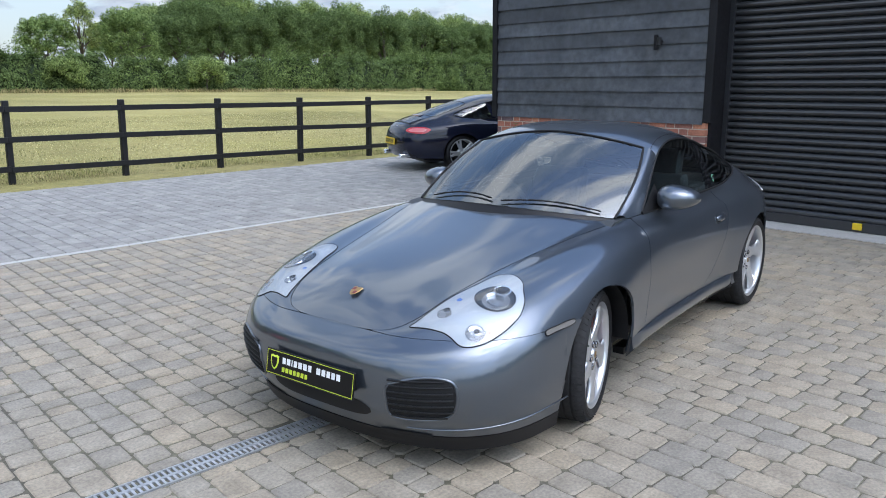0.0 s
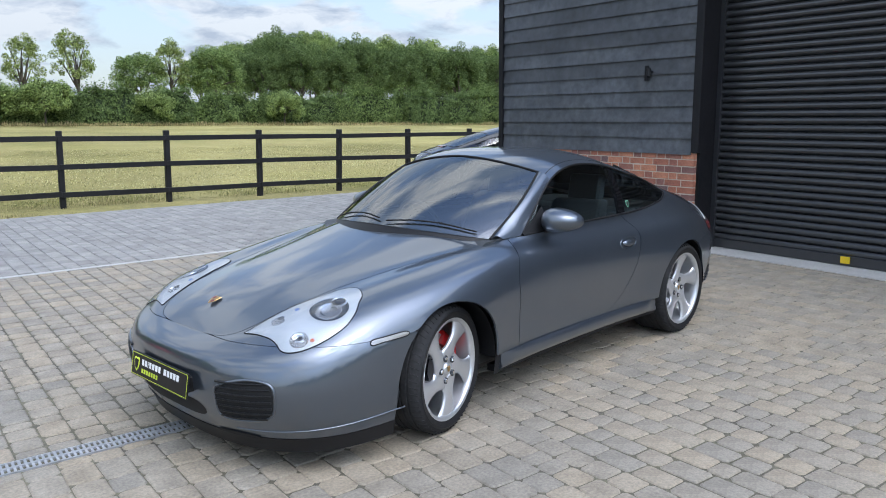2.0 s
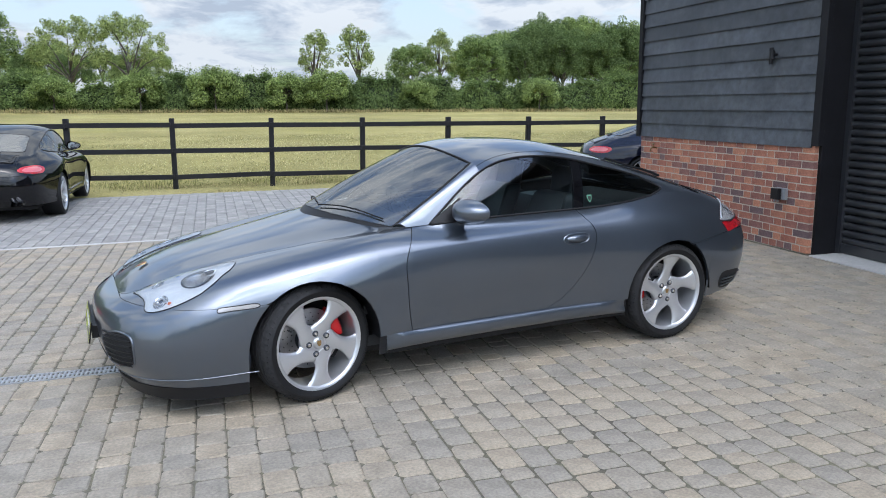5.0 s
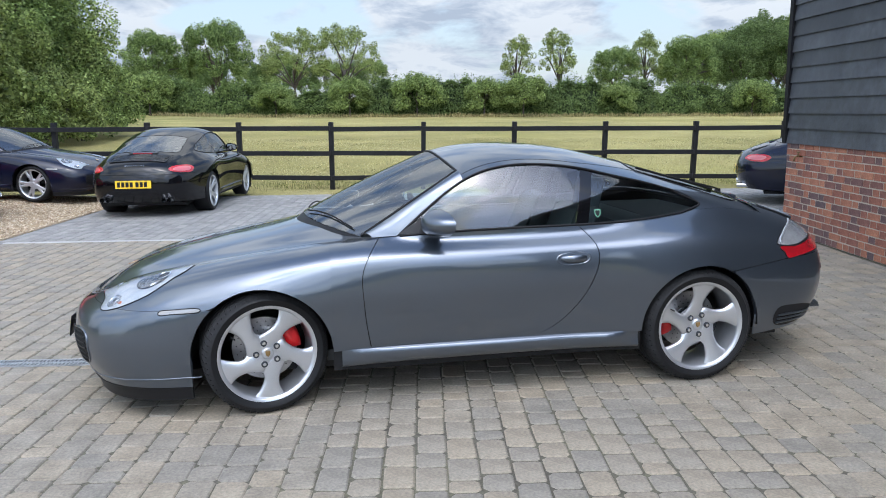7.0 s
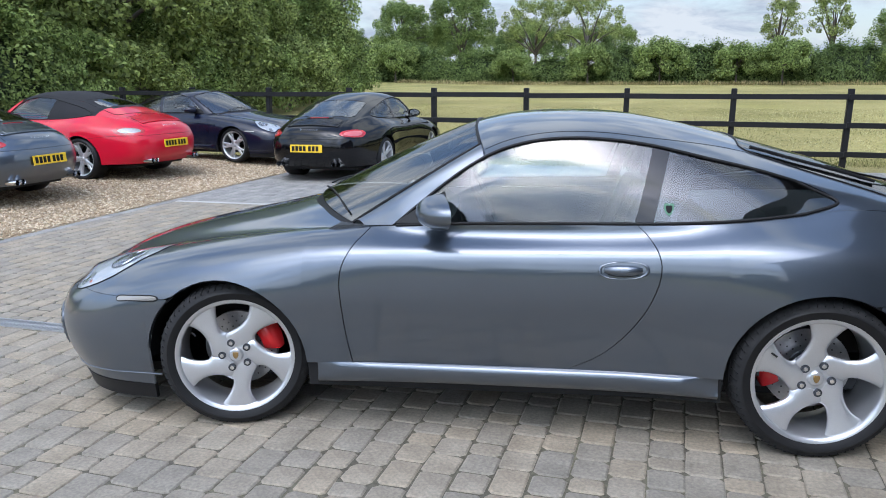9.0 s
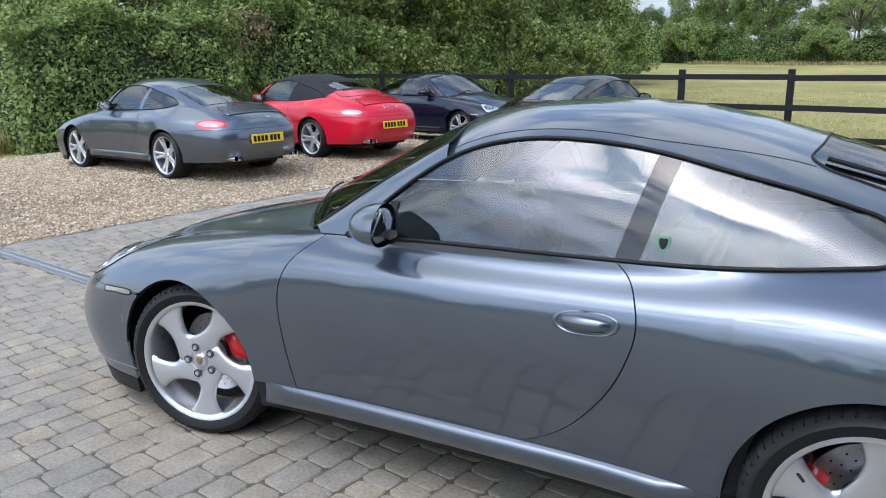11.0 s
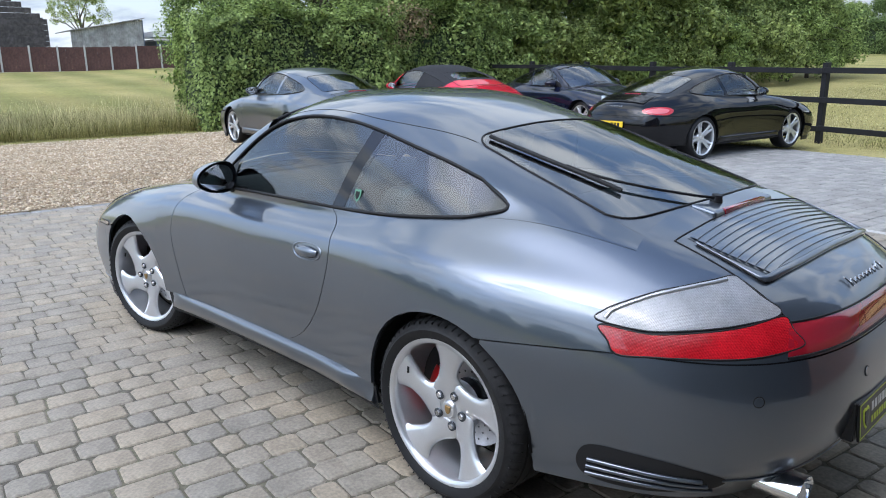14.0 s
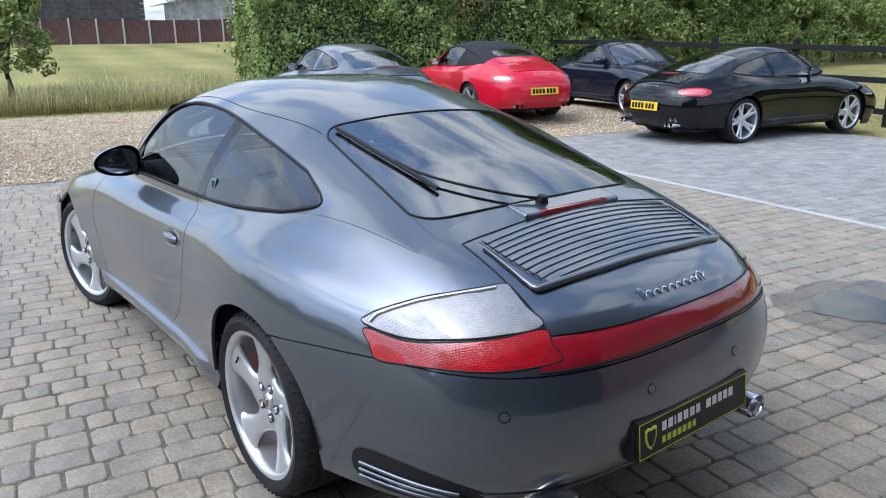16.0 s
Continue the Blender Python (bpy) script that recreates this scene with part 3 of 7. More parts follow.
# the lines of the body: half width and height along the car, and where each ends in front and behind
LINE_Y = [
    spline((-1.0, .760), (-.42, .802), (0, .845), (.4, .815), (1.2, .800), (1.8, .825), (2.35, .872), (2.6, .845), (2.94, .765), (3.4, .745)),
    spline((-1.0, .790), (-.42, .826), (0, .860), (.4, .830), (1.2, .812), (1.8, .838), (2.35, .888), (2.6, .862), (2.94, .785), (3.4, .770)),
    spline((-1.0, .800), (-.42, .838), (0, .870), (.4, .848), (1.2, .832), (1.8, .850), (2.35, .897), (2.6, .868), (2.94, .790), (3.4, .780)),
    spline((-1.0, .760), (-.42, .818), (0, .866), (.4, .857), (1.2, .848), (1.8, .858), (2.35, .895), (2.6, .865), (2.94, .785), (3.4, .775)),
    spline((-1.0, .680), (-.42, .752), (0, .800), (.4, .815), (1.2, .822), (1.8, .832), (2.35, .855), (2.6, .825), (2.94, .750), (3.4, .735)),
    spline((-1.0, .540), (-.42, .610), (0, .645), (.4, .695), (.69, .722), (1.2, .748), (1.8, .755), (2.35, .745), (2.6, .715), (2.94, .655), (3.4, .62)),
    spline((-1.0, .375), (-.64, .415), (-.42, .452), (0, .535), (.4, .640), (.69, .705), (1.0, .738), (1.6, .747), (2.0, .735), (2.37, .680), (2.8, .590), (3.4, .50)),
    spline((-1.0, .200), (-.42, .245), (0, .310), (.4, .370), (1.2, .38), (2.37, .36), (2.8, .320), (3.4, .28)),
    spline((-1.0, 0.0), (3.4, 0.0)),
]
LINE_Z = [
    spline((-1.0, .165), (-.42, .172), (.4, .195), (1.2, .20), (2.0, .20), (2.8, .235), (3.3, .235)),
    spline((-1.0, .270), (-.42, .290), (.4, .300), (1.2, .300), (2.0, .305), (2.8, .345), (3.4, .345)),
    spline((-1.0, .410), (-.42, .440), (0, .46), (1.2, .450), (2.35, .475), (2.8, .475), (3.43, .465)),
    spline((-1.0, .515), (-.42, .590), (0, .630), (.4, .645), (1.2, .640), (2.35, .650), (2.8, .615), (3.43, .575)),
    spline((-.97, .545), (-.7, .605), (-.42, .672), (0, .742), (.4, .782), (1.2, .786), (1.8, .792), (2.35, .802), (2.8, .745), (3.4, .665)),
    spline((-.94, .560), (-.7, .648), (-.42, .725), (0, .800), (.4, .845), (.69, .855), (1.2, .862), (1.8, .872), (2.35, .892), (2.8, .842), (3.36, .752)),
    spline((-.905, .575), (-.7, .660), (-.42, .728), (0, .797), (.4, .850), (.69, .872), (1.0, .888), (1.66, .895), (2.04, .907), (2.33, .934), (2.45, .944), (2.6, .938), (2.8, .906), (3.30, .800)),
    spline((-.885, .615), (-.7, .688), (-.42, .760), (0, .838), (.4, .908), (.7, .94), (2.37, 1.06), (2.8, .968), (3.26, .824)),
    spline((-.855, .645), (-.7, .698), (-.42, .771), (0, .855), (.25, .908), (.7, .96), (2.37, 1.09), (2.8, .990), (3.24, .834)),
]
NOSE_X = (-.965, -1.020, -1.045, -1.030, -.985, -.945, -.915, -.890, -.860)
TAIL_X = (3.27, 3.365, 3.402, 3.400, 3.375, 3.335, 3.290, 3.255, 3.235)
CAP_N = (2.6, 2.7, 2.7, 2.4, 2.4, 3.2, 5.0, 3.2, 2.2)
TAIL_N = (3.0, 3.0, 3.0, 3.0, 3.0, 2.9, 2.8, 2.4, 2.4)


def a_of(s):
    """The station of a place in the middle body."""
    return 1 + (np.asarray(s, float) - S0) / (S1 - S0)


def line_at(k, a):
    a = np.asarray(a, float)
    s = S0 + (np.clip(a, 1, 2) - 1) * (S1 - S0)
    g = np.ones_like(s)
    th = np.clip(1 - a, 0, 1) * math.pi / 2
    f = np.sin(th) ** (2 / CAP_N[k])
    g = np.where(a < 1, np.maximum(np.cos(th), 0) ** (2 / CAP_N[k]), g)
    s = np.where(a < 1, S0 + (NOSE_X[k] - S0) * f, s)
    th = np.clip(a - 2, 0, 1) * math.pi / 2
    f = np.sin(th) ** (2 / TAIL_N[k])
    g = np.where(a > 2, np.maximum(np.cos(th), 0) ** (2 / TAIL_N[k]), g)
    s = np.where(a > 2, S1 + (TAIL_X[k] - S1) * f, s)
    g = np.where((a <= 0) | (a >= 3), 0.0, g)
    return np.stack([s, LINE_Y[k](s) * g, LINE_Z[k](s)], -1)


def body(a, w):
    """Points of the body's right half: station a, line w."""
    a, w = np.broadcast_arrays(np.asarray(a, float), np.asarray(w, float))
    L = [line_at(k, a) for k in range(9)]
    L = [L[0] * 2 - L[1]] + L + [L[7] * np.array([1, -1, 1])]
    stack = np.stack(L)                       # 11 lines, with one past each end
    k = np.clip(np.floor(w).astype(int), 0, 7)
    t = (w - k)[..., None]
    pick = lambda i: np.take_along_axis(stack, (k + i)[None, ..., None].repeat(3, -1), 0)[0]
    p0, p1, p2, p3 = pick(0), pick(1), pick(2), pick(3)
    d0, d1, d2 = [np.maximum(np.linalg.norm(q - p, axis=-1, keepdims=True), 1e-5) for p, q in ((p0, p1), (p1, p2), (p2, p3))]
    m1 = d1 * ((p1 - p0) / d0 * d1 + (p2 - p1) / d1 * d0) / (d0 + d1)
    m2 = d1 * ((p2 - p1) / d1 * d2 + (p3 - p2) / d2 * d1) / (d1 + d2)
    return (2 * t ** 3 - 3 * t ** 2 + 1) * p1 + (t ** 3 - 2 * t ** 2 + t) * m1 + (3 * t ** 2 - 2 * t ** 3) * p2 + (t ** 3 - t ** 2) * m2


def w_at_z(a, z, lo=0.0, hi=6.0):
    """The line at which the side reaches a height."""
    a, z = np.broadcast_arrays(np.asarray(a, float), np.asarray(z, float))
    lo, hi = np.full(a.shape, lo), np.full(a.shape, hi)
    for _ in range(15):
        mid = (lo + hi) / 2
        low = body(a, mid)[..., 2] < z
        lo, hi = np.where(low, mid, lo), np.where(low, hi, mid)
    return (lo + hi) / 2


def arch_z(s):
    """The wheel arches' edge over a place, or nothing."""
    s = np.asarray(s, float)
    z = np.zeros_like(s)
    for c in AXLES:
        z = np.maximum(z, (WHEEL_Z - 0.004 + np.sqrt(np.maximum(ARCH_R ** 2 - (s - c) ** 2, 0))) * (np.abs(s - c) < ARCH_R))
    return z


# the roof: a shell from the side rail to the middle
ZC = spline((.2, .925), (.4, 1.022), (.6, 1.115), (.8, 1.200), (.965, 1.262), (1.1, 1.294), (1.25, 1.310), (1.4, 1.313), (1.64, 1.301), (1.86, 1.264), (2.1, 1.205),
            (2.35, 1.135), (2.6, 1.060), (2.8, .990), (2.95, .940))
RAIL_Y = spline((.69, .705), (.89, .664), (1.08, .622), (1.27, .596), (1.54, .585), (1.74, .586), (1.95, .589), (2.15, .592), (2.37, .586), (2.5, .575), (2.6, .566), (2.8, .549), (2.885, .541), (2.95, .534))
RAIL_Z = spline((.69, .880), (.89, 1.042), (1.08, 1.163), (1.27, 1.217), (1.54, 1.221), (1.74, 1.193), (1.95, 1.143), (2.15, 1.095), (2.37, 1.029), (2.5, .996), (2.6, .970), (2.8, .918), (2.885, .894), (2.95, .875))


def rail(s):
    """Half width and height of the shell's edge; behind the side windows it runs down to the body's own line."""
    return RAIL_Y(s), RAIL_Z(s)


def shell(s, y):
    """A point of the roof shell at a place and a signed half width."""
    s, y = np.broadcast_arrays(np.asarray(s, float), np.asarray(y, float))
    (ry, rz), zc = rail(s), ZC(s)
    c = np.clip(np.abs(y) / ry, 0, 1)
    p = 2.2 + 0.9 * np.exp(-((s - 1.45) / 0.45) ** 2)
    return np.stack([s, y, rz + (zc - rz) * (1 - c ** p)], -1)


def grid(fn, nu, nv, flip=False):
    """Vertices and faces of a sheet over the unit square."""
    u, v = np.meshgrid(np.linspace(0, 1, nu + 1), np.linspace(0, 1, nv + 1), indexing="ij")
    p = fn(u, v).reshape(-1, 3)
    q = [(i * (nv + 1) + j, (i + 1) * (nv + 1) + j, (i + 1) * (nv + 1) + j + 1, i * (nv + 1) + j + 1) for i in range(nu) for j in range(nv)]
    return p, [f[::-1] for f in q] if flip else q


def outward(fn, eps=1e-3):
    """The unit normals of a sheet."""
    def n(u, v):
        du = fn(np.minimum(u + eps, 1), v) - fn(np.maximum(u - eps, 0), v)
        dv = fn(u, np.minimum(v + eps, 1)) - fn(u, np.maximum(v - eps, 0))
        c = np.cross(du, dv)
        return c / np.maximum(np.linalg.norm(c, axis=-1, keepdims=True), 1e-9)
    return n


def sheet_bm(fn, nu, nv, side=1, lift=0.0, rim=0.0, flip=False, bm=None, open_u=(), open_v=()):
    """A body sheet on one side of the car (side -1: mirrored), lifted along its normals, with its edges folded inwards by rim."""
    nf = outward(fn)
    sg = -1.0 if flip else 1.0

    def at(u, v, off):
        return fn(u, v) + sg * nf(np.clip(u, 0.002, 0.998), np.clip(v, 0.002, 0.998)) * off
    p, q = grid((lambda u, v: at(u, v, lift)) if lift else fn, nu, nv, flip)
    p = [tuple(x) for x in p]
    if rim:
        ring = [i * (nv + 1) for i in range(nu + 1)] + [nu * (nv + 1) + j for j in range(1, nv + 1)] + [i * (nv + 1) + nv for i in range(nu - 1, -1, -1)] + [j for j in range(nv - 1, 0, -1)]
        uv = [(i // (nv + 1) / nu, i % (nv + 1) / nv) for i in ring]
        low = at(np.array([x[0] for x in uv]), np.array([x[1] for x in uv]), lift - rim)
        n = len(p)
        p += [tuple(x) for x in low]
        for k in range(len(ring)):
            m = (k + 1) % len(ring)
            if any(uv[k][0] == e and uv[m][0] == e for e in open_u) or any(uv[k][1] == e and uv[m][1] == e for e in open_v):
                continue
            f = (ring[k], n + k, n + m, ring[m])
            q.append(f[::-1] if flip else f)
    bm = bm or bmesh.new()
    vs = [bm.verts.new((x, y * side, z)) for x, y, z in p]
    for f in q:
        ids = f if side > 0 else f[::-1]
        vv = []
        for i in ids:
            if vs[i] not in vv:
                vv.append(vs[i])
        try:
            bm.faces.new(vv)
        except ValueError:
            pass
    return bm


def finish(name, bm, mat, parent, label="", angle=35):
    bmesh.ops.remove_doubles(bm, verts=bm.verts, dist=0.0002)
    ob = part(name, bm, mat, parent, label, smooth=True)
    ob.data.set_sharp_from_angle(angle=radians(angle))
    return ob


# ---- car materials ----
def car_paint(name, base, rough=0.33, metal=0.80, flake=0.05, spec=0.5, ior=1.72):
    m = material(name, base, rough, metal, vary=flake, grain=900, patch=2.0, bump=0.0, coat=1.0, spec=spec)
    p = m.node_tree.nodes["Principled BSDF"]
    p.inputs["Coat Roughness"].default_value = 0.045
    p.inputs["Coat IOR"].default_value = ior
    return m


def glass(name, tint, ior=2.1):
    """Tinted window glass: clear and reflecting."""
    m = bpy.data.materials.new(name)
    m.use_nodes = True
    nt = m.node_tree
    nt.nodes.clear()
    out = nt.nodes.new("ShaderNodeOutputMaterial")
    tr = nt.nodes.new("ShaderNodeBsdfTransparent")
    tr.inputs[0].default_value = (*tint, 1)
    gl = nt.nodes.new("ShaderNodeBsdfGlossy")
    gl.inputs["Roughness"].default_value = 0.0
    fr = nt.nodes.new("ShaderNodeFresnel")
    fr.inputs[0].default_value = ior
    mx = nt.nodes.new("ShaderNodeMixShader")
    nt.links.new(fr.outputs[0], mx.inputs[0])
    nt.links.new(tr.outputs[0], mx.inputs[1])
    nt.links.new(gl.outputs[0], mx.inputs[2])
    nt.links.new(mx.outputs[0], out.inputs[0])
    return m


M_SEAL = car_paint("seal_grey_metallic", (0.098, 0.117, 0.146))
M_BLACKPAINT = car_paint("black_paint", (0.004, 0.004, 0.005), 0.4, 0.0, spec=0.0, ior=1.46)
M_NAVY = car_paint("midnight_blue_paint", (0.005, 0.007, 0.020), 0.4, 0.0, spec=0.05, ior=1.5)
M_RED = car_paint("guards_red_paint", (0.56, 0.006, 0.028), 0.4, 0.0, spec=0.1, ior=1.5)
M_GAP = plain("dark_gap", (0.006, 0.006, 0.007), 0.8)
M_RUBBER = plain("black_rubber", (0.008, 0.008, 0.009), 0.55, spec=0.3)
M_TYRE = material("tyre_rubber", (0.008, 0.008, 0.009), 0.58, vary=0.2, grain=60, patch=6, bump=0.12, spec=0.35)
M_TREAD = material("dusty_tread_rubber", (0.026, 0.026, 0.027), 0.85, vary=0.3, grain=50, patch=8, bump=0.2, spec=0.2)
M_RIM = material("silver_wheel_paint", (0.62, 0.63, 0.65), 0.30, 0.75, vary=0.04, grain=300, patch=8, bump=0, coat=0.5)
M_STEEL = material("brake_disc_steel", (0.42, 0.42, 0.43), 0.35, 1.0, vary=0.1, grain=80, patch=8, bump=0)
M_CALIPER = plain("red_caliper", (0.62, 0.012, 0.015), 0.3, coat=0.6)
M_CHROME = plain("chrome", (0.80, 0.81, 0.83), 0.08, 1.0)
M_LAMP_BOWL = plain("lamp_reflector", (0.78, 0.80, 0.83), 0.14, 0.9)
M_LAMP_BASE = material("lamp_housing", (0.66, 0.70, 0.74), 0.25, 0.30, vary=0.03, grain=60, patch=6, bump=0)
M_LAMP_DARK = plain("lamp_dark", (0.06, 0.065, 0.075), 0.12, 0.3)
M_LAMP_GREY = plain("lamp_grey", (0.20, 0.22, 0.25), 0.12, 0.7)
M_LENS_BLUE = plain("lamp_blue", (0.16, 0.26, 0.60), 0.15, coat=1)
M_TAIL_RED = material("red_lens", (0.44, 0.005, 0.012), 0.15, vary=0.35, grain=240, patch=9, bump=0, coat=1.0)
M_TAIL_DEEP = plain("deep_red_lens", (0.30, 0.008, 0.020), 0.10, coat=1.0)
M_TAIL_CLEAR = material("clear_ribbed_lens", (0.27, 0.27, 0.275), 0.22, 0.15, vary=0.22, grain=300, patch=14, bump=0, coat=1.0)
def ribbed(m, count, depth):
    """Fine moulded ribs in a lamp lens, count to the metre."""
    nt = m.node_tree
    p = nt.nodes["Principled BSDF"]
    tc = nt.nodes.new("ShaderNodeTexCoord")
    out = None
    for axis in ("Z", "DIAGONAL"):
        w = nt.nodes.new("ShaderNodeTexWave")
        w.bands_direction = axis
        w.inputs["Scale"].default_value = 0.314 * count / (1 if axis == "Z" else 1.6)
        nt.links.new(tc.outputs["Object"], w.inputs["Vector"])
        if out is None:
            out = w.outputs["Fac"]
        else:
            a = nt.nodes.new("ShaderNodeMath")
            nt.links.new(out, a.inputs[0])
            nt.links.new(w.outputs["Fac"], a.inputs[1])
            out = a.outputs[0]
    b = nt.nodes.new("ShaderNodeBump")
    b.inputs["Strength"].default_value, b.inputs["Distance"].default_value = depth, 0.002
    nt.links.new(out, b.inputs["Height"])
    nt.links.new(b.outputs[0], p.inputs["Normal"])


ribbed(M_TAIL_CLEAR, 340, 0.22)
ribbed(M_TAIL_RED, 300, 0.20)
M_INDICATOR = plain("smoked_indicator_lens", (0.34, 0.32, 0.30), 0.15, 0.5, coat=1.0)
M_GLASS = glass("green_tinted_glass", (0.72, 0.86, 0.87), 2.0)
M_SCREEN = glass("green_laminated_glass", (0.86, 0.97, 0.97), 3.1)
M_GLASS_DARK = glass("rear_tinted_glass", (0.60, 0.72, 0.75), 4.2)
M_CLEAR = glass("clear_lens", (0.93, 0.95, 0.97), 1.75)
M_LEATHER = material("dark_grey_leather", (0.055, 0.062, 0.070), 0.5, vary=0.1, grain=90, patch=5, bump=0.15)
M_DASH = plain("dark_dash_plastic", (0.035, 0.039, 0.043), 0.55)
M_PLATE_BLACK = plain("black_plate", (0.006, 0.006, 0.007), 0.3, spec=0.3)
M_PLATE_YELLOW = plain("yellow_plate", (0.80, 0.52, 0.02), 0.4)
M_BAR_WHITE = plain("white_print", (0.82, 0.83, 0.84), 0.4)
M_BAR_GREEN = plain("lime_print", (0.55, 0.66, 0.05), 0.4)
M_GOLD = plain("gold_enamel", (0.34, 0.22, 0.09), 0.35, 0.6)
M_REDENAMEL = plain("red_enamel", (0.16, 0.02, 0.02), 0.35)
M_FABRIC = material("black_hood_fabric", (0.012, 0.012, 0.014), 0.9, vary=0.2, grain=120, patch=3, bump=0.3)
M_MIRROR = plain("mirror_glass", (0.75, 0.77, 0.78), 0.02, 1.0)
M_STICKER = plain("green_sticker", (0.10, 0.26, 0.17), 0.5)


def bm_lathe(profile, seg=48, bm=None, close=False):
    """Turns a profile of (radius, y) round the y axis."""
    bm = bm or bmesh.new()
    rings = []
    for r, y in profile:
        rings.append([bm.verts.new((r * math.cos(6.283185 * k / seg), y, r * math.sin(6.283185 * k / seg))) for k in range(seg)])
    pairs = list(zip(rings, rings[1:])) + ([(rings[-1], rings[0])] if close else [])
    for A, B in pairs:
        for k in range(seg):
            bm.faces.new((A[k], B[k], B[(k + 1) % seg], A[(k + 1) % seg]))
    return bm


def build_wheel(m, parent, style, rear, detail=True):
    """A wheel whose outer face looks towards -y."""
    hw = 0.138 if rear else 0.110
    R, r_in = 0.318, 0.252
    w = new("wheel")
    w.parent, w.matrix_basis = parent, m
    seg = 72 if detail else 36
    prof = [(r_in - 0.012, hw - 0.012), (r_in + 0.004, hw + 0.002), (r_in + 0.030, hw + 0.008), (R - 0.030, hw + 0.004), (R - 0.010, hw - 0.010), (R - 0.002, hw - 0.026)]
    tread = []
    if detail:
        for c in (0.55, 0.2, -0.2, -0.55):
            y = c * hw
            tread += [(R, y + 0.006), (R - 0.007, y + 0.004), (R - 0.007, y - 0.004), (R, y - 0.006)]
    prof = [(r, -y) for r, y in prof]          # outer side first
    back = [(r, -y) for r, y in reversed(prof)]
    if detail:
        # the sidewalls are smooth; the band that runs on the ground is a dusty ring of its own
        bm = bm_lathe([prof[3], prof[4], prof[5]] + [(r, -y) for r, y in tread] + back[:3], seg)
        bmesh.ops.recalc_face_normals(bm, faces=bm.faces)
        band = finish("tread_band", bm, M_TREAD, w, "dusty tyre tread", angle=40)
        full = prof[:4] + [(prof[3][0] - 0.004, -prof[3][1] - 0.02)] + back[2:]
    else:
        full = prof + back
    bm = bm_lathe(full, seg)
    bmesh.ops.recalc_face_normals(bm, faces=bm.faces)
    tyre = finish("tyre", bm, M_TYRE, w, angle=40)
    if detail:
        bm = bmesh.new()
        for k in range(64):
            t = 6.283185 * k / 64
            for s in (-1, 1):
                mm = Matrix.Rotation(-t, 4, "Y") @ Matrix.Translation((R - 0.0108, s * (hw - 0.0205), 0)) @ Matrix.Rotation(s * 0.46, 4, "Z") @ Matrix.Rotation(s * 0.25, 4, "X")
                bmesh.ops.create_cube(bm, size=1, matrix=mm @ Matrix.Diagonal((0.0134, 0.040, 0.0034, 1)))
        part("tread_pattern", bm, M_GAP, band, kind="stuff")
    # rim barrel and lip
    lip = -hw + 0.004
    bm = bm_lathe([(r_in - 0.006, hw - 0.02), (r_in - 0.020, hw - 0.03), (r_in - 0.030, 0.03), (r_in - 0.022, lip + 0.03), (r_in - 0.020, lip + 0.010), (r_in - 0.014, lip), (r_in - 0.001, lip - 0.003), (r_in + 0.004, lip + 0.004), (r_in - 0.004, lip + 0.016)], seg)
    bmesh.ops.recalc_face_normals(bm, faces=bm.faces)
    finish("rim", bm, M_RIM, w, angle=50)
    # spokes
    hub_y = lip + (0.040 if rear else 0.016)
    n = 5
    for k in range(n):
        for pair in ((0,) if style == "twist" else (-1, 1)):
            bm = bmesh.new()
            rings = []
            nr = 13
            for i in range(nr):
                t = i / (nr - 1)
                r = 0.045 + (r_in - 0.058) * t
                if style == "twist":
                    half = 0.039 + 0.050 * max(0, (t - 0.46) / 0.54) ** 2 + 0.085 * max(0, (0.43 - t) / 0.43) ** 2
                    half = min(half, 0.62 * r + 0.02)
                    ang = 0.52 * (1 - t) ** 2.4
                    tip = 0
                    depth = 0.030
                    y = hub_y + (lip + 0.010 - hub_y) * t ** 1.6 - 0.004 * math.sin(math.pi * t)
                    roll = -0.16 * math.sin(math.pi * min(1, t * 1.1))
                else:
                    half = 0.020 + 0.008 * (1 - t)
                    ang = pair * (0.10 + 0.075 * t)
                    tip, depth, roll = 0, 0.022, 0
                    y = hub_y + (lip + 0.008 - hub_y) * t ** 1.3
                ca, sa = math.cos(ang), math.sin(ang)
                ring = []
                for j in range(12):
                    q = 6.283185 * j / 12
                    cx = math.copysign(abs(math.cos(q)) ** 0.8, math.cos(q)) * half
                    if style == "twist" and cx > 0:
                        cx *= 1 + tip * 3.0
                    cy = math.copysign(abs(math.sin(q)) ** 0.8, math.sin(q)) * depth * 0.5
                    cx, cy = cx * math.cos(roll) - cy * math.sin(roll), cx * math.sin(roll) * 0.4 + cy * math.cos(roll)
                    ring.append(bm.verts.new((r * ca - cx * sa, y + depth * 0.5 + cy, r * sa + cx * ca)))
                rings.append(ring)
            for A, B in zip(rings, rings[1:]):
                for j in range(12):
                    bm.faces.new((A[j], A[(j + 1) % 12], B[(j + 1) % 12], B[j]))
            bm.faces.new(rings[0][::-1])
            bm.faces.new(rings[-1])
            bmesh.ops.recalc_face_normals(bm, faces=bm.faces)
            bmesh.ops.rotate(bm, verts=bm.verts, cent=(0, 0, 0), matrix=Matrix.Rotation(6.283185 * k / n + ((0.314 if not rear else -0.21) if style == "twist" else 0.6), 3, "Y"))
            finish("spoke", bm, M_RIM, w, angle=60)
    bm = bm_lathe([(0.001, hub_y + 0.004), (0.074, hub_y + 0.003), (0.086, hub_y + 0.010), (0.092, hub_y + 0.03), (0.085, hub_y + 0.06), (0.001, hub_y + 0.06)], 40)
    bmesh.ops.recalc_face_normals(bm, faces=bm.faces)
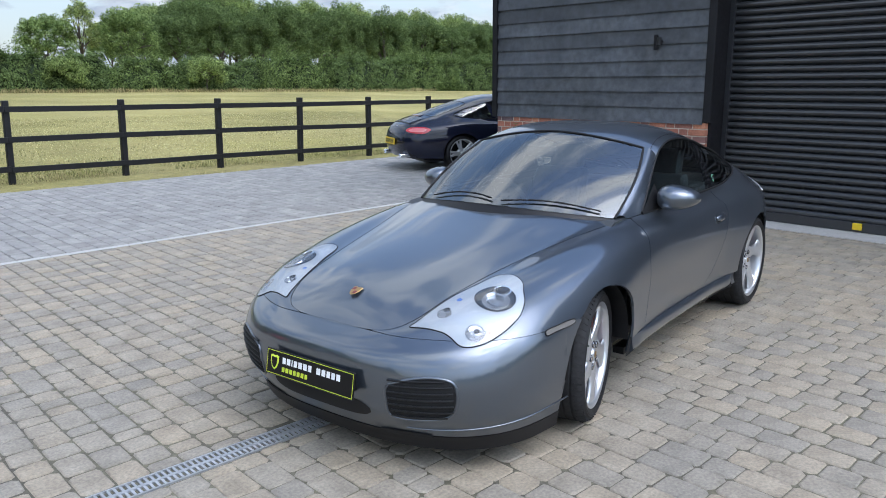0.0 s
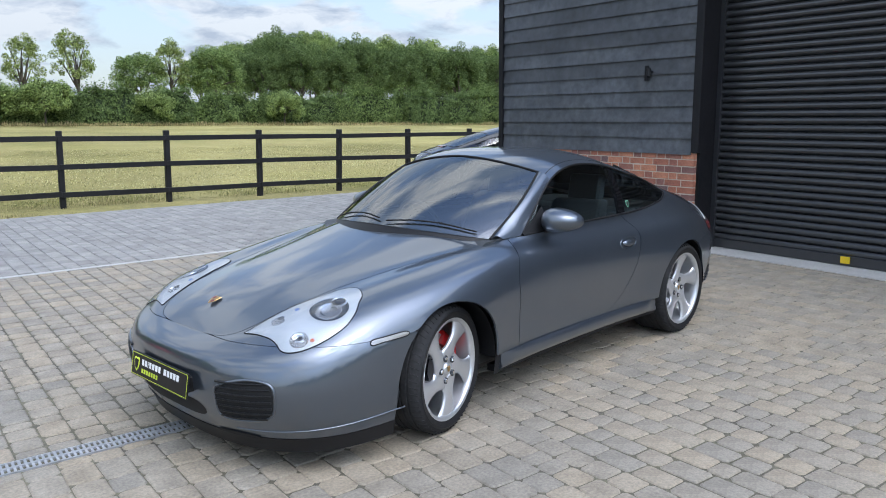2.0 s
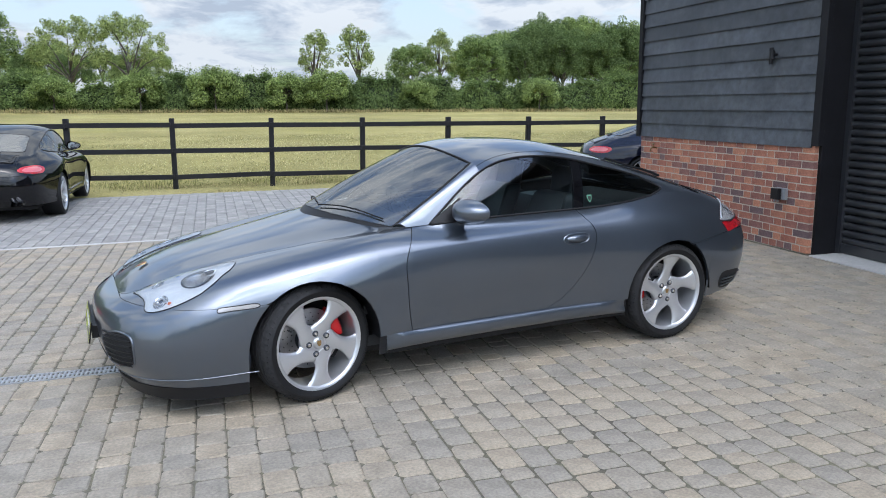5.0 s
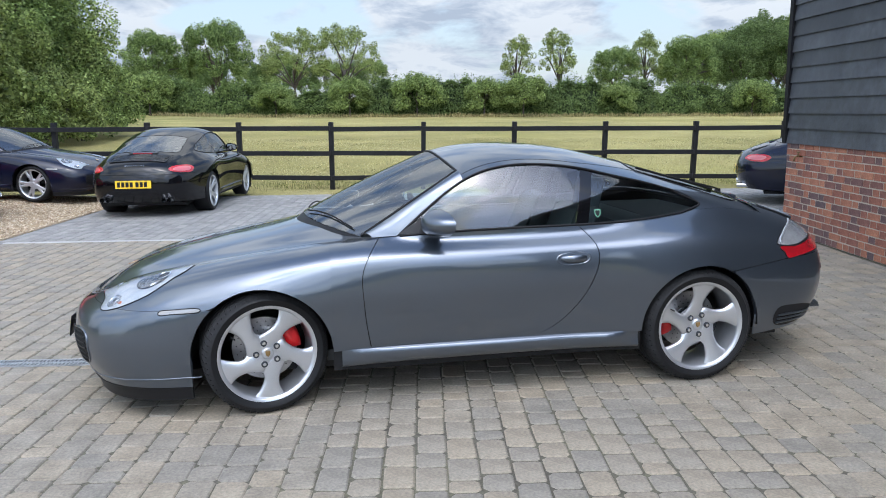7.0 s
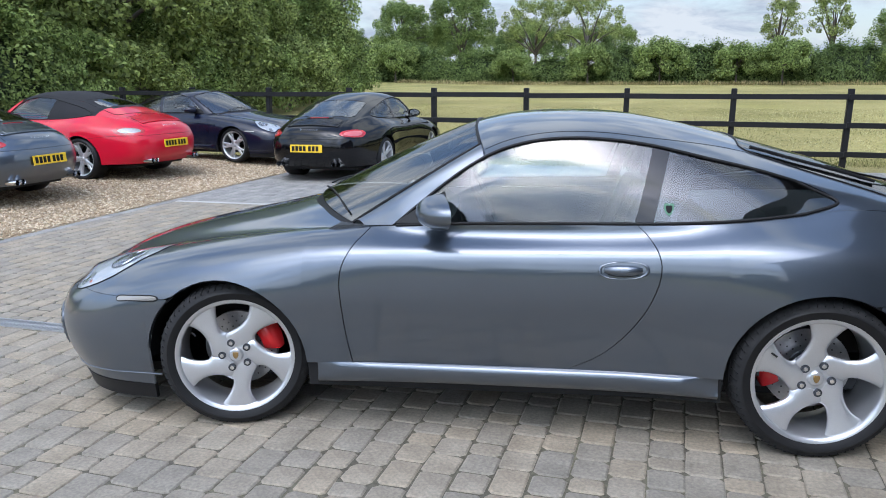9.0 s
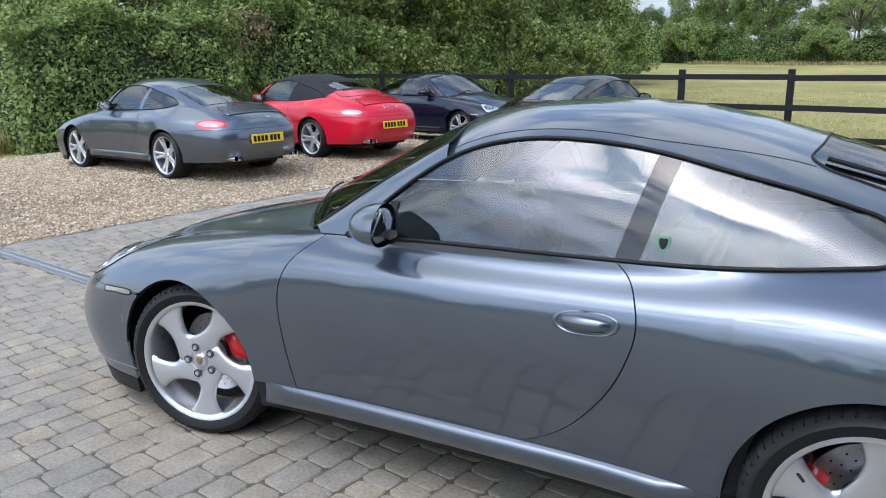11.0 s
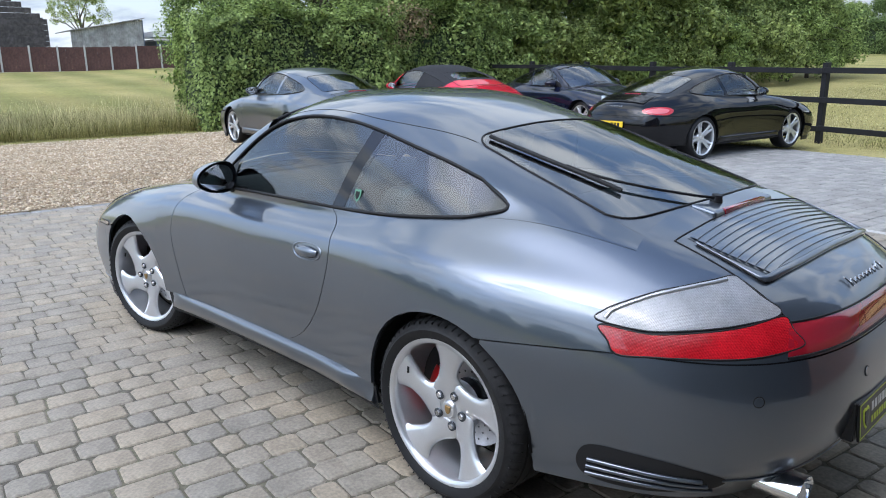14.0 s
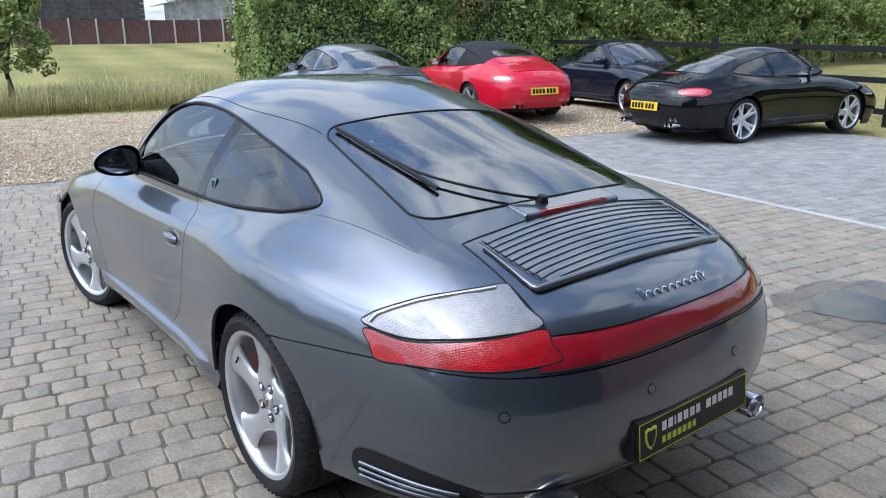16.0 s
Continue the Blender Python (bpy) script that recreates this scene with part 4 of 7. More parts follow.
    hub = finish("hub", bm, M_RIM, w, angle=50)
    bm = bm_lathe([(0.001, hub_y - 0.008), (0.024, hub_y - 0.006), (0.031, hub_y), (0.034, hub_y + 0.008)], 32)
    bmesh.ops.recalc_face_normals(bm, faces=bm.faces)
    finish("centre_cap", bm, M_RIM, hub, "silver cap with small gold shield")
    if detail:
        bm = shield_bm(0.0125, 0.016, 0.003)
        ob = part("cap_shield", bm, M_GOLD, hub, "gold shield shape")
        ob.matrix_basis = Matrix.Translation((0, hub_y - 0.0085, 0)) @ pose(0, 0, 0, 90, 0, 0)
        for k in range(5):
            t = 6.283185 * k / 5 + (0.611 if not rear else 1.135)
            c = (0.058 * math.cos(t), hub_y, 0.058 * math.sin(t))
            # no well is sunk: its shade is put into a dark disc
            part("bolt_recess", bm_cyl(0.0165, 0.0165, (c[0], hub_y - 0.0045, c[2]), (c[0], hub_y + 0.0055, c[2]), 16), M_LAMP_DARK, hub, "dark disc for the shade in the bolt well")
            part("wheel_bolt", bm_cyl(0.0115, 0.009, (c[0], hub_y + 0.002, c[2]), (c[0], hub_y - 0.0085, c[2]), 6), M_CHROME, hub, "chrome wheel bolt")
        part("valve", bm_tube([(0.205 * math.cos(2.6), lip + 0.02, 0.205 * math.sin(2.6)), (0.185 * math.cos(2.6), lip + 0.004, 0.185 * math.sin(2.6))], 0.004), M_RUBBER, w)
    return w


def shield_bm(hw, hh, depth):
    """A small pointed shield plate in the xy plane, facing +z."""
    bm = bmesh.new()
    out = [(-hw, hh * 0.85), (-hw * 0.5, hh), (0, hh * 0.88), (hw * 0.5, hh), (hw, hh * 0.85), (hw * 0.96, 0), (hw * 0.6, -hh * 0.62), (0, -hh), (-hw * 0.6, -hh * 0.62), (-hw * 0.96, 0)]
    lo = [bm.verts.new((x, y, 0)) for x, y in out]
    hi = [bm.verts.new((x * 0.9, y * 0.9, depth)) for x, y in out]
    mid = bm.verts.new((0, 0, depth * 1.5))
    n = len(out)
    for k in range(n):
        bm.faces.new((lo[(k + 1) % n], lo[k], hi[k], hi[(k + 1) % n]))
        bm.faces.new((hi[(k + 1) % n], hi[k], mid))
    bmesh.ops.recalc_face_normals(bm, faces=bm.faces)
    return bm


def brakes(parent, s, side, front):
    """Disc with holes and a red caliper behind the spokes of a wheel."""
    y = side * (0.670 if front else 0.700)
    d = new("brake")
    d.parent = parent
    d.location = (s, y, WHEEL_Z)
    bm = bm_lathe([(0.075, -0.012), (0.165, -0.012), (0.165, 0.012), (0.075, 0.012)], 48, close=True)
    bmesh.ops.recalc_face_normals(bm, faces=bm.faces)
    disc = finish("brake_disc", bm, M_STEEL, d, "drilled steel brake disc")
    bm = bmesh.new()
    for k in range(60):
        r, t = 0.098 + 0.022 * (k % 3), 6.283185 * (k / 60)
        c = Vector((r * math.cos(t), side * 0.0125, r * math.sin(t)))
        bm_cyl(0.0035, 0.0035, c - Vector((0, 0.0008, 0)), c + Vector((0, 0.0008, 0)), 6, bm)
    part("drillings", bm, M_GAP, disc, kind="stuff")
    bm = bm_lathe([(0.001, -0.02), (0.078, -0.02), (0.078, 0.02), (0.001, 0.02)], 32)
    bmesh.ops.recalc_face_normals(bm, faces=bm.faces)
    finish("disc_hat", bm, M_LAMP_DARK, d, "dark disc bell")
    bm = bmesh.new()
    rings = []
    lo, hi = (0.02, 0.98) if front else (math.pi - 0.50, math.pi + 0.45)
    for i in range(13):
        t = lo + (hi - lo) * i / 12
        e = 1 - 0.35 * abs(i / 6 - 1) ** 3
        prof = [(0.115, 0.02), (0.118, 0.040 * e + 0.006), (0.145, 0.052 * e), (0.172, 0.046 * e), (0.186, 0.02), (0.186, -0.03), (0.115, -0.03)]
        rings.append([bm.verts.new((r * math.cos(t), side * q, r * math.sin(t))) for r, q in prof])
    for A, B in zip(rings, rings[1:]):
        for j in range(len(A)):
            bm.faces.new((A[j], A[(j + 1) % len(A)], B[(j + 1) % len(A)], B[j]))
    bm.faces.new(rings[0])
    bm.faces.new(rings[-1][::-1])
    bmesh.ops.recalc_face_normals(bm, faces=bm.faces)
    cal = finish("caliper", bm, M_CALIPER, d, "red painted brake caliper", angle=50)
    return d


def build_seat(parent, y):
    seat = new("seat")
    seat.parent = parent
    seat.location = (1.42, y, 0.30)
    bm = bm_box(-0.27, 0.24, -0.25, 0.25, 0.0, 0.17, 0.05, segments=3)
    finish("cushion", bm, M_LEATHER, seat)
    bm = bm_box(-0.07, 0.07, -0.245, 0.245, 0.0, 0.56, 0.055, segments=3)
    for v in bm.verts:
        v.co.x += 0.42 * v.co.z + 0.06 * (v.co.y / 0.245) ** 2 * -1
        v.co.y *= 1 - 0.25 * max(0, v.co.z - 0.3) / 0.26
        v.co += Vector((0.20, 0, 0.10))
    finish("backrest", bm, M_LEATHER, seat)
    bm = bm_box(-0.045, 0.045, -0.125, 0.125, 0, 0.19, 0.04, segments=3)
    for v in bm.verts:
        v.co.x += 0.2 * v.co.z + 0.43
        v.co.z += 0.63
    finish("headrest", bm, M_LEATHER, seat)


def build_interior(car, open_top=False):
    part("cabin_floor", bm_box(0.30, 2.60, -0.66, 0.66, 0.21, 0.27), M_DASH, car, "dark cabin floor")
    for y in (-0.36, 0.36):
        build_seat(car, y)
    # dashboard with its curved front, and the wheel on the right
    bm = bmesh.new()
    prof = [(0.30, 0.80), (0.45, 0.865), (0.62, 0.872), (0.78, 0.845), (0.86, 0.80), (0.87, 0.72), (0.80, 0.55), (0.55, 0.40), (0.30, 0.40)]
    rings = []
    for i in range(13):
        y = -0.67 + 1.34 * i / 12
        f = 1 - 0.12 * (y / 0.67) ** 2
        hood = 0.035 * math.exp(-((y - 0.36) / 0.17) ** 2)
        rings.append([bm.verts.new((0.30 + (x - 0.30) * f, y, z + (hood if 0.6 < x < 0.87 and z > 0.75 else 0))) for x, z in prof])
    for A, B in zip(rings, rings[1:]):
        for j in range(len(A)):
            bm.faces.new((A[j], A[(j + 1) % len(A)], B[(j + 1) % len(A)], B[j]))
    bm.faces.new(rings[0])
    bm.faces.new(rings[-1][::-1])
    bmesh.ops.recalc_face_normals(bm, faces=bm.faces)
    finish("dashboard", bm, M_DASH, car)
    st = new("steering_wheel")
    st.parent = car
    st.matrix_basis = Matrix.Translation((0.98, 0.36, 0.80)) @ pose(0, 0, 0, 0, 68, 0)
    ring = [(0.185 * math.cos(6.283185 * k / 40), 0.185 * math.sin(6.283185 * k / 40), 0) for k in range(41)]
    finish("wheel_ring", bm_tube(ring, 0.015, 8), M_DASH, st)
    finish("airbag_boss", bm_box(-0.07, 0.07, -0.075, 0.075, -0.03, 0.02, 0.02, segments=2), M_DASH, st)
    for t in (0.25, 2.89, 4.71):
        finish("wheel_spoke", bm_tube([(0.05 * math.cos(t), 0.05 * math.sin(t), -0.01), (0.18 * math.cos(t), 0.18 * math.sin(t), 0)], 0.013, 6), M_DASH, st)
    bm = bm_box(1.95, 2.25, -0.56, 0.56, 0.30, 0.86, 0.07, segments=2)
    for v in bm.verts:
        v.co.x += 0.25 * (v.co.z - 0.5)
    finish("rear_bench", bm, M_LEATHER, car)
    part("parcel_shelf", bm_box(2.28, 2.74, -0.52, 0.52, 0.82, 0.86), M_DASH, car)
    for side in (-1, 1):
        part("door_card", bm_box(0.60, 2.2, side * 0.705 - 0.02, side * 0.705 + 0.02, 0.28, 0.845), M_DASH, car)
    if not open_top:
        part("rear_view_mirror", bm_box(0.84, 0.865, -0.10, 0.10, 1.13, 1.19, 0.01, segments=2), M_DASH, car)


def strip(parent, name, pts, r, mat, label="", flat=1.0):
    return finish(name, bm_tube(pts, r, 6, flat=flat), mat, parent, label, 70)


def plate_bars(parent, m, w, h, dealer):
    """A number plate: a plain board with bars where the writing stands."""
    p = part("number_plate", bm_box(-w / 2, w / 2, -h / 2, h / 2, 0, 0.008, 0.003), M_PLATE_BLACK if dealer else M_PLATE_YELLOW, parent, "black plate with white and lime bars" if dealer else "yellow plate with black bars")
    p.matrix_basis = m
    if dealer:
        x = -w / 2 + 0.105
        for wd in (0.028, 0.029, 0.014, 0.028, 0.030, 0.030, 0.028, 0, 0.031, 0.029, 0.028, 0.028, 0.030):
            if wd:
                part("bar", bm_box(x, x + wd - 0.0085, 0.004, 0.031, 0.0085, 0.0092), M_BAR_WHITE, p, "white bar")
            x += wd if wd else 0.022
        x = -w / 2 + 0.105
        for wd in (0.023, 0.024, 0.024, 0.023, 0.024, 0.024, 0.022):
            part("bar", bm_box(x, x + wd - 0.007, -0.032, -0.012, 0.0085, 0.0092), M_BAR_GREEN, p, "lime bar")
            x += wd
        ob = part("shield", shield_bm(0.026, 0.034, 0.002), M_BAR_GREEN, p, "lime shield shape")
        ob.location = (-w / 2 + 0.055, 0, 0.0085)
        ob = part("shield_middle", shield_bm(0.019, 0.026, 0.002), M_PLATE_BLACK, p)
        ob.location = (-w / 2 + 0.055, 0, 0.0100)
        e = 0.006
        for x0, x1, y0, y1 in ((-w / 2 + e, w / 2 - e, -h / 2 + e, -h / 2 + e + 0.0025), (-w / 2 + e, w / 2 - e, h / 2 - e - 0.0025, h / 2 - e), (-w / 2 + e, -w / 2 + e + 0.0025, -h / 2 + e, h / 2 - e), (w / 2 - e - 0.0025, w / 2 - e, -h / 2 + e, h / 2 - e)):
            part("border_line", bm_box(x0, x1, y0, y1, 0.0083, 0.0090), M_BAR_GREEN, p)
    else:
        x = -w / 2 + 0.03
        for k in range(7):
            part("bar", bm_box(x, x + 0.046, -0.037, 0.037, 0.0085, 0.0095), M_PLATE_BLACK, p, "black bar")
            x += 0.062 if k != 3 else 0.085


def script_badge(parent, m, length, mat):
    """A running script badge drawn as a plain wavy wire."""
    pts = []
    for i in range(121):
        t = i / 120
        big = 1.0 + 1.1 * math.exp(-(t / 0.09) ** 2) + 0.9 * math.exp(-((t - 0.93) / 0.08) ** 2)
        pts.append((length * (t - 0.5) + 0.0055 * math.sin(t * 56), 0.0085 * big * math.sin(t * 56 + 1.35) + 0.006 * (big - 1), 0.0025))
    ob = finish("script_badge", bm_tube(pts, 0.0022, 5), mat, parent, "chrome wavy script shape")
    ob.matrix_basis = m
    return ob

DOOR_FRONT = spline((.28, .530), (.45, .502), (.60, .489), (.717, .493), (.80, .533), (.87, .605), (.90, .655))
DOOR_REAR = spline((.29, 1.33), (.315, 1.40), (.36, 1.497), (.44, 1.60), (.52, 1.668), (.65, 1.735), (.77, 1.748), (.85, 1.705), (.90, 1.655))
SEAM_REAR = spline((2.45, .612), (2.8, .642), (3.1, .652), (3.45, .655))
SILL_TOP, SEAM_FRONT, LIP_TOP = 0.312, 0.572, 0.174


def list_sheet(alist, w0, w1):
    """A sheet through listed stations between two lines that are functions of the station."""
    al = np.array(alist, float)
    idx = np.linspace(0, 1, len(al))

    def fn(u, v):
        a = np.interp(u, idx, al)
        lo, hi = w0(a), w1(a)
        return body(a, lo + (hi - lo) * v)
    return fn


def s_of(a):
    return S0 + (np.asarray(a, float) - 1) * (S1 - S0)


def arch_stations(c, lo=-1.0, hi=1.0, n=22):
    t = np.linspace(math.asin(max(lo, -1)), math.asin(min(hi, 1)), n)
    return [float(x) for x in a_of(c + (ARCH_R - 2e-4) * np.sin(t))]


def side_floor(a, base):
    """The lower edge of the side: the given height, or the wheel arch where that is higher."""
    s = np.where((a >= 1) & (a <= 2), s_of(a), np.where(a < 1, -9.0, 9.0))
    return w_at_z(a, np.maximum(base(a) if callable(base) else base, arch_z(s)))


def ease(bm, inside, rounds):
    """Welds a sheet and evens out its inner points."""
    bmesh.ops.remove_doubles(bm, verts=bm.verts, dist=0.0003)
    edge = {v for v in bm.verts if v.is_boundary}
    edge |= {e.other_vert(v) for v in list(edge) for e in v.link_edges}
    vs = [v for v in bm.verts if inside(v.co) and v not in edge]
    for _ in range(rounds):
        bmesh.ops.smooth_vert(bm, verts=vs, factor=0.5, use_axis_x=True, use_axis_y=True, use_axis_z=True)


def build_body(car, paint, detail=True):
    fine = 1.0 if detail else 0.5
    nv = max(8, int(28 * fine))
    G = 0.0022
    six = lambda a: np.full_like(np.asarray(a, float), 5.985)
    cap = [float(x) for x in np.linspace(0, 1, int(48 * fine)) ** 1.8]
    rear_cap = [float(3 - x) for x in np.linspace(1, 0, int(48 * fine)) ** 1.5]

    def both(name, make, mat, label="", angle=35):
        for side in (1, -1):
            bm = bmesh.new()
            for fn, nu, nvv, kw in make():
                sheet_bm(fn, nu, nvv, side, flip=True, bm=bm, **kw)
            finish(name, bm, mat, car, label, angle)

    a_front = float(a_of(FRONT - ARCH_R - 4e-4))
    z_w = lambda a, z: w_at_z(a, z)
    # bumper: one mesh across the nose
    fr = cap[:-1] + [1.0, float(a_of(FRONT - .380)), a_front] + [float(a_of(FRONT - math.sqrt(max(ARCH_R ** 2 - (z - WHEEL_Z + 0.004) ** 2, 0)))) for z in np.linspace(WHEEL_Z - 0.003, SEAM_FRONT - 0.006, 8)]
    bm = bmesh.new()
    for side in (1, -1):
        fn = list_sheet(fr, lambda a: side_floor(a, LIP_TOP), lambda a: z_w(a, SEAM_FRONT - 0.0015))
        sheet_bm(fn, len(fr) - 1, nv, side, flip=True, bm=bm, rim=0.01, open_u=(0.0,))
    bumper = finish("front_bumper", bm, paint, car)
    bm = bmesh.new()
    lipst = cap[:-1] + [1.0, a_front]
    for side in (1, -1):
        fn = list_sheet(lipst, lambda a: np.zeros_like(a) - 0.55, lambda a: z_w(a, LIP_TOP - 0.003))
        sheet_bm(fn, len(lipst) - 1, 6, side, flip=True, bm=bm, rim=0.02, lift=0.003, open_u=(0.0,))
    finish("chin_spoiler", bm, M_BLACKPLASTIC, car, "black rubber chin spoiler")

    # front fender
    def fender():
        st = [a for a in cap if float(w_at_z(a, SEAM_FRONT)) < 5.90] + [float(a_of(FRONT - .380)), a_front]
        st += arch_stations(FRONT)[0:] + [float(a_of(FRONT + ARCH_R + 4e-4)), float(a_of(.40))]
        lo = lambda a: np.maximum(side_floor(a, np.where(a < 1.2, np.where(a < a_of(0), SEAM_FRONT, SILL_TOP), SILL_TOP)), 0)
        yield list_sheet(st, lo, six), len(st) - 1, nv, dict(rim=0.012, open_u=(1.0,))

        def edge(u, v):
            a0 = a_of(.40)
            w0 = w_at_z(a0, SILL_TOP)
            w = w0 + (5.985 - w0) * v
            z = body(np.full_like(w, a_of(.52)), w)[..., 2]
            return body(a_of(.40 + (DOOR_FRONT(z) - G - .40) * u), w)
        yield edge, 8, nv, dict(rim=0.012, open_u=(0.0,))
    both("front_fender", fender, paint)

    def door_fn(u, v):
        w0 = w_at_z(a_of(1.0), SILL_TOP + 0.004)
        w = w0 + (5.985 - w0) * v
        f = DOOR_FRONT(body(np.full_like(w, a_of(.52)), w)[..., 2]) + G
        r = DOOR_REAR(body(np.full_like(w, a_of(1.5)), w)[..., 2]) - G
        s = f + (r - f) * u
        return body(a_of(s), w)

    for side in (1, -1):
        bm = sheet_bm(door_fn, int(60 * fine), nv, side, flip=True, rim=0.012)
        door = finish("door", bm, paint, car)
        if detail:
            door_handle(door, side, paint)

    def quarter():
        def edge(u, v):
            w0 = w_at_z(a_of(1.9), SILL_TOP)
            w = w0 + (5.985 - w0) * v
            z = body(np.full_like(w, a_of(1.5)), w)[..., 2]
            r = DOOR_REAR(z) + G
            return body(a_of(r + (1.92 - r) * u), w)
        yield edge, int(24 * fine), nv, dict(rim=0.012, open_u=(1.0,))
        st = [float(a_of(1.92)), float(a_of(1.96)), float(a_of(2.35 - ARCH_R - 4e-4))] + arch_stations(2.35, -1, 0.69, 26)
        st += [float(a_of(2.65))] + rear_cap
        base = lambda a: np.where(a < a_of(2.40), SILL_TOP, SEAM_REAR(np.minimum(s_of(a), 3.4)) + 0.003)
        yield list_sheet(st, lambda a: side_floor(a, base), six), len(st) - 1, nv, dict(rim=0.012, open_u=(0.0, 1.0))
    both("rear_quarter", quarter, paint)

    # rear bumper across the tail
    bm = bmesh.new()
    zs = np.linspace(0.609, WHEEL_Z - 0.003, 9)
    st = [float(a_of(2.35 + math.sqrt(max(ARCH_R ** 2 - (z - WHEEL_Z + 0.004) ** 2, 0)))) for z in zs] + [float(a_of(2.35 + ARCH_R + 4e-4))] + rear_cap
    for side in (1, -1):
        fn = list_sheet(st, lambda a: side_floor(a, 0.0), lambda a: z_w(a, SEAM_REAR(np.minimum(s_of(a), 3.4)) - 0.0008))
        sheet_bm(fn, len(st) - 1, nv, side, flip=True, bm=bm, rim=0.012, open_u=(1.0,))
    rear_bumper = finish("rear_bumper", bm, paint, car)

    # bonnet: from the nose to the scuttle
    def bonnet_fn(side):
        def fn(u, v):
            w = 6.012 + (8 - 6.012) * v
            s1 = np.full_like(w, 0.3)
            for _ in range(6):
                y = np.abs(body(a_of(s1), w)[..., 1])
                s1 = np.minimum(0.472 - 0.275 * (1 - (y / .63) ** 2), 0.56)
            a1 = a_of(s1)
            t = np.where(u < 0.4, (u / 0.4) ** 1.8, 1 + (u - 0.4) / 0.6 * (a1 - 1))
            return body(t, w)
        return fn
    bm = bmesh.new()
    for side in (1, -1):
        sheet_bm(bonnet_fn(side), int(70 * fine), int(26 * fine), side, flip=True, bm=bm, rim=0.012, open_u=(0.0,), open_v=(1.0,))
    # the nose of the bonnet rounds over evenly down to its front edge
    bmesh.ops.remove_doubles(bm, verts=bm.verts, dist=0.0003)
    rim = {v for v in bm.verts if v.is_boundary}
    for v in bm.verts:
        y = abs(v.co.y)
        xe, ze = float(np.interp(y, (0, .1, .2, .3, .4), (-.915, -.914, -.910, -.881, -.84))), float(np.interp(y, (0, .1, .2, .3, .4), (.571, .571, .573, .586, .60)))
        if v in rim or v.co.x > -0.70 or any(e.other_vert(v) in rim for e in v.link_edges):
            continue
        zb, d = 0.697 - 0.25 * y * y, xe + 0.70
        bend = (ze - zb - 0.335 * d) / d ** 2
        d = v.co.x + 0.70
        v.co.z += (zb + 0.335 * d + bend * d * d - v.co.z) * (1 - float(smoothstep(0.20, 0.34, y)))
    ease(bm, lambda c: float(np.interp(abs(c.y), (0, .1, .2, .3, .4), (-.915, -.914, -.910, -.881, -.84))) + 0.008 < c.x < -0.62 and abs(c.y) < 0.33 and c.z > 0.578, 10)
    bonnet = finish("bonnet", bm, paint, car)

    # deck behind the rear window
    bm = bmesh.new()
    dst = [2.095, 2.112] + [a for a in rear_cap if a > 2.13]
    for side in (1, -1):
        fn = list_sheet(dst, lambda a: np.full_like(a, 5.985), lambda a: np.full_like(a, 8.0))
        sheet_bm(fn, len(dst) - 1, int(24 * fine), side, flip=True, bm=bm)
    deck = finish("rear_deck", bm, paint, car)

    # dark structure behind the gaps, wheel wells and floor
    for side in (1, -1):
        st = cap[:-1:2] + [1.0, a_front] + arch_stations(FRONT, n=14) + [float(a_of(x)) for x in (FRONT + .3525, .6, .9, 1.2, 1.5, 1.8, 1.99, 1.9976)] + arch_stations(2.35, n=14) + [float(a_of(2.7025))] + rear_cap[::2]
        fn = list_sheet(st, lambda a: side_floor(a, 0.2), lambda a: np.where(a < a_of(.45), 6.25, 5.80))
        finish("inner_shell", sheet_bm(fn, len(st) - 1, 14, side, lift=-0.016, flip=True), M_GAP, car)
        for c in AXLES:
            bm = bmesh.new()
            rings = []
            for i in range(19):
                t = -0.04 + (math.pi + 0.08) * i / 18
                rings.append([bm.verts.new((c + (ARCH_R + 0.004) * math.cos(t), side * y, WHEEL_Z - 0.004 + (ARCH_R + 0.004) * math.sin(t))) for y in (0.45, 0.815 if c == FRONT else 0.85)])
            for A, B in zip(rings, rings[1:]):
                bm.faces.new((A[0], A[1], B[1], B[0]))
            bm.faces.new([r[0] for r in rings])
            finish("wheel_well", bm, M_BLACKPLASTIC, car, "black plastic wheel well")
        # sill
        bm = bmesh.new()
        rings = []
        for i in range(33):
            t = i / 32
            s = .372 + (1.985 - .372) * t
            y0 = float(LINE_Y[1](s))
            out = 0.004 + 0.022 * math.sin(math.pi * min(1, max(0, t * 1.02))) ** 0.5 + 0.016 * smoothstep(0.75, 1.0, t)
            out = (out + 0.02) * (1 - 0.95 * smoothstep(0.90, 1.0, t)) * (0.35 + 0.65 * smoothstep(0, 0.025, t)) - 0.02
            prof = [(y0 - .03, .318), (y0 + out * 0.45, .314), (y0 + out * 0.9, .302), (y0 + out, .285), (y0 + out * 0.85, .262), (y0 + out * 0.3, .236), (y0 - .015, .222), (y0 - .05, .215)]
            rings.append([bm.verts.new((s, side * y, z)) for y, z in prof])
        for A, B in zip(rings, rings[1:]):
            for j in range(len(A) - 1):
                bm.faces.new((A[j], A[j + 1], B[j + 1], B[j]))
        bm.faces.new(rings[0])
        bm.faces.new(rings[-1])
        bmesh.ops.recalc_face_normals(bm, faces=bm.faces)
        finish("sill", bm, paint, car, angle=50)
        bm = bm_box(.40, 1.96, side * 0.735 - 0.03, side * 0.735 + 0.03, .185, .222)
        part("sill_underside", bm, M_BLACKPLASTIC, car)
    part("floor_pan", bm_box(-.62, 2.98, -.62, .62, .165, .205), M_BLACKPLASTIC, car, "black underside")
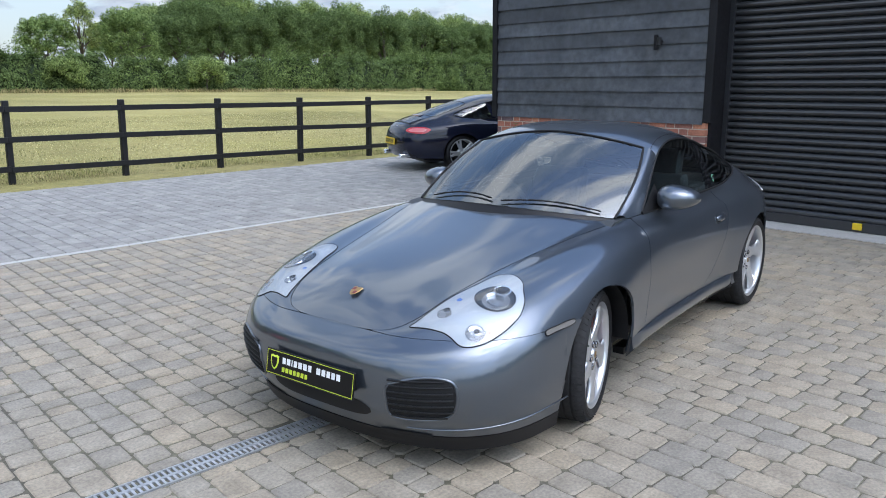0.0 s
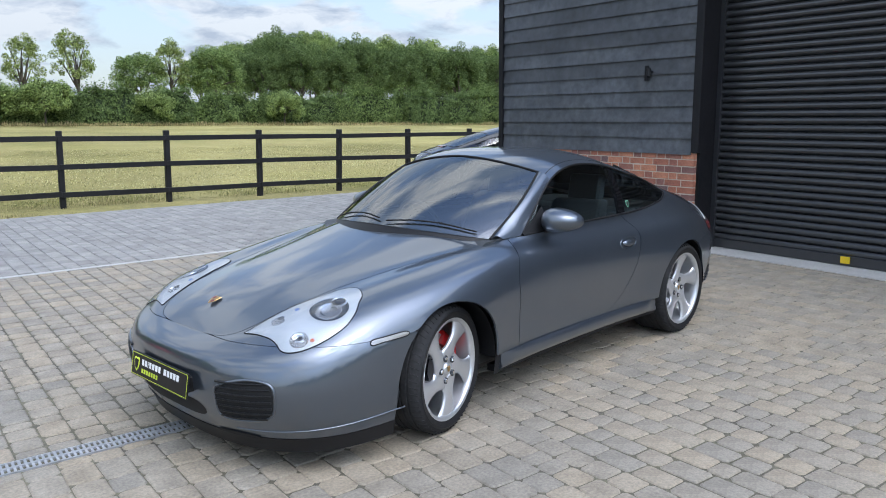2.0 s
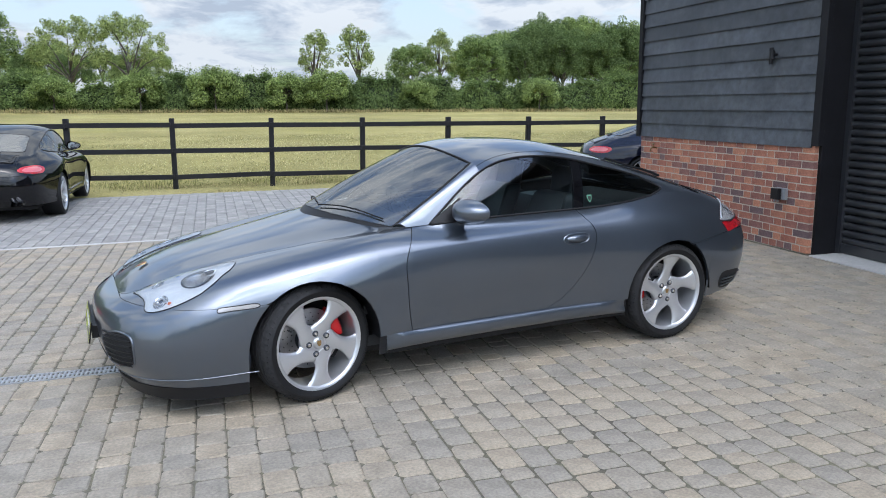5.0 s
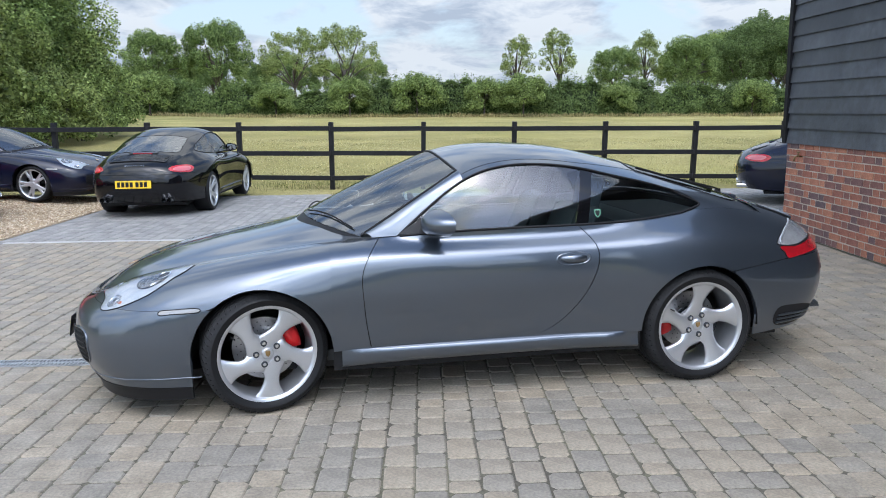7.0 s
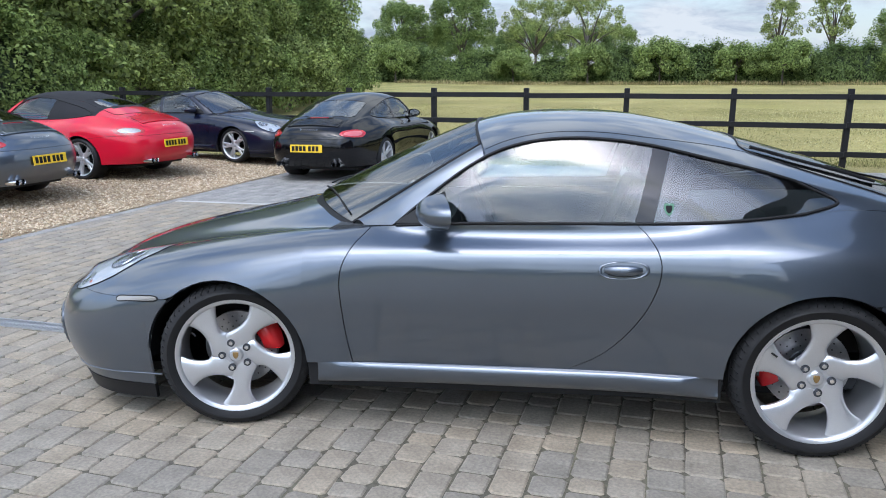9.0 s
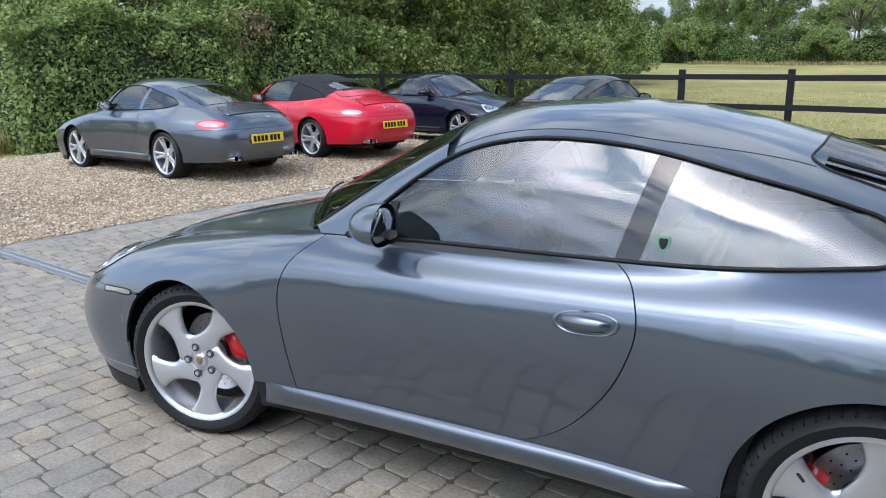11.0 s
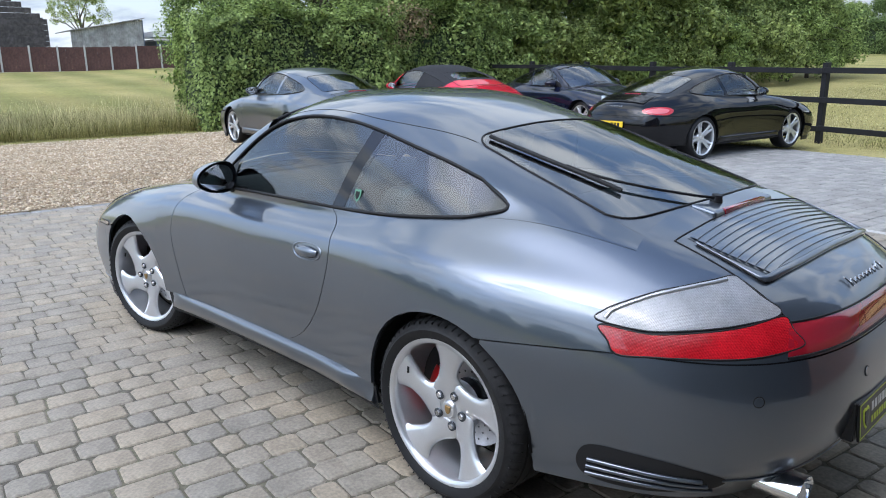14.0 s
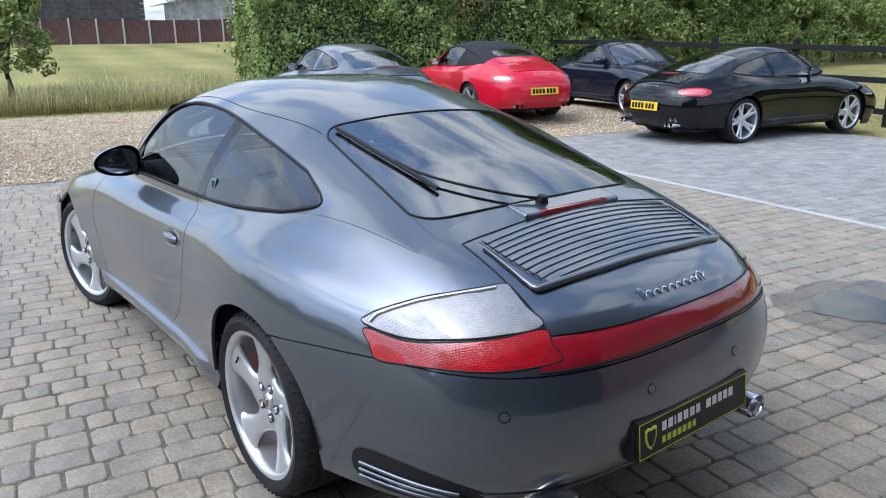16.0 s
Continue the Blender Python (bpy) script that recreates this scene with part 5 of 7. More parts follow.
    return dict(bumper=bumper, bonnet=bonnet, deck=deck, rear_bumper=rear_bumper)


def door_handle(door, side, paint):
    """Oval recess with a grip, set in the door skin."""
    def spot(ds, z, off):
        s = 1.61 + ds
        w = w_at_z(a_of(s), z)
        p = body(a_of(s), w)
        return np.array([p[0], (p[1] + off) * side, p[2]])
    n = 28
    bm = bmesh.new()
    rows = []
    for k in range(n):
        t = 6.283185 * k / n
        cx, cz = math.copysign(abs(math.cos(t)) ** 0.75, math.cos(t)), math.copysign(abs(math.sin(t)) ** 0.85, math.sin(t))
        rows.append([bm.verts.new(spot(0.098 * f * cx, 0.733 + 0.034 * f * cz + 0.003 * cx, o)) for f, o in ((1.0, 0.0005), (0.96, 0.0035), (0.88, 0.003), (0.82, -0.004))])
    mid = bm.verts.new(spot(0, 0.733, -0.006))
    for k in range(n):
        A, B = rows[k], rows[(k + 1) % n]
        for j in range(3):
            bm.faces.new((A[j], B[j], B[j + 1], A[j + 1]))
        bm.faces.new((A[3], B[3], mid))
    bmesh.ops.recalc_face_normals(bm, faces=bm.faces)
    base = finish("handle_bowl", bm, paint, door, angle=60)
    bm = bmesh.new()
    rings = []
    for i in range(11):
        t = i / 10
        h = 0.021 * max(0.05, math.sin(math.pi * (0.06 + 0.88 * t))) ** 0.5
        out = 0.006 + 0.020 * math.sin(math.pi * t) ** 0.6
        c = [spot(-0.072 + 0.142 * t, 0.735 + h * math.cos(q), out * 0.5 + out * 0.5 * math.sin(q)) for q in np.linspace(-0.4, math.pi + 0.4, 8)]
        rings.append([bm.verts.new(x) for x in c])
    for A, B in zip(rings, rings[1:]):
        for j in range(7):
            bm.faces.new((A[j], A[j + 1], B[j + 1], B[j]))
    bmesh.ops.recalc_face_normals(bm, faces=bm.faces)
    finish("handle_grip", bm, paint, base, angle=70)
    # near-black strip under the grip: its shadow put into colour
    bm = bmesh.new()
    lo = [bm.verts.new(spot(-0.06 + 0.115 * t, 0.716 - 0.006 * math.sin(math.pi * t), 0.0042)) for t in np.linspace(0, 1, 9)]
    hi = [bm.verts.new(spot(-0.06 + 0.115 * t, 0.727, 0.0042)) for t in np.linspace(0, 1, 9)]
    for k in range(8):
        bm.faces.new((lo[k], lo[k + 1], hi[k + 1], hi[k]))
    part("handle_slot", bm, M_GAP, base)


# window outlines: heights of the belt, and the fitted screens
BELT_Y, BELT_Z = LINE_Y[6], LINE_Z[6]


def side_glass(s0b, s0t, s1b, s1t, bulge=0.016):
    """Between belt and rail; its front and rear edges lean."""
    def fn(u, v):
        sb, st = s0b + (s1b - s0b) * u, s0t + (s1t - s0t) * u
        b = np.stack([sb, BELT_Y(sb) - 0.004, BELT_Z(sb) + 0.002], -1)
        r = np.stack([st, RAIL_Y(st) - 0.004, RAIL_Z(st) - 0.006], -1)
        p = b + (r - b) * v[..., None]
        p[..., 1] += bulge * np.sin(math.pi * v) * np.clip((r - b)[..., 2] / 0.3, 0, 1)
        return p
    return fn


def side_point(s, v):
    """The side of the cabin between belt and rail."""
    s, v = np.broadcast_arrays(np.asarray(s, float), np.asarray(v, float))
    b = np.stack([s, BELT_Y(s) - 0.004, BELT_Z(s) + 0.002], -1)
    r = np.stack([s, RAIL_Y(s) - 0.004, RAIL_Z(s) - 0.006], -1)
    p = b + (r - b) * v[..., None]
    p[..., 1] += 0.016 * np.sin(math.pi * v) * np.clip((r - b)[..., 2] / 0.3, 0, 1)
    return p


def window_end(v):
    """The rounded rear end of the rear side window."""
    v = np.asarray(v, float)
    return np.where(v < 0.42, 2.434 - 0.135 * (np.abs(0.42 - v) / 0.42) ** 2.4, 2.434 - 0.150 * (np.abs(v - 0.42) / 0.58) ** 2.2)


def quarter_glass(u, v):
    s0 = 1.725 + 0.075 * v
    return side_point(s0 + (window_end(v) - s0) * u, v)


def behind_window(u, v):
    """The painted skin from the rear side window to the tail."""
    s0 = window_end(v)
    return pillar_skin(s0 + (2.44 - s0) * u, v)


def pillar_skin(s, v):
    """From the body's top line up to the shell's edge, in line with both."""
    s, v = np.broadcast_arrays(np.asarray(s, float), np.asarray(v, float))
    f = np.clip((s - S1) / (TAIL_X[6] - S1), 0, 1)
    a = np.where(s > S1, 2 + np.arcsin(f ** (TAIL_N[6] / 2)) * 2 / math.pi, a_of(s))
    lo, below = body(a, 6.0), body(a, 5.95)
    ry = RAIL_Y(s) - 0.0005
    hi, inner = shell(s, ry), shell(s, ry - 0.01)
    span = np.linalg.norm(hi - lo, axis=-1, keepdims=True)
    unit = lambda d: d / np.maximum(np.linalg.norm(d, axis=-1, keepdims=True), 1e-6)
    t0, t1 = unit(lo - below) * span, unit(inner - hi) * span
    t0[..., 0], t1[..., 0] = 0, 0
    v = v[..., None]
    p = (2 * v ** 3 - 3 * v ** 2 + 1) * lo + (v ** 3 - 2 * v ** 2 + v) * t0 + (3 * v ** 2 - 2 * v ** 3) * hi + (v ** 3 - v ** 2) * t1
    p[..., 0] = s
    return p


def screen_edge(u):
    """The side edge of the windscreen, from its lower corner up the pillar."""
    u = np.asarray(u, float)
    s = .500 + (1.035 - .500) * u
    y = .640 + (.556 - .640) * u + 0.030 * np.sin(math.pi * u)
    z = .872 + (1.192 - .872) * u + 0.006 * np.sin(math.pi * u)
    return s, y, z


def screen_fn(u, v):
    """Windscreen: u from scuttle to header, v from one pillar to the other."""
    c = 2 * v - 1
    sp, yp, zp = screen_edge(u)
    bow = (.500 - .215) + ((1.035 - .985) - (.500 - .215)) * u ** 0.8
    s = sp - bow * (1 - c ** 2)
    zc = ZC(sp - bow) + 0.003 * u
    return np.stack([s, c * yp, zp + (zc - zp) * (1 - np.abs(c) ** 1.8)], -1)


def back_half(s):
    return .440 + .055 * np.clip((np.asarray(s, float) - 2.10) / 0.70, 0, 1)


def back_top(c):
    """The upper edge of the rear window, its corners rounded."""
    return 2.134 - 0.045 * np.abs(c) ** 3 + 0.085 * np.abs(c) ** 16


def back_foot(c):
    return 2.846 - 0.080 * np.abs(c) ** 2.2 - 0.060 * np.abs(c) ** 18


def back_fn(u, v):
    """Rear window on the roof shell: u from top to bottom."""
    c = 2 * v - 1
    st = back_top(c) + 0.001
    sb = back_foot(c) - 0.001
    s = st + (sb - st) * u
    return shell(s, c * back_half(s))


def build_cabin(car, paint, soft_top=False, detail=True):
    roof_mat = M_FABRIC if soft_top else paint
    k = 1 if detail else 0.5
    # side windows
    for side in (1, -1):
        dg = finish("door_window", sheet_bm(side_glass(.70, .70, 1.655, 1.735), int(40 * k), 10, side, flip=True), M_GLASS, car, "tinted side window, closed")
        qg = finish("quarter_window", sheet_bm(quarter_glass, int(30 * k), 36, side, flip=True), M_GLASS if not soft_top else M_FABRIC, car, "dark tinted rear side window")
        bp = finish("window_pillar", sheet_bm(side_glass(1.655, 1.735, 1.725, 1.800, 0.017), 4, 10, side, flip=True, lift=0.001, rim=0.02), M_BLACKPAINT, car, "gloss black pillar between side windows")
        low = [(s, side * (float(BELT_Y(s)) + 0.001), float(BELT_Z(s)) + 0.003) for s in np.linspace(.70, float(window_end(0.0)), 44)]
        top = [(s, side * (float(RAIL_Y(s)) + 0.001), float(RAIL_Z(s)) - 0.006) for s in np.linspace(float(window_end(1.0)), .70, 44)]
        turn = [tuple(side_point(window_end(v), v) * np.array([1, side, 1]) + np.array([0, side * 0.003, 0])) for v in np.linspace(0.015, 0.985, 44)]
        strip(car, "window_seal", low + turn + top, 0.0068, M_RUBBER, "black rubber window seal")
    for g in car.children:
        if "window" in g.name and "seal" not in g.name and "pillar" not in g.name:
            g.visible_shadow = False
    ws = finish("windscreen", sheet_bm(screen_fn, int(30 * k), int(44 * k)), M_SCREEN, car, "laminated windscreen")
    ws.visible_shadow = False
    edge = [screen_fn(np.array(u), np.array(v)) for u, v in [(x, 0.0) for x in np.linspace(0, 1, 14)] + [(1.0, x) for x in np.linspace(0.05, 0.95, 18)] + [(x, 1.0) for x in np.linspace(1, 0, 14)]]
    strip(car, "screen_seal", [tuple(p + np.array([0, 0, 0.001])) for p in edge], 0.0075, M_RUBBER)
    # roof panel between the screens, with the pillars running down
    bm = bmesh.new()

    def roof_fn(u, v):
        c = 2 * v - 1
        s0 = 1.040 - 0.050 * (1 - np.abs(c) ** 2)
        s = s0 + (2.06 - s0) * u
        return shell(s, c * (RAIL_Y(s) - 0.001))
    sheet_bm(roof_fn, int(50 * k), int(40 * k), bm=bm)
    for side in (1, -1):
        def a_pillar(u, v):
            si, yi, zi = screen_edge(u)
            so = .56 + (1.055 - .56) * u
            yo = np.where(so > .69, RAIL_Y(np.maximum(so, .69)) - 0.001, LINE_Y[6](so))
            zo = np.where(so > .69, RAIL_Z(np.maximum(so, .69)), LINE_Z[6](so) + 0.004)
            p = np.stack([si + (so - si) * v, yi + 0.002 + (yo - yi - 0.002) * v, zi + (zo - zi) * v + 0.018 * np.sin(math.pi * v)], -1)
            return p
        sheet_bm(a_pillar, 20, 5, side, bm=bm)

        def c_pillar(u, v):
            s = 2.06 + (2.44 - 2.06) * u
            y0, y1 = back_half(s) + 0.001, rail(s)[0] - 0.0005
            return shell(s, y0 + (y1 - y0) * v)
        def c_wide(u, v):
            s = 2.44 + (2.886 - 2.44) * u
            y0, y1 = back_half(s) + 0.001, rail(s)[0] - 0.0005
            up = shell(s, y0 + (y1 - y0) * np.clip(2 * v, 0, 1))
            return np.where(v[..., None] <= 0.5, up, pillar_skin(s, np.clip(2 - 2 * v, 0, 1)))
        sheet_bm(c_pillar, int(20 * k), 10, side, bm=bm)
        sheet_bm(behind_window, int(10 * k), 36, side, bm=bm, flip=True)
        sheet_bm(c_wide, int(24 * k), 20, side, bm=bm)

    def above(u, v):
        c = 2 * v - 1
        s = 2.06 + (back_top(c) - 2.06) * u
        return shell(s, c * back_half(s))

    def below(u, v):
        c = 2 * v - 1
        s0 = back_foot(c)
        s = s0 + (2.875 - s0) * u
        return shell(s, c * back_half(s))
    sheet_bm(above, 5, 80, bm=bm)
    sheet_bm(below, 4, 80, bm=bm)
    ease(bm, lambda c: c.x > 2.34 and abs(c.y) > 0.47, 14)
    roof = finish("roof", bm, roof_mat, car, "black fabric folding top" if soft_top else "")
    for side in (1, -1):
        ss = np.linspace(1.06, 2.13, 44)
        strip(roof, "roof_seam", [tuple(shell(np.array(x), np.array(side * (float(RAIL_Y(x)) - 0.042 - 0.105 * smoothstep(1.65, 2.13, x)))) + np.array([0, 0, -0.0008])) for x in ss], 0.0022, M_GAP)
    bg = finish("rear_window", sheet_bm(back_fn, int(30 * k), int(80 * k), lift=0.001), M_GLASS_DARK, car, "tinted heated rear window")
    bg.visible_shadow = False
    rim = [back_fn(np.array(u), np.array(v)) for u, v in [(0.0, x) for x in np.linspace(0, 1, 81)] + [(x, 1.0) for x in np.linspace(0.04, 1, 20)] + [(1.0, x) for x in np.linspace(1, 0, 81)] + [(x, 0.0) for x in np.linspace(1, 0, 20)]]
    strip(car, "rear_window_seal", [tuple(p + np.array([0, 0, 0.001])) for p in rim], 0.0042, M_RUBBER)
    # scuttle in front of the windscreen
    def scuttle(u, v):
        c = 2 * v - 1
        p = screen_fn(np.zeros_like(u), v)
        q = p.copy()
        q[..., 0] -= 0.055
        q[..., 2] -= 0.050
        p[..., 2] -= 0.004
        return q + (p - q) * u[..., None]
    finish("scuttle", sheet_bm(scuttle, 4, 30), M_BLACKPLASTIC, car, "black plastic scuttle")
    for off in (-0.25, 0.32):
        arm = []
        for i in range(9):
            t = i / 8
            v = 0.5 + (off + (-0.52 + 0.02) * t * 1.0) / 1.36 + 0.10
            p = screen_fn(np.array(0.02 + 0.07 * math.sin(math.pi * min(1, t * 0.9)) * 0.7), np.array(min(0.98, max(0.02, v))))
            arm.append(tuple(p + np.array([-0.004, 0, 0.014])))
        strip(car, "wiper", arm, 0.0046, M_RUBBER, "black wiper arm and blade")


def door_mirror(car, side, paint):
    m = new("door_mirror")
    m.parent = car
    m.location = (0.87, side * 0.822, 0.935)
    bm = bmesh.new()
    rings = []
    n, k = 14, 24
    for i in range(n + 1):
        t = i / n
        f = math.sqrt(max(0.0, 1 - (1 - t) ** 2.6)) if t < 1 else 1.0
        x = -0.072 + 0.118 * t
        hw, hh = 0.110 * f, 0.067 * f
        ring = []
        for j in range(k):
            q = 6.283185 * j / k
            cy = math.copysign(abs(math.cos(q)) ** 0.85, math.cos(q)) * hw
            cz = math.copysign(abs(math.sin(q)) ** 0.85, math.sin(q)) * hh
            cz *= 1 - 0.25 * cy / 0.102 * (1 if side else 1)
            ring.append(bm.verts.new((x + 0.14 * abs(cy + 0.02) + 0.02 * (cy / 0.1), side * cy, cz + 0.01)))
        rings.append(ring)
    for A, B in zip(rings, rings[1:]):
        for j in range(k):
            bm.faces.new((A[j], A[(j + 1) % k], B[(j + 1) % k], B[j]))
    bmesh.ops.recalc_face_normals(bm, faces=bm.faces)
    finish("mirror_shell", bm, paint, m, angle=60)
    bm = bmesh.new()
    bm.faces.new([bm.verts.new(v) for v in [(0.040 + 0.14 * abs(0.094 * math.cos(q) + 0.02) + 0.02 * 0.94 * math.cos(q), side * 0.094 * math.cos(q), 0.01 + 0.055 * math.sin(q) * (1 - 0.25 * math.cos(q))) for q in [6.283185 * j / 24 for j in range(24)]]])
    part("mirror_glass", bm, M_MIRROR, m, "mirror glass")
    bm = bm_tube([(0.03, side * -0.07, -0.03), (0.02, side * -0.10, -0.055), (0.02, side * -0.155, -0.062)], [0.032, 0.028, 0.030], 10, flat=0.6)
    finish("mirror_foot", bm, M_BLACKPLASTIC, m)
    # small triangle the foot sits on
    bm = bmesh.new()
    tri = [(0.69, .700, .884), (0.91, .728, .892), (0.90, .672, 1.015)]
    bm.faces.new([bm.verts.new((x - 0.87, side * (y + 0.012) - side * 0.822, z - 0.935)) for x, y, z in tri])
    part("mirror_triangle", bm, M_BLACKPLASTIC, m)


def build_car(m, name, label, paint, style="twist", steer=0.0, detail=True, soft_top=False, group=""):
    car = thing(name, m, label, "car", group)
    parts = build_body(car, paint, detail)
    build_cabin(car, paint, soft_top, detail)
    build_interior(car)
    for side in (-1, 1):
        door_mirror(car, side, paint)
        for c, rear in ((FRONT, False), (2.35, True)):
            y = side * (0.700 if not rear else 0.728)
            mm = Matrix.Translation((c, y, WHEEL_Z)) @ (pose(0, 0, 0, 0, 0, steer) if not rear else Matrix.Identity(4))
            if side > 0:
                mm = mm @ pose(0, 0, 0, 0, 0, 180)
            build_wheel(mm, car, style, rear, detail)
            if detail:
                brakes(car, c, side, not rear)
    return car, parts



# ---- lamps, grilles, badges: pieces laid on the body surface ----
from mathutils.bvhtree import BVHTree


def closed_curve(points, n):
    """A smooth closed line through a few points."""
    p = np.array(points, float)
    m = len(p)
    out = []
    for k in range(n):
        t = k / n * m
        i, f = int(t), t - int(t)
        a, b, c, d = (p[(i + j - 1) % m] for j in range(4))
        out.append(0.5 * ((2 * b) + (c - a) * f + (2 * a - 5 * b + 4 * c - d) * f ** 2 + (3 * b - a - 3 * c + d) * f ** 3))
    return np.array(out)


def on_body(a, w, side, lift):
    """A point of the body lifted along its normal, and that normal."""
    a, w = np.asarray(a, float), np.asarray(w, float)
    e = 2e-3
    p = body(a, w)
    n = np.cross(body(a, np.minimum(w + e, 8)) - body(a, np.maximum(w - e, 0)), body(np.minimum(a + e, 3), w) - body(np.maximum(a - e, 0), w))
    n = n / np.maximum(np.linalg.norm(n, axis=-1, keepdims=True), 1e-9)
    return (p + n * lift) * np.array([1, side, 1]), n * np.array([1, side, 1])


def decal(parent, name, outline, side, lift, mat, label="", rim=0.0, dome=0.0, n=56, rings=9):
    """A piece with a smooth closed outline in (station, line), following the body; dome: how far its middle stands out."""
    o = closed_curve(outline, n)
    c = o.mean(0)
    bm = bmesh.new()
    rows = []
    for r in range(1, rings + 1):
        f = r / rings
        q = c + (o - c) * f
        p, _ = on_body(q[:, 0], q[:, 1], side, lift + dome * (1 - f ** 2))
        rows.append([bm.verts.new(x) for x in p])
    p, _ = on_body(c[0], c[1], side, lift + dome)
    mid = bm.verts.new(p)
    for k in range(n):
        m = (k + 1) % n
        bm.faces.new((mid, rows[0][k], rows[0][m]))
        for A, B in zip(rows, rows[1:]):
            bm.faces.new((A[k], B[k], B[m], A[m]))
    if rim:
        p, _ = on_body(o[:, 0], o[:, 1], side, lift - rim)
        low = [bm.verts.new(x) for x in p]
        for k in range(n):
            m = (k + 1) % n
            bm.faces.new((rows[-1][k], low[k], low[m], rows[-1][m]))
    bmesh.ops.recalc_face_normals(bm, faces=bm.faces)
    bm.faces.ensure_lookup_table()
    _, nn = on_body(c[0], c[1], side, 0)
    if bm.faces[0].normal.dot(Vector(nn)) < 0:
        bmesh.ops.reverse_faces(bm, faces=bm.faces)
    return finish(name, bm, mat, parent, label, 50)


def outline_strip(parent, name, outline, side, lift, r, mat, n=60, closed=True, label=""):
    o = closed_curve(outline, n) if closed else np.array(outline, float)
    p, _ = on_body(o[:, 0], o[:, 1], side, lift)
    pts = [tuple(x) for x in p]
    return strip(parent, name, pts + ([pts[0]] if closed else []), r, mat, label)


def body_strip(parent, name, a0, w0, a1, w1, side, lift, r, mat, n=24, label=""):
    t = np.linspace(0, 1, n)
    p, _ = on_body(a0 + (a1 - a0) * t, w0 + (w1 - w0) * t, side, lift)
    return strip(parent, name, [tuple(x) for x in p], r, mat, label)


def disc_pose(a, w, side, lift, lean=None):
    p, n = on_body(a, w, side, lift)
    n = Vector(n if lean is None else lean)
    return Matrix.Translation(Vector(p)) @ n.to_track_quat("Z", "Y").to_matrix().to_4x4()


def surface_disc(parent, name, a, w, side, r, prof, mat, label=""):
    """A round piece that lies on the body: prof is (share of the radius, lift)."""
    p0, n0 = on_body(a, w, 1, 0)
    e1 = np.cross(n0, (0, 0, 1.0))
    e1 /= np.linalg.norm(e1)
    e2 = np.cross(n0, e1)
    bm = bmesh.new()
    rows = []
    t = np.linspace(0, 6.283185, 33)[:-1]
    for f, lift in prof:
        goal = np.stack([r * f * np.cos(t), r * f * np.sin(t)], 1)
        q = np.tile(np.array([a, w], float), (32, 1))
        for _ in range(5):
            p = body(q[:, 0], q[:, 1])
            pa, pw = (body(q[:, 0] + 1e-3, q[:, 1]) - p) / 1e-3, (body(q[:, 0], q[:, 1] + 1e-3) - p) / 1e-3
            err = goal - np.stack([(p - p0) @ e1, (p - p0) @ e2], 1)
            J = np.stack([np.stack([pa @ e1, pw @ e1], 1), np.stack([pa @ e2, pw @ e2], 1)], 1)
            q = q + np.clip(np.linalg.solve(J, err[..., None])[..., 0], -0.3, 0.3)
            q[:, 1] = np.clip(q[:, 1], 0, 7.9)
        rows.append([bm.verts.new(x) for x in on_body(q[:, 0], q[:, 1], side, lift)[0]])
    for A, B in zip(rows, rows[1:]):
        for k in range(32):
            m = (k + 1) % 32
            bm.faces.new((A[k], A[m], B[m], B[k]))
    bmesh.ops.recalc_face_normals(bm, faces=bm.faces)
    bm.faces.ensure_lookup_table()
    if bm.faces[-1].normal.dot(Vector(n0 * np.array([1, side, 1]))) < 0:
        bmesh.ops.reverse_faces(bm, faces=bm.faces)
    return finish(name, bm, mat, parent, label, 40)


M_AMBER = plain("amber_lens", (0.55, 0.12, 0.03), 0.2, coat=1.0)
HEADLAMP = [(.508, 5.72), (.62, 5.86), (.75, 5.94), (.896, 5.955), (.965, 5.92), (1.006, 5.80), (1.019, 5.55), (1.016, 5.16), (1.0, 4.72), (.959, 4.35), (.878, 4.00), (.792, 3.67), (.714, 3.41),
            (.648, 3.26), (.590, 3.28), (.559, 3.53), (.548, 4.14), (.546, 4.55), (.528, 5.02), (.509, 5.41)]
INTAKE = [(.250, 1.99), (.385, 2.30), (.500, 2.18), (.522, 1.70), (.490, 1.10), (.360, .90), (.250, .95), (.232, 1.50)]


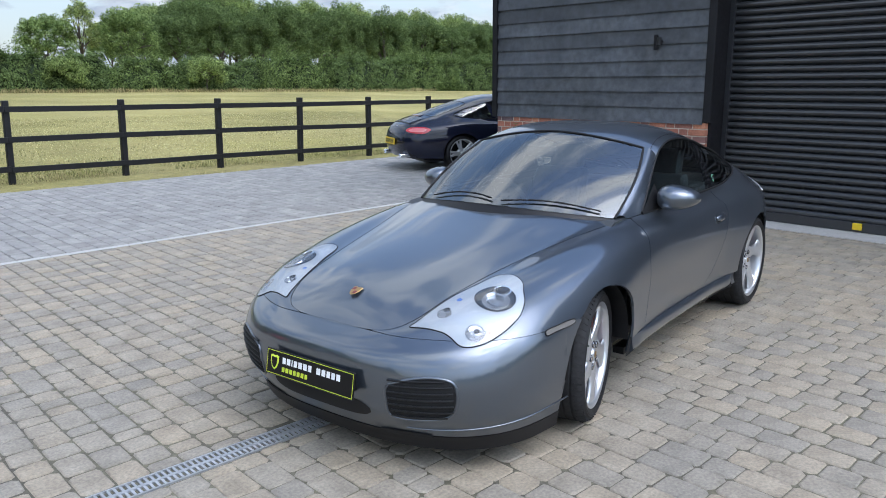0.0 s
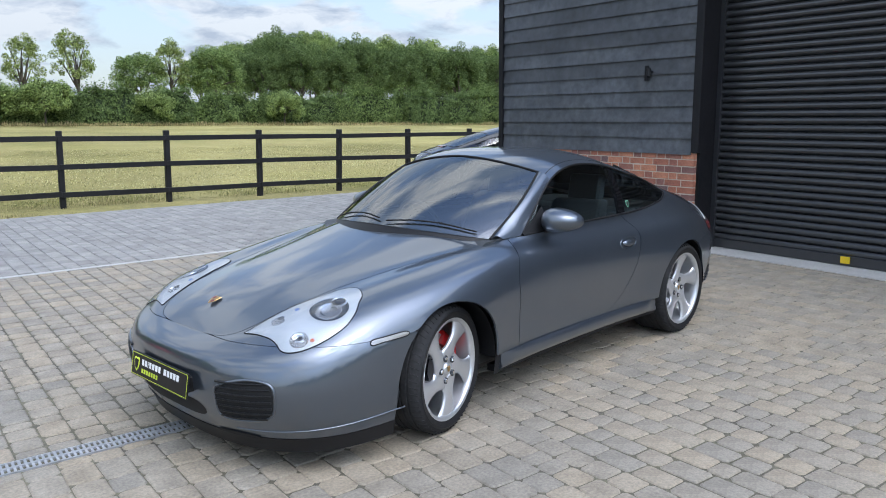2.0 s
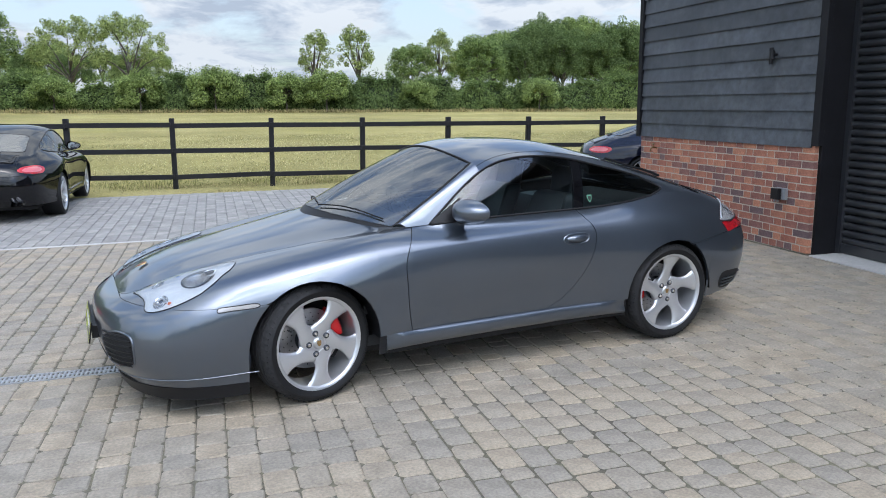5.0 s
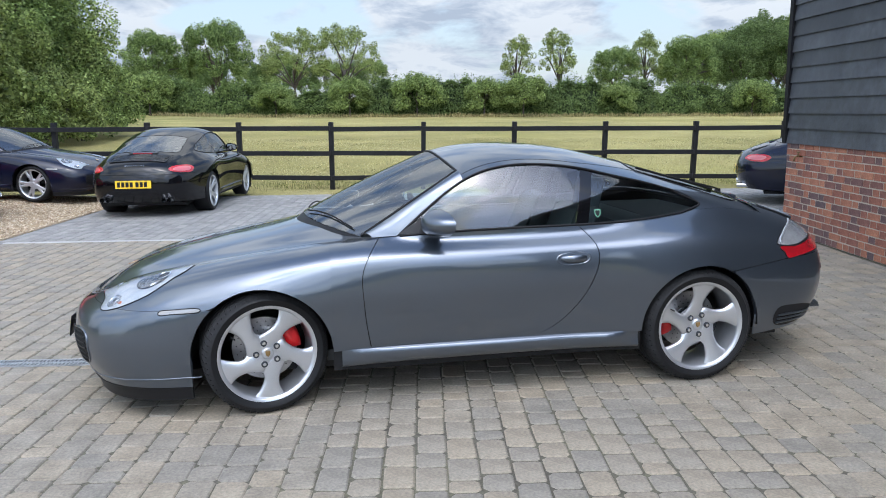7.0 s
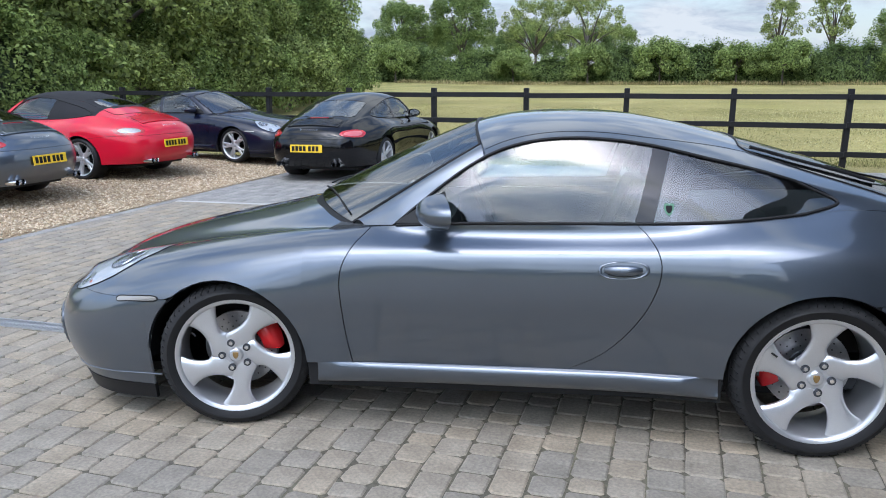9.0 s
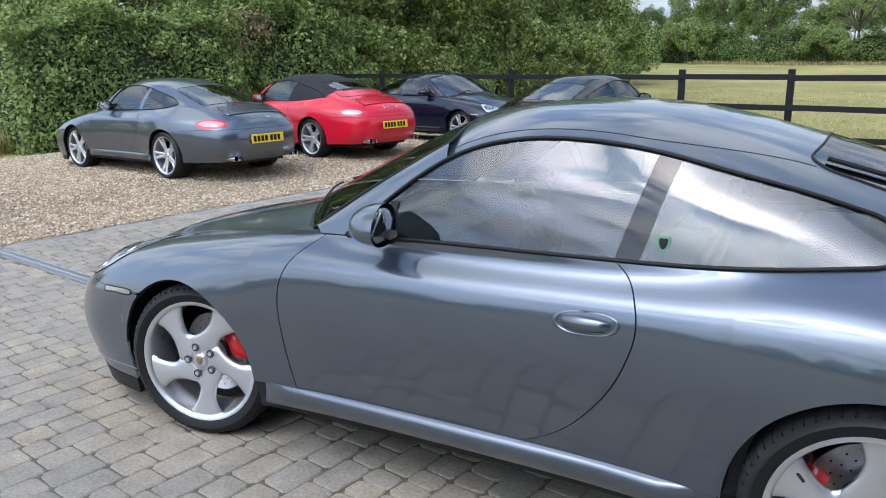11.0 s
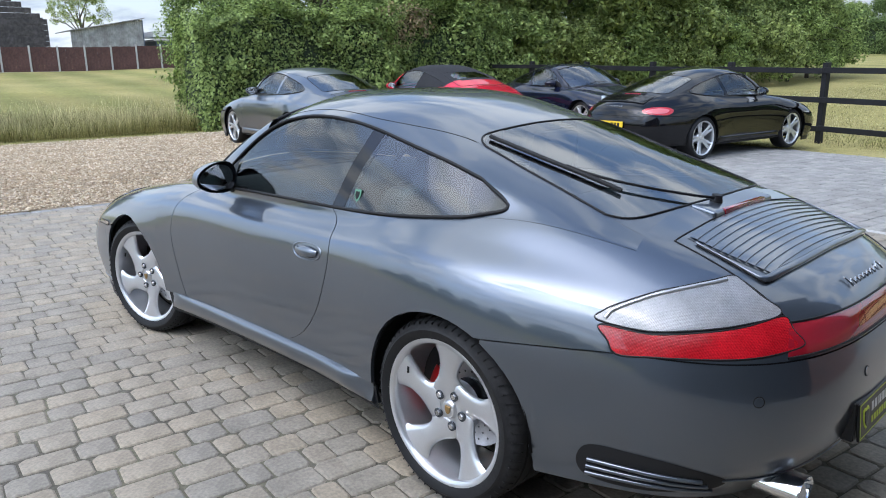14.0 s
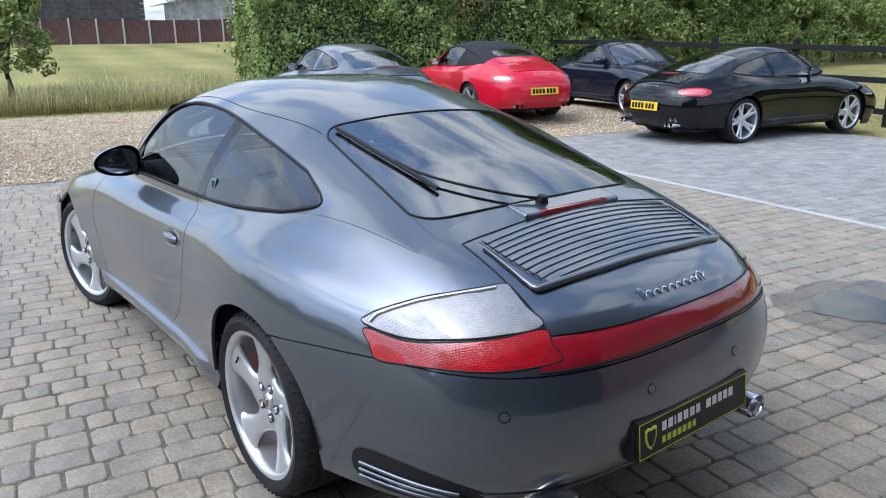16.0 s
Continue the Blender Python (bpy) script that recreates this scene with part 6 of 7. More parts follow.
def headlamp(car, side, full=True):
    h = new("headlight")
    h.parent = car
    decal(h, "housing", HEADLAMP, side, 0.0015, M_LAMP_BASE, "silver lamp housing", n=100)
    outline_strip(h, "lamp_seal", HEADLAMP, side, 0.001, 0.0026, M_RUBBER, 100)
    bowl = ((1.0, .0022), (.95, .0058), (.86, .0060), (.80, .0036), (.60, .0026), (.30, .0030), (.01, .0034))
    for a, w, r in ((.925, 4.98, .082), (.755, 5.52, .032), (.655, 3.98, .042)):
        if r > .05:
            # dark ring and grey disc: the shade of a deep bowl put into colour
            surface_disc(h, "shadow_ring", a, w, side, r * 1.07, ((1.0, .0024), (.9, .0026), (.5, .0018)), M_LAMP_DARK, "dark ring")
            surface_disc(h, "bowl_wall", a, w, side, r * 0.95, ((1.0, .0032), (.8, .0030), (.01, .0030)), M_LAMP_GREY, "shallow grey disc for the shade inside the bowl")
            surface_disc(h, "reflector", a - .016, w - .10, side, r * 0.74, bowl, M_LAMP_BOWL, "bright round reflector")
            continue
        surface_disc(h, "reflector", a, w, side, r, bowl, M_LAMP_BOWL, "bright round reflector")
    for a, w, r in ((.968, 5.02, .030), (.789, 5.56, .014), (.662, 3.98, .012)):
        surface_disc(h, "bulb", a, w, side, r * 1.25, ((1.0, .0035), (.98, .0075), (.84, .0080), (.80, .0060)), M_LAMP_BOWL, "bright ring")
        surface_disc(h, "projector_lens", a, w, side, r, ((1.0, .0062), (.8, .0072), (.5, .0088), (.2, .0096), (.01, .0098)), M_LAMP_DARK, "dark glass lens")
    if full:
        surface_disc(h, "blue_dot", .905, 5.66, side, .012, ((1.0, .003), (.8, .0055), (.01, .006)), M_LENS_BLUE, "small blue lens")
        surface_disc(h, "amber_dot", .709, 3.76, side, .010, ((1.0, .003), (.8, .0055), (.01, .006)), M_AMBER, "small orange reflector")
    ob = decal(h, "lens", HEADLAMP, side, 0.004, M_CLEAR, "clear lens", rim=0.004, dome=0.011, rings=12, n=100)
    ob.visible_shadow = False
    return h


def front_details(car, parts, dealer=True, full=True):
    bumper = parts["bumper"]
    for side in (1, -1):
        headlamp(car, side, full)
        # the bumper is uncut: the opening's shade is a near-black patch
        vent = decal(bumper, "air_intake", INTAKE, side, 0.0012, M_GAP, "black patch for the dark air intake opening")
        outline_strip(bumper, "intake_lip", INTAKE, side, 0.0005, 0.0065, bumper.data.materials[0])
        for k in range(7):
            w = 1.02 + 0.19 * k
            lo = .25 - (0.010 if 1 < k < 5 else 0)
            hi = (.505 if 0 < k < 6 else .48)
            body_strip(vent, "slat", lo, w, hi, w + 0.03, side, 0.005, 0.0042, M_BLACKPLASTIC)
        ind = [(.944, 2.80), (.946, 2.94), (.99, 2.925), (1.031, 2.87), (1.031, 2.74), (.99, 2.78)]
        decal(car, "side_indicator", ind, side, 0.0025, M_INDICATOR, "clear smoked side indicator", rim=0.003)
        outline_strip(car, "indicator_seal", ind, side, 0.0012, 0.003, M_RUBBER, 36)
        # crease above the chin
        body_strip(bumper, "bumper_crease", .30, .42, 1.03, .46, side, 0.001, 0.004, bumper.data.materials[0])
        # chin opening, its shade likewise put into a patch's colour
        slot = [(.20, -.10), (.20, .16), (.38, .18), (.40, -.08), (.30, -.14)]
        decal(car, "chin_slot", slot, side, 0.0045, M_GAP)
    # slot under the plate: a near-black patch for the shade inside it
    a = np.concatenate([np.linspace(.165, 0, 12), np.linspace(0, .165, 12)[1:]])
    bm = bmesh.new()
    rows = []
    for k, x in enumerate(a):
        sd = -1 if k < 12 else 1
        e = 1 - (abs(k - 11) / 11.5) ** 6
        col = []
        for w in np.linspace(0.98 - 0.36 * e, 0.98 + 0.36 * e, 5):
            p, _ = on_body(x, w, sd, 0.0015)
            col.append(bm.verts.new(p))
        rows.append(col)
    for A, B in zip(rows, rows[1:]):
        for j in range(4):
            bm.faces.new((A[j], A[j + 1], B[j + 1], B[j]))
    bmesh.ops.recalc_face_normals(bm, faces=bm.faces)
    finish("centre_slot", bm, M_GAP, bumper, "black patch for the dark slot under the plate")
    plate_bars(car, Matrix.Translation((-1.066, 0, .385)) @ pose(0, 0, 0, 0, 0, -90) @ pose(0, 0, 0, 80, 0, 0), 0.53, 0.115, dealer)
    part("plate_mount", bm_box(-1.064, -1.02, -.24, .24, .35, .42, .004), M_BLACKPLASTIC, car)
    m = disc_pose(.42, 8.0, 1, 0.0012)
    n = m.to_3x3() @ Vector((0, 0, 1))
    up = Vector((1, 0, 0)) - n * n.x
    rot = Matrix((up.normalized().cross(n), up.normalized(), n)).transposed().to_4x4()
    crest = part("crest", shield_bm(0.026, 0.033, 0.003), M_GOLD, parts["bonnet"], "gold shield shape with red marks")
    crest.matrix_basis = Matrix.Translation(m.translation) @ rot
    if full:
        for x, y in ((-0.011, 0.012), (0.011, -0.012)):
            part("enamel", bm_box(x - 0.008, x + 0.008, y - 0.009, y + 0.009, 0.0036, 0.0048), M_REDENAMEL, crest, "red enamel bars")


def drop_tree(car):
    """A tree of all the body's faces, to lay things on it."""
    vs, fs = [], []
    for ob in car.children:
        if ob.type == "MESH" and ob.name.split(".")[0] in ("rear_deck", "roof", "rear_quarter", "rear_bumper", "rear_window"):
            n = len(vs)
            vs += [tuple(v.co) for v in ob.data.vertices]
            fs += [tuple(n + i for i in f.vertices) for f in ob.data.polygons]
    return BVHTree.FromPolygons(vs, fs)


def dropped(tree, x, y, lift):
    hit, n, _, _ = tree.ray_cast(Vector((x, y, 2.0)), Vector((0, 0, -1)))
    return Vector((x, y, 0.9)) if hit is None else hit + n * lift * (1 if n.z > 0 else -1)


def from_behind(tree, y, z, lift=0.0):
    hit, n, _, _ = tree.ray_cast(Vector((4.2, y, z)), Vector((-1, 0, 0)))
    if hit is None:
        return Vector((3.4, y, z)), Vector((1, 0, 0))
    n = n if n.x > 0 else -n
    return hit + n * lift, n


CLEAR_LENS = [(2.070, 3.98), (2.075, 4.20), (2.105, 4.46), (2.165, 4.84), (2.24, 5.22), (2.33, 5.66), (2.395, 5.97), (2.43, 5.83), (2.50, 5.36), (2.572, 4.88), (2.45, 4.56), (2.30, 4.26), (2.18, 4.03)]
RED_LENS = [(2.076, 3.90), (2.18, 3.97), (2.30, 4.20), (2.45, 4.50), (2.578, 4.80), (2.62, 4.48), (2.662, 4.14), (2.58, 3.98), (2.482, 3.83), (2.314, 3.65), (2.20, 3.50), (2.118, 3.38), (2.094, 3.62)]
LAMP_997 = [(2.10, 4.0), (2.15, 4.45), (2.28, 4.75), (2.44, 4.85), (2.55, 4.70), (2.60, 4.35), (2.50, 4.0), (2.34, 3.75), (2.18, 3.62)]


def rear_details(car, parts, paint, kind="strip", dealer=True, full=True, wiper=True):
    tree = drop_tree(car)
    bumper = parts["rear_bumper"]
    for side in (1, -1):
        lamp = new("tail_light")
        lamp.parent = car
        if kind == "strip":
            decal(lamp, "clear_lens", CLEAR_LENS, side, 0.003, M_TAIL_CLEAR, "clear ribbed upper lens", rim=0.005, n=78)
            decal(lamp, "red_lens", RED_LENS, side, 0.003, M_TAIL_RED, "red lower lens", rim=0.005, n=78)
            outline_strip(lamp, "lamp_seal", CLEAR_LENS, side, 0.0005, 0.0035, M_RUBBER, 80)
            outline_strip(lamp, "lamp_seal", RED_LENS, side, 0.0005, 0.0035, M_RUBBER, 80)
            pts = [(2.082, 4.06), (2.09, 4.24), (2.115, 4.44), (2.17, 4.79), (2.24, 5.13), (2.33, 5.55), (2.375, 5.76)]
            outline_strip(lamp, "bright_edge", pts, side, 0.004, 0.006, M_RIM, closed=False, label="silver inner edge")
        else:
            decal(lamp, "red_lens", LAMP_997, side, 0.004, M_TAIL_RED, "red lens", rim=0.006, n=54)
            decal(lamp, "pale_lens", [(a * 0.74 + 0.606, 4.23 + (w - 4.2) * 0.62) for a, w in LAMP_997], side, 0.0065, M_TAIL_CLEAR if kind == "pale" else M_TAIL_PINK, "pale lens band", rim=0.002, n=44)
    if kind == "strip":
        bm = bmesh.new()
        rows = []
        aa = np.concatenate([np.linspace(2.60, 3, 22), np.linspace(3, 2.60, 22)[1:]])
        for k, a in enumerate(aa):
            sd = -1 if k < 22 else 1
            w0, w1 = float(w_at_z(a, .664)), float(w_at_z(a, .742))
            rows.append([bm.verts.new(on_body(a, w0 + (w1 - w0) * t, sd, 0.003 - 0.004 * (t in (0, 1)))[0]) for t in np.linspace(0, 1, 7)])
        for A, B in zip(rows, rows[1:]):
            for j in range(6):
                bm.faces.new((A[j], A[j + 1], B[j + 1], B[j]))
        bmesh.ops.recalc_face_normals(bm, faces=bm.faces)
        st = finish("reflector_strip", bm, M_TAIL_DEEP, car, "deep red reflector strip across the tail")
        for row, nm in ((0, "lo"), (6, "hi")):
            zz = .664 if nm == "lo" else .742
            p = [tuple(on_body(a, float(w_at_z(a, zz)), -1 if k < 22 else 1, 0.001)[0]) for k, a in enumerate(aa)]
            strip(st, "strip_seal", p, 0.003, M_RUBBER)
    # engine lid: seam, louvres, lip, high brake light
    lid = new("engine_lid")
    lid.parent = parts["deck"]
    path = [(3.255, -.462), (3.12, -.462), (2.925, -.462), (2.925, -.23), (2.925, 0), (2.925, .23), (2.925, .462), (3.12, .462), (3.255, .462)]
    fine = []
    for (x0, y0), (x1, y1) in zip(path, path[1:]):
        for t in np.linspace(0, 1, 12)[:-1]:
            fine.append(tuple(dropped(tree, x0 + (x1 - x0) * t, y0 + (y1 - y0) * t, 0.0003)))
    strip(lid, "lid_seam", fine, 0.0028, M_GAP)
    n = 10 if full else 9
    for k in range(n):
        x = 2.955 + 0.0195 * 12 / n * k
        half = .405 - 0.045 * (k / n) ** 2
        bm = bmesh.new()
        rows = []
        wide = 0.0195 * 12 / n
        for t in np.linspace(-1, 1, 33):
            x1, y1 = x + 0.010 * abs(t) ** 4, half * t
            rows.append([bm.verts.new(dropped(tree, x1 + wide * dx, y1, up)) for dx, up in ((-0.96, 0.0028), (-0.84, 0.0036), (-0.40, 0.0052), (0.0, 0.0062), (0.03, 0.003))])
        for A, B in zip(rows, rows[1:]):
            for j in range(4):
                bm.faces.new((A[j], A[j + 1], B[j + 1], B[j]))
        bmesh.ops.recalc_face_normals(bm, faces=bm.faces)
        finish("louvre", bm, paint, lid, angle=50)
    bm = bmesh.new()
    rows = []
    for x in np.linspace(2.94, 3.185, 9):
        half = .415 - 0.045 * ((x - 2.94) / .245) ** 2
        rows.append([bm.verts.new(dropped(tree, x, half * t, 0.002)) for t in np.linspace(-1, 1, 17)])
    for A, B in zip(rows, rows[1:]):
        for j in range(16):
            bm.faces.new((A[j], A[j + 1], B[j + 1], B[j]))
    bmesh.ops.recalc_face_normals(bm, faces=bm.faces)
    finish("louvre_bed", bm, paint, lid, "painted lid under the louvres")
    lip, low = [], []
    for t in np.linspace(-1, 1, 49):
        back = 0.19 * max(0.0, (abs(t) - 0.80) / 0.20) ** 3
        y = .425 * math.sin(1.5708 * min(1.0, abs(t) * 1.0)) ** 0.9 * (1 if t > 0 else -1) if abs(t) < 1 else .425 * t
        x = 3.198 - 0.035 * abs(t) ** 2 - back
        q = dropped(tree, x, y, 0.0)
        lip.append((x, y, max(q.z + 0.006, .838 - 0.012 * t * t + 0.30 * back)))
        low.append((x + 0.006, y * 1.01, max(q.z, .838 - 0.012 * t * t + 0.30 * back - 0.012)))
    finish("spoiler_lip", bm_tube(lip, [float(0.014 - 0.011 * smoothstep(0.80, 1.0, abs(t))) for t in np.linspace(-1, 1, 49)], 8, flat=0.8), paint, lid, angle=70)
    strip(lid, "lip_seam", low, 0.0045, M_GAP)
    base = dropped(tree, 2.893, 0, 0)
    bm = bm_box(-0.052, 0.036, -.215, .215, -0.02, 0.011, 0.014, segments=5)
    for v in bm.verts:
        v.co.z -= 0.20 * v.co.x
    ob = finish("brake_light_pod", bm, paint, lid, angle=50)
    ob.location = base - Vector((0, 0, 0.005))
    bm = bm_box(0.006, 0.0385, -.150, .150, -0.012, 0.0065, 0.004, segments=2)
    ob = finish("high_brake_light", bm, M_TAIL_DEEP, lid, "dark red high brake light")
    ob.location = base - Vector((0, 0, 0.005))
    # script badge on the tail
    p, nrm = from_behind(tree, 0, .785, 0.001)
    up = Vector((0, 0, 1)) - nrm * nrm.z
    up.normalize()
    rot = Matrix((up.cross(nrm), up, nrm)).transposed().to_4x4()
    script_badge(parts["deck"], Matrix.Translation(p) @ rot, 0.30, M_CHROME)
    if wiper:
        bl = [tuple(dropped(tree, 2.15 + 0.52 * t, -.395 + .045 * t, 0.012)) for t in np.linspace(0, 1, 14)]
        w = strip(car, "rear_wiper", bl, 0.008, M_RUBBER, "black rear wiper")
        arm = [tuple(dropped(tree, 2.865 - 0.40 * t - 0.0 * t, -.10 - .265 * math.sin(t * 1.5708) ** 0.8, 0.018)) for t in np.linspace(0, 1, 12)]
        strip(w, "wiper_arm", arm, 0.0048, M_RUBBER)
        c = dropped(tree, 2.868, -.09, 0.0)
        part("wiper_boss", bm_cyl(0.022, 0.016, c, c + Vector((0.004, 0, 0.026)), 14), M_RUBBER, w)
    # plate, sensors, pipes, side louvres
    c, nrm = from_behind(tree, 0, .425 if kind == "strip" else .52, 0.002)
    if dealer:
        back = part("plate_recess", bm_box(-.03, .006, -.268, .268, -.060, .060, .004), M_BLACKPLASTIC, bumper)
        back.location = c
    plate_bars(car, Matrix.Translation(c + Vector((0.009, 0, 0.0))) @ pose(0, 0, 0, 0, 0, 90) @ pose(0, 0, 0, 85, 0, 0), 0.53, 0.115, dealer)
    for y in (-.61, -.20, .20, .61):
        p, nn = from_behind(tree, y, .562, 0.0)
        ob = part("parking_sensor", bm_cyl(.0135, .012, (0, 0, -.002), (0, 0, .0025), 18), paint, bumper, "small round parking sensor")
        ob.matrix_basis = Matrix.Translation(p) @ nn.to_track_quat("Z", "Y").to_matrix().to_4x4()
        if full:
            ring = strip(ob, "sensor_ring", [(.0145 * math.cos(t), .0145 * math.sin(t), 0.0005) for t in np.linspace(0, 6.283, 20)], .0013, M_GAP)
    for side in (1, -1):
        for k in ((0,) if kind == "strip" else (-0.5, 0.5)):
            ex = new("exhaust_tip")
            ex.parent = car
            ex.location = (3.30 if kind == "strip" else 3.33, side * (.455 + k * 0.085), .275 if kind == "strip" else .285)
            hw, hh = (.058, .038) if kind == "strip" else (.036, .036)
            bm = bmesh.new()
            rows = []
            for x, f in ((-.16, .95), (.045, 1.0), (.052, .97), (.045, .90), (-.10, .86)):
                rows.append([bm.verts.new((x, hw * f * math.cos(6.283185 * j / 28), hh * f * math.sin(6.283185 * j / 28))) for j in range(28)])
            for A, B in zip(rows, rows[1:]):
                for j in range(28):
                    bm.faces.new((A[j], B[j], B[(j + 1) % 28], A[(j + 1) % 28]))
            bmesh.ops.recalc_face_normals(bm, faces=bm.faces)
            finish("pipe", bm, M_CHROME, ex, "chrome tailpipe", 40)
            bm = bmesh.new()
            bm.faces.new([bm.verts.new((-.06, hw * .86 * math.cos(6.283185 * j / 28), hh * .86 * math.sin(6.283185 * j / 28))) for j in range(28)])
            part("pipe_mouth", bm, M_GAP, ex)
        if kind == "strip":
            # vent: the recess's shade put into a near-black patch under the blades
            vent = [(2.075, .30), (2.065, 1.16), (2.18, 1.22), (2.33, 1.08), (2.47, .76), (2.44, .36), (2.25, .14)]
            v = decal(bumper, "side_vent", vent, side, 0.0012, M_GAP, "black patch for the dark vent behind the wheel")
            for k in range(3):
                body_strip(v, "vent_blade", 2.075, .40 + .21 * k, 2.455 - .03 * k, .36 + .17 * k, side, 0.006, 0.0062, paint)
            if full:
                body_strip(bumper, "bumper_crease", 2.46, .72, 2.97, .72, side, 0.001, 0.004, paint)


M_TAIL_PINK = plain("pale_red_lens", (0.58, 0.13, 0.14), 0.15, coat=1.0)

CAR_POSE = Matrix.Translation((2.8090, 2.9440, 0)) @ pose(0, 0, 0, 0, 0, 9.5)
CAR, PARTS = build_car(CAR_POSE, "sports_coupe", "metallic grey sports coupe parked on brown block paving", M_SEAL, steer=13)
front_details(CAR, PARTS)
rear_details(CAR, PARTS, M_SEAL)
for _s in (-1, 1):
    _b = quarter_glass(np.array(0.07), np.array(0.19))
    _o = part("window_sticker", shield_bm(0.019, 0.025, 0.001), M_STICKER, CAR, "small green shield sticker on the glass")
    _i = part("sticker_middle", shield_bm(0.0125, 0.0165, 0.001), M_GAP, _o)
    _i.location = (0, 0, 0.0012)
    _o.matrix_basis = Matrix.Translation((_b[0], _s * (_b[1] + 0.003), _b[2])) @ pose(0, 0, 0, 90 - 16, 0, 0 if _s < 0 else 180)


# ---- the other cars ----
def recoloured(proto, m, name, label, paint, old, swaps=()):
    """A copy of a car in another colour: its painted meshes are copied, the rest is shared."""
    swap = {old: paint, **dict(swaps)}
    ob = copy_thing(proto, m)
    ob.name = name
    tagged(ob, label)
    for o in ob.children_recursive:
        if o.type == "MESH" and o.data.materials and o.data.materials[0] in swap:
            o.data = o.data.copy()
            o.data.materials[0] = swap[o.data.materials[0]]
    return ob


def parked(x, y, turn, s=0.0):
    """A pose by the place of the car's middle of the rear axle and the way that its tail looks, in degrees from +x."""
    h = radians(turn)
    x0, y0 = x - 2.35 * math.cos(h), y - 2.35 * math.sin(h)
    return pose(x0, y0, ground_z(x, y) - 0.004, 0, 0, turn)


BLACK, _P = build_car(parked(-0.55, 10.72, -90.5), "black_coupe", "gloss black coupe with silver wheels parked beside the fence", M_BLACKPAINT, style="double", detail=False, group="parked cars")
front_details(BLACK, _P, dealer=False, full=False)
rear_details(BLACK, _P, M_BLACKPAINT, kind="lamp", dealer=False, full=False, wiper=False)
recoloured(BLACK, parked(-5.27, 12.66, 173), "navy_coupe", "dark navy blue coupe parked on gravel", M_NAVY, M_BLACKPAINT)
recoloured(BLACK, parked(-3.68, 6.88, 1.6), "grey_coupe", "metallic grey older coupe parked on gravel by the hedge", M_SEAL, M_BLACKPAINT)
recoloured(BLACK, parked(9.85, 10.46, 158), "navy_coupe", "dark navy coupe parked behind the barn", M_NAVY, M_BLACKPAINT)
RED = recoloured(BLACK, parked(-3.76, 9.56, -3.5), "red_cabriolet", "bright red cabriolet with a black fabric top on gravel", M_RED, M_BLACKPAINT, ((M_TAIL_PINK, M_TAIL_CLEAR),))
for _o in RED.children:
    _kind = _o.name.split(".")[0]
    if _kind in ("roof", "window_pillar", "quarter_window", "rear_window"):
        _o.data = _o.data.copy()
        _own = _o.data.materials[0]
        _o.data.materials[0] = M_FABRIC
        _o.data.materials.append(M_RED)
        _o.data.materials.append(_own)
        for _f in _o.data.polygons:
            _c = _f.center
            if _c.x > 2.50 + 0.10 * (1 - min(1.0, abs(_c.y) / 0.5) ** 2) or (_kind == "roof" and _c.x < 1.04 and abs(_c.y) > 0.54):
                _f.material_index = 1
            elif _kind == "rear_window" and ((_c.x - 2.36) / 0.17) ** 4 + (_c.y / 0.36) ** 4 < 1:
                _f.material_index = 2
        tagged(_o, "black fabric folding top with a small rear window" if _kind == "rear_window" else "black fabric folding top")

# ---- trees, hedges, grass ----


def quads_object(name, verts, n, mat, parent=None, kind="", label="", category=""):
    """Many loose quads in one mesh: verts is (n * 4, 3)."""
    me = bpy.data.meshes.new(name)
    me.vertices.add(n * 4)
    me.vertices.foreach_set("co", np.asarray(verts, np.float32).ravel())
    me.loops.add(n * 4)
    me.loops.foreach_set("vertex_index", np.arange(n * 4, dtype=np.int32))
    me.polygons.add(n)
    me.polygons.foreach_set("loop_start", np.arange(0, n * 4, 4, dtype=np.int32))
    me.update(calc_edges=True)
    me.materials.append(mat)
    ob = new(name, me)
    ob.parent = parent
    return tagged(ob, label, category, kind=kind)


def leaf_quads(centres, size, rng, out):
    """A diamond leaf or spray at each centre, turned about the way that its shoot looks."""
    n = len(centres)
    up = rng.normal(size=(n, 3)) * 0.62 + out + np.array([0, 0, 0.55])
    d = np.cross(up, rng.normal(size=(n, 3)))
    d /= np.maximum(np.linalg.norm(d, axis=1, keepdims=True), 1e-6)
    e = np.cross(d, up)
    e /= np.maximum(np.linalg.norm(e, axis=1, keepdims=True), 1e-6)
    s = (np.asarray(size) * rng.uniform(0.6, 1.3, n))[:, None]
    a, b = d * s, e * s * 0.55
    v = np.stack([centres - a, centres + b - a * 0.1, centres + a, centres - b - a * 0.1], 1)
    return v.reshape(-1, 3)


def crown_points(rng, n, radii, clumps, tight, base=0.0):
    """Leaf centres gathered in clumps over an uneven crown."""
    c = rng.normal(size=(clumps, 3))
    c /= np.linalg.norm(c, axis=1, keepdims=True)
    c[:, 2] = np.where(c[:, 2] < -0.5, -c[:, 2], c[:, 2])
    c *= rng.uniform(0.45, 1.0, (clumps, 1)) ** 0.6
    c = c * np.array(radii)
    pick = rng.integers(0, clumps, n)
    q = rng.normal(size=(n, 3))
    q /= np.linalg.norm(q, axis=1, keepdims=True)
    deep = rng.uniform(0.45, 1.0, (n, 1)) ** 0.5
    return c[pick] + q * deep * tight * rng.uniform(0.7, 1.3, (clumps, 1))[pick], c, q


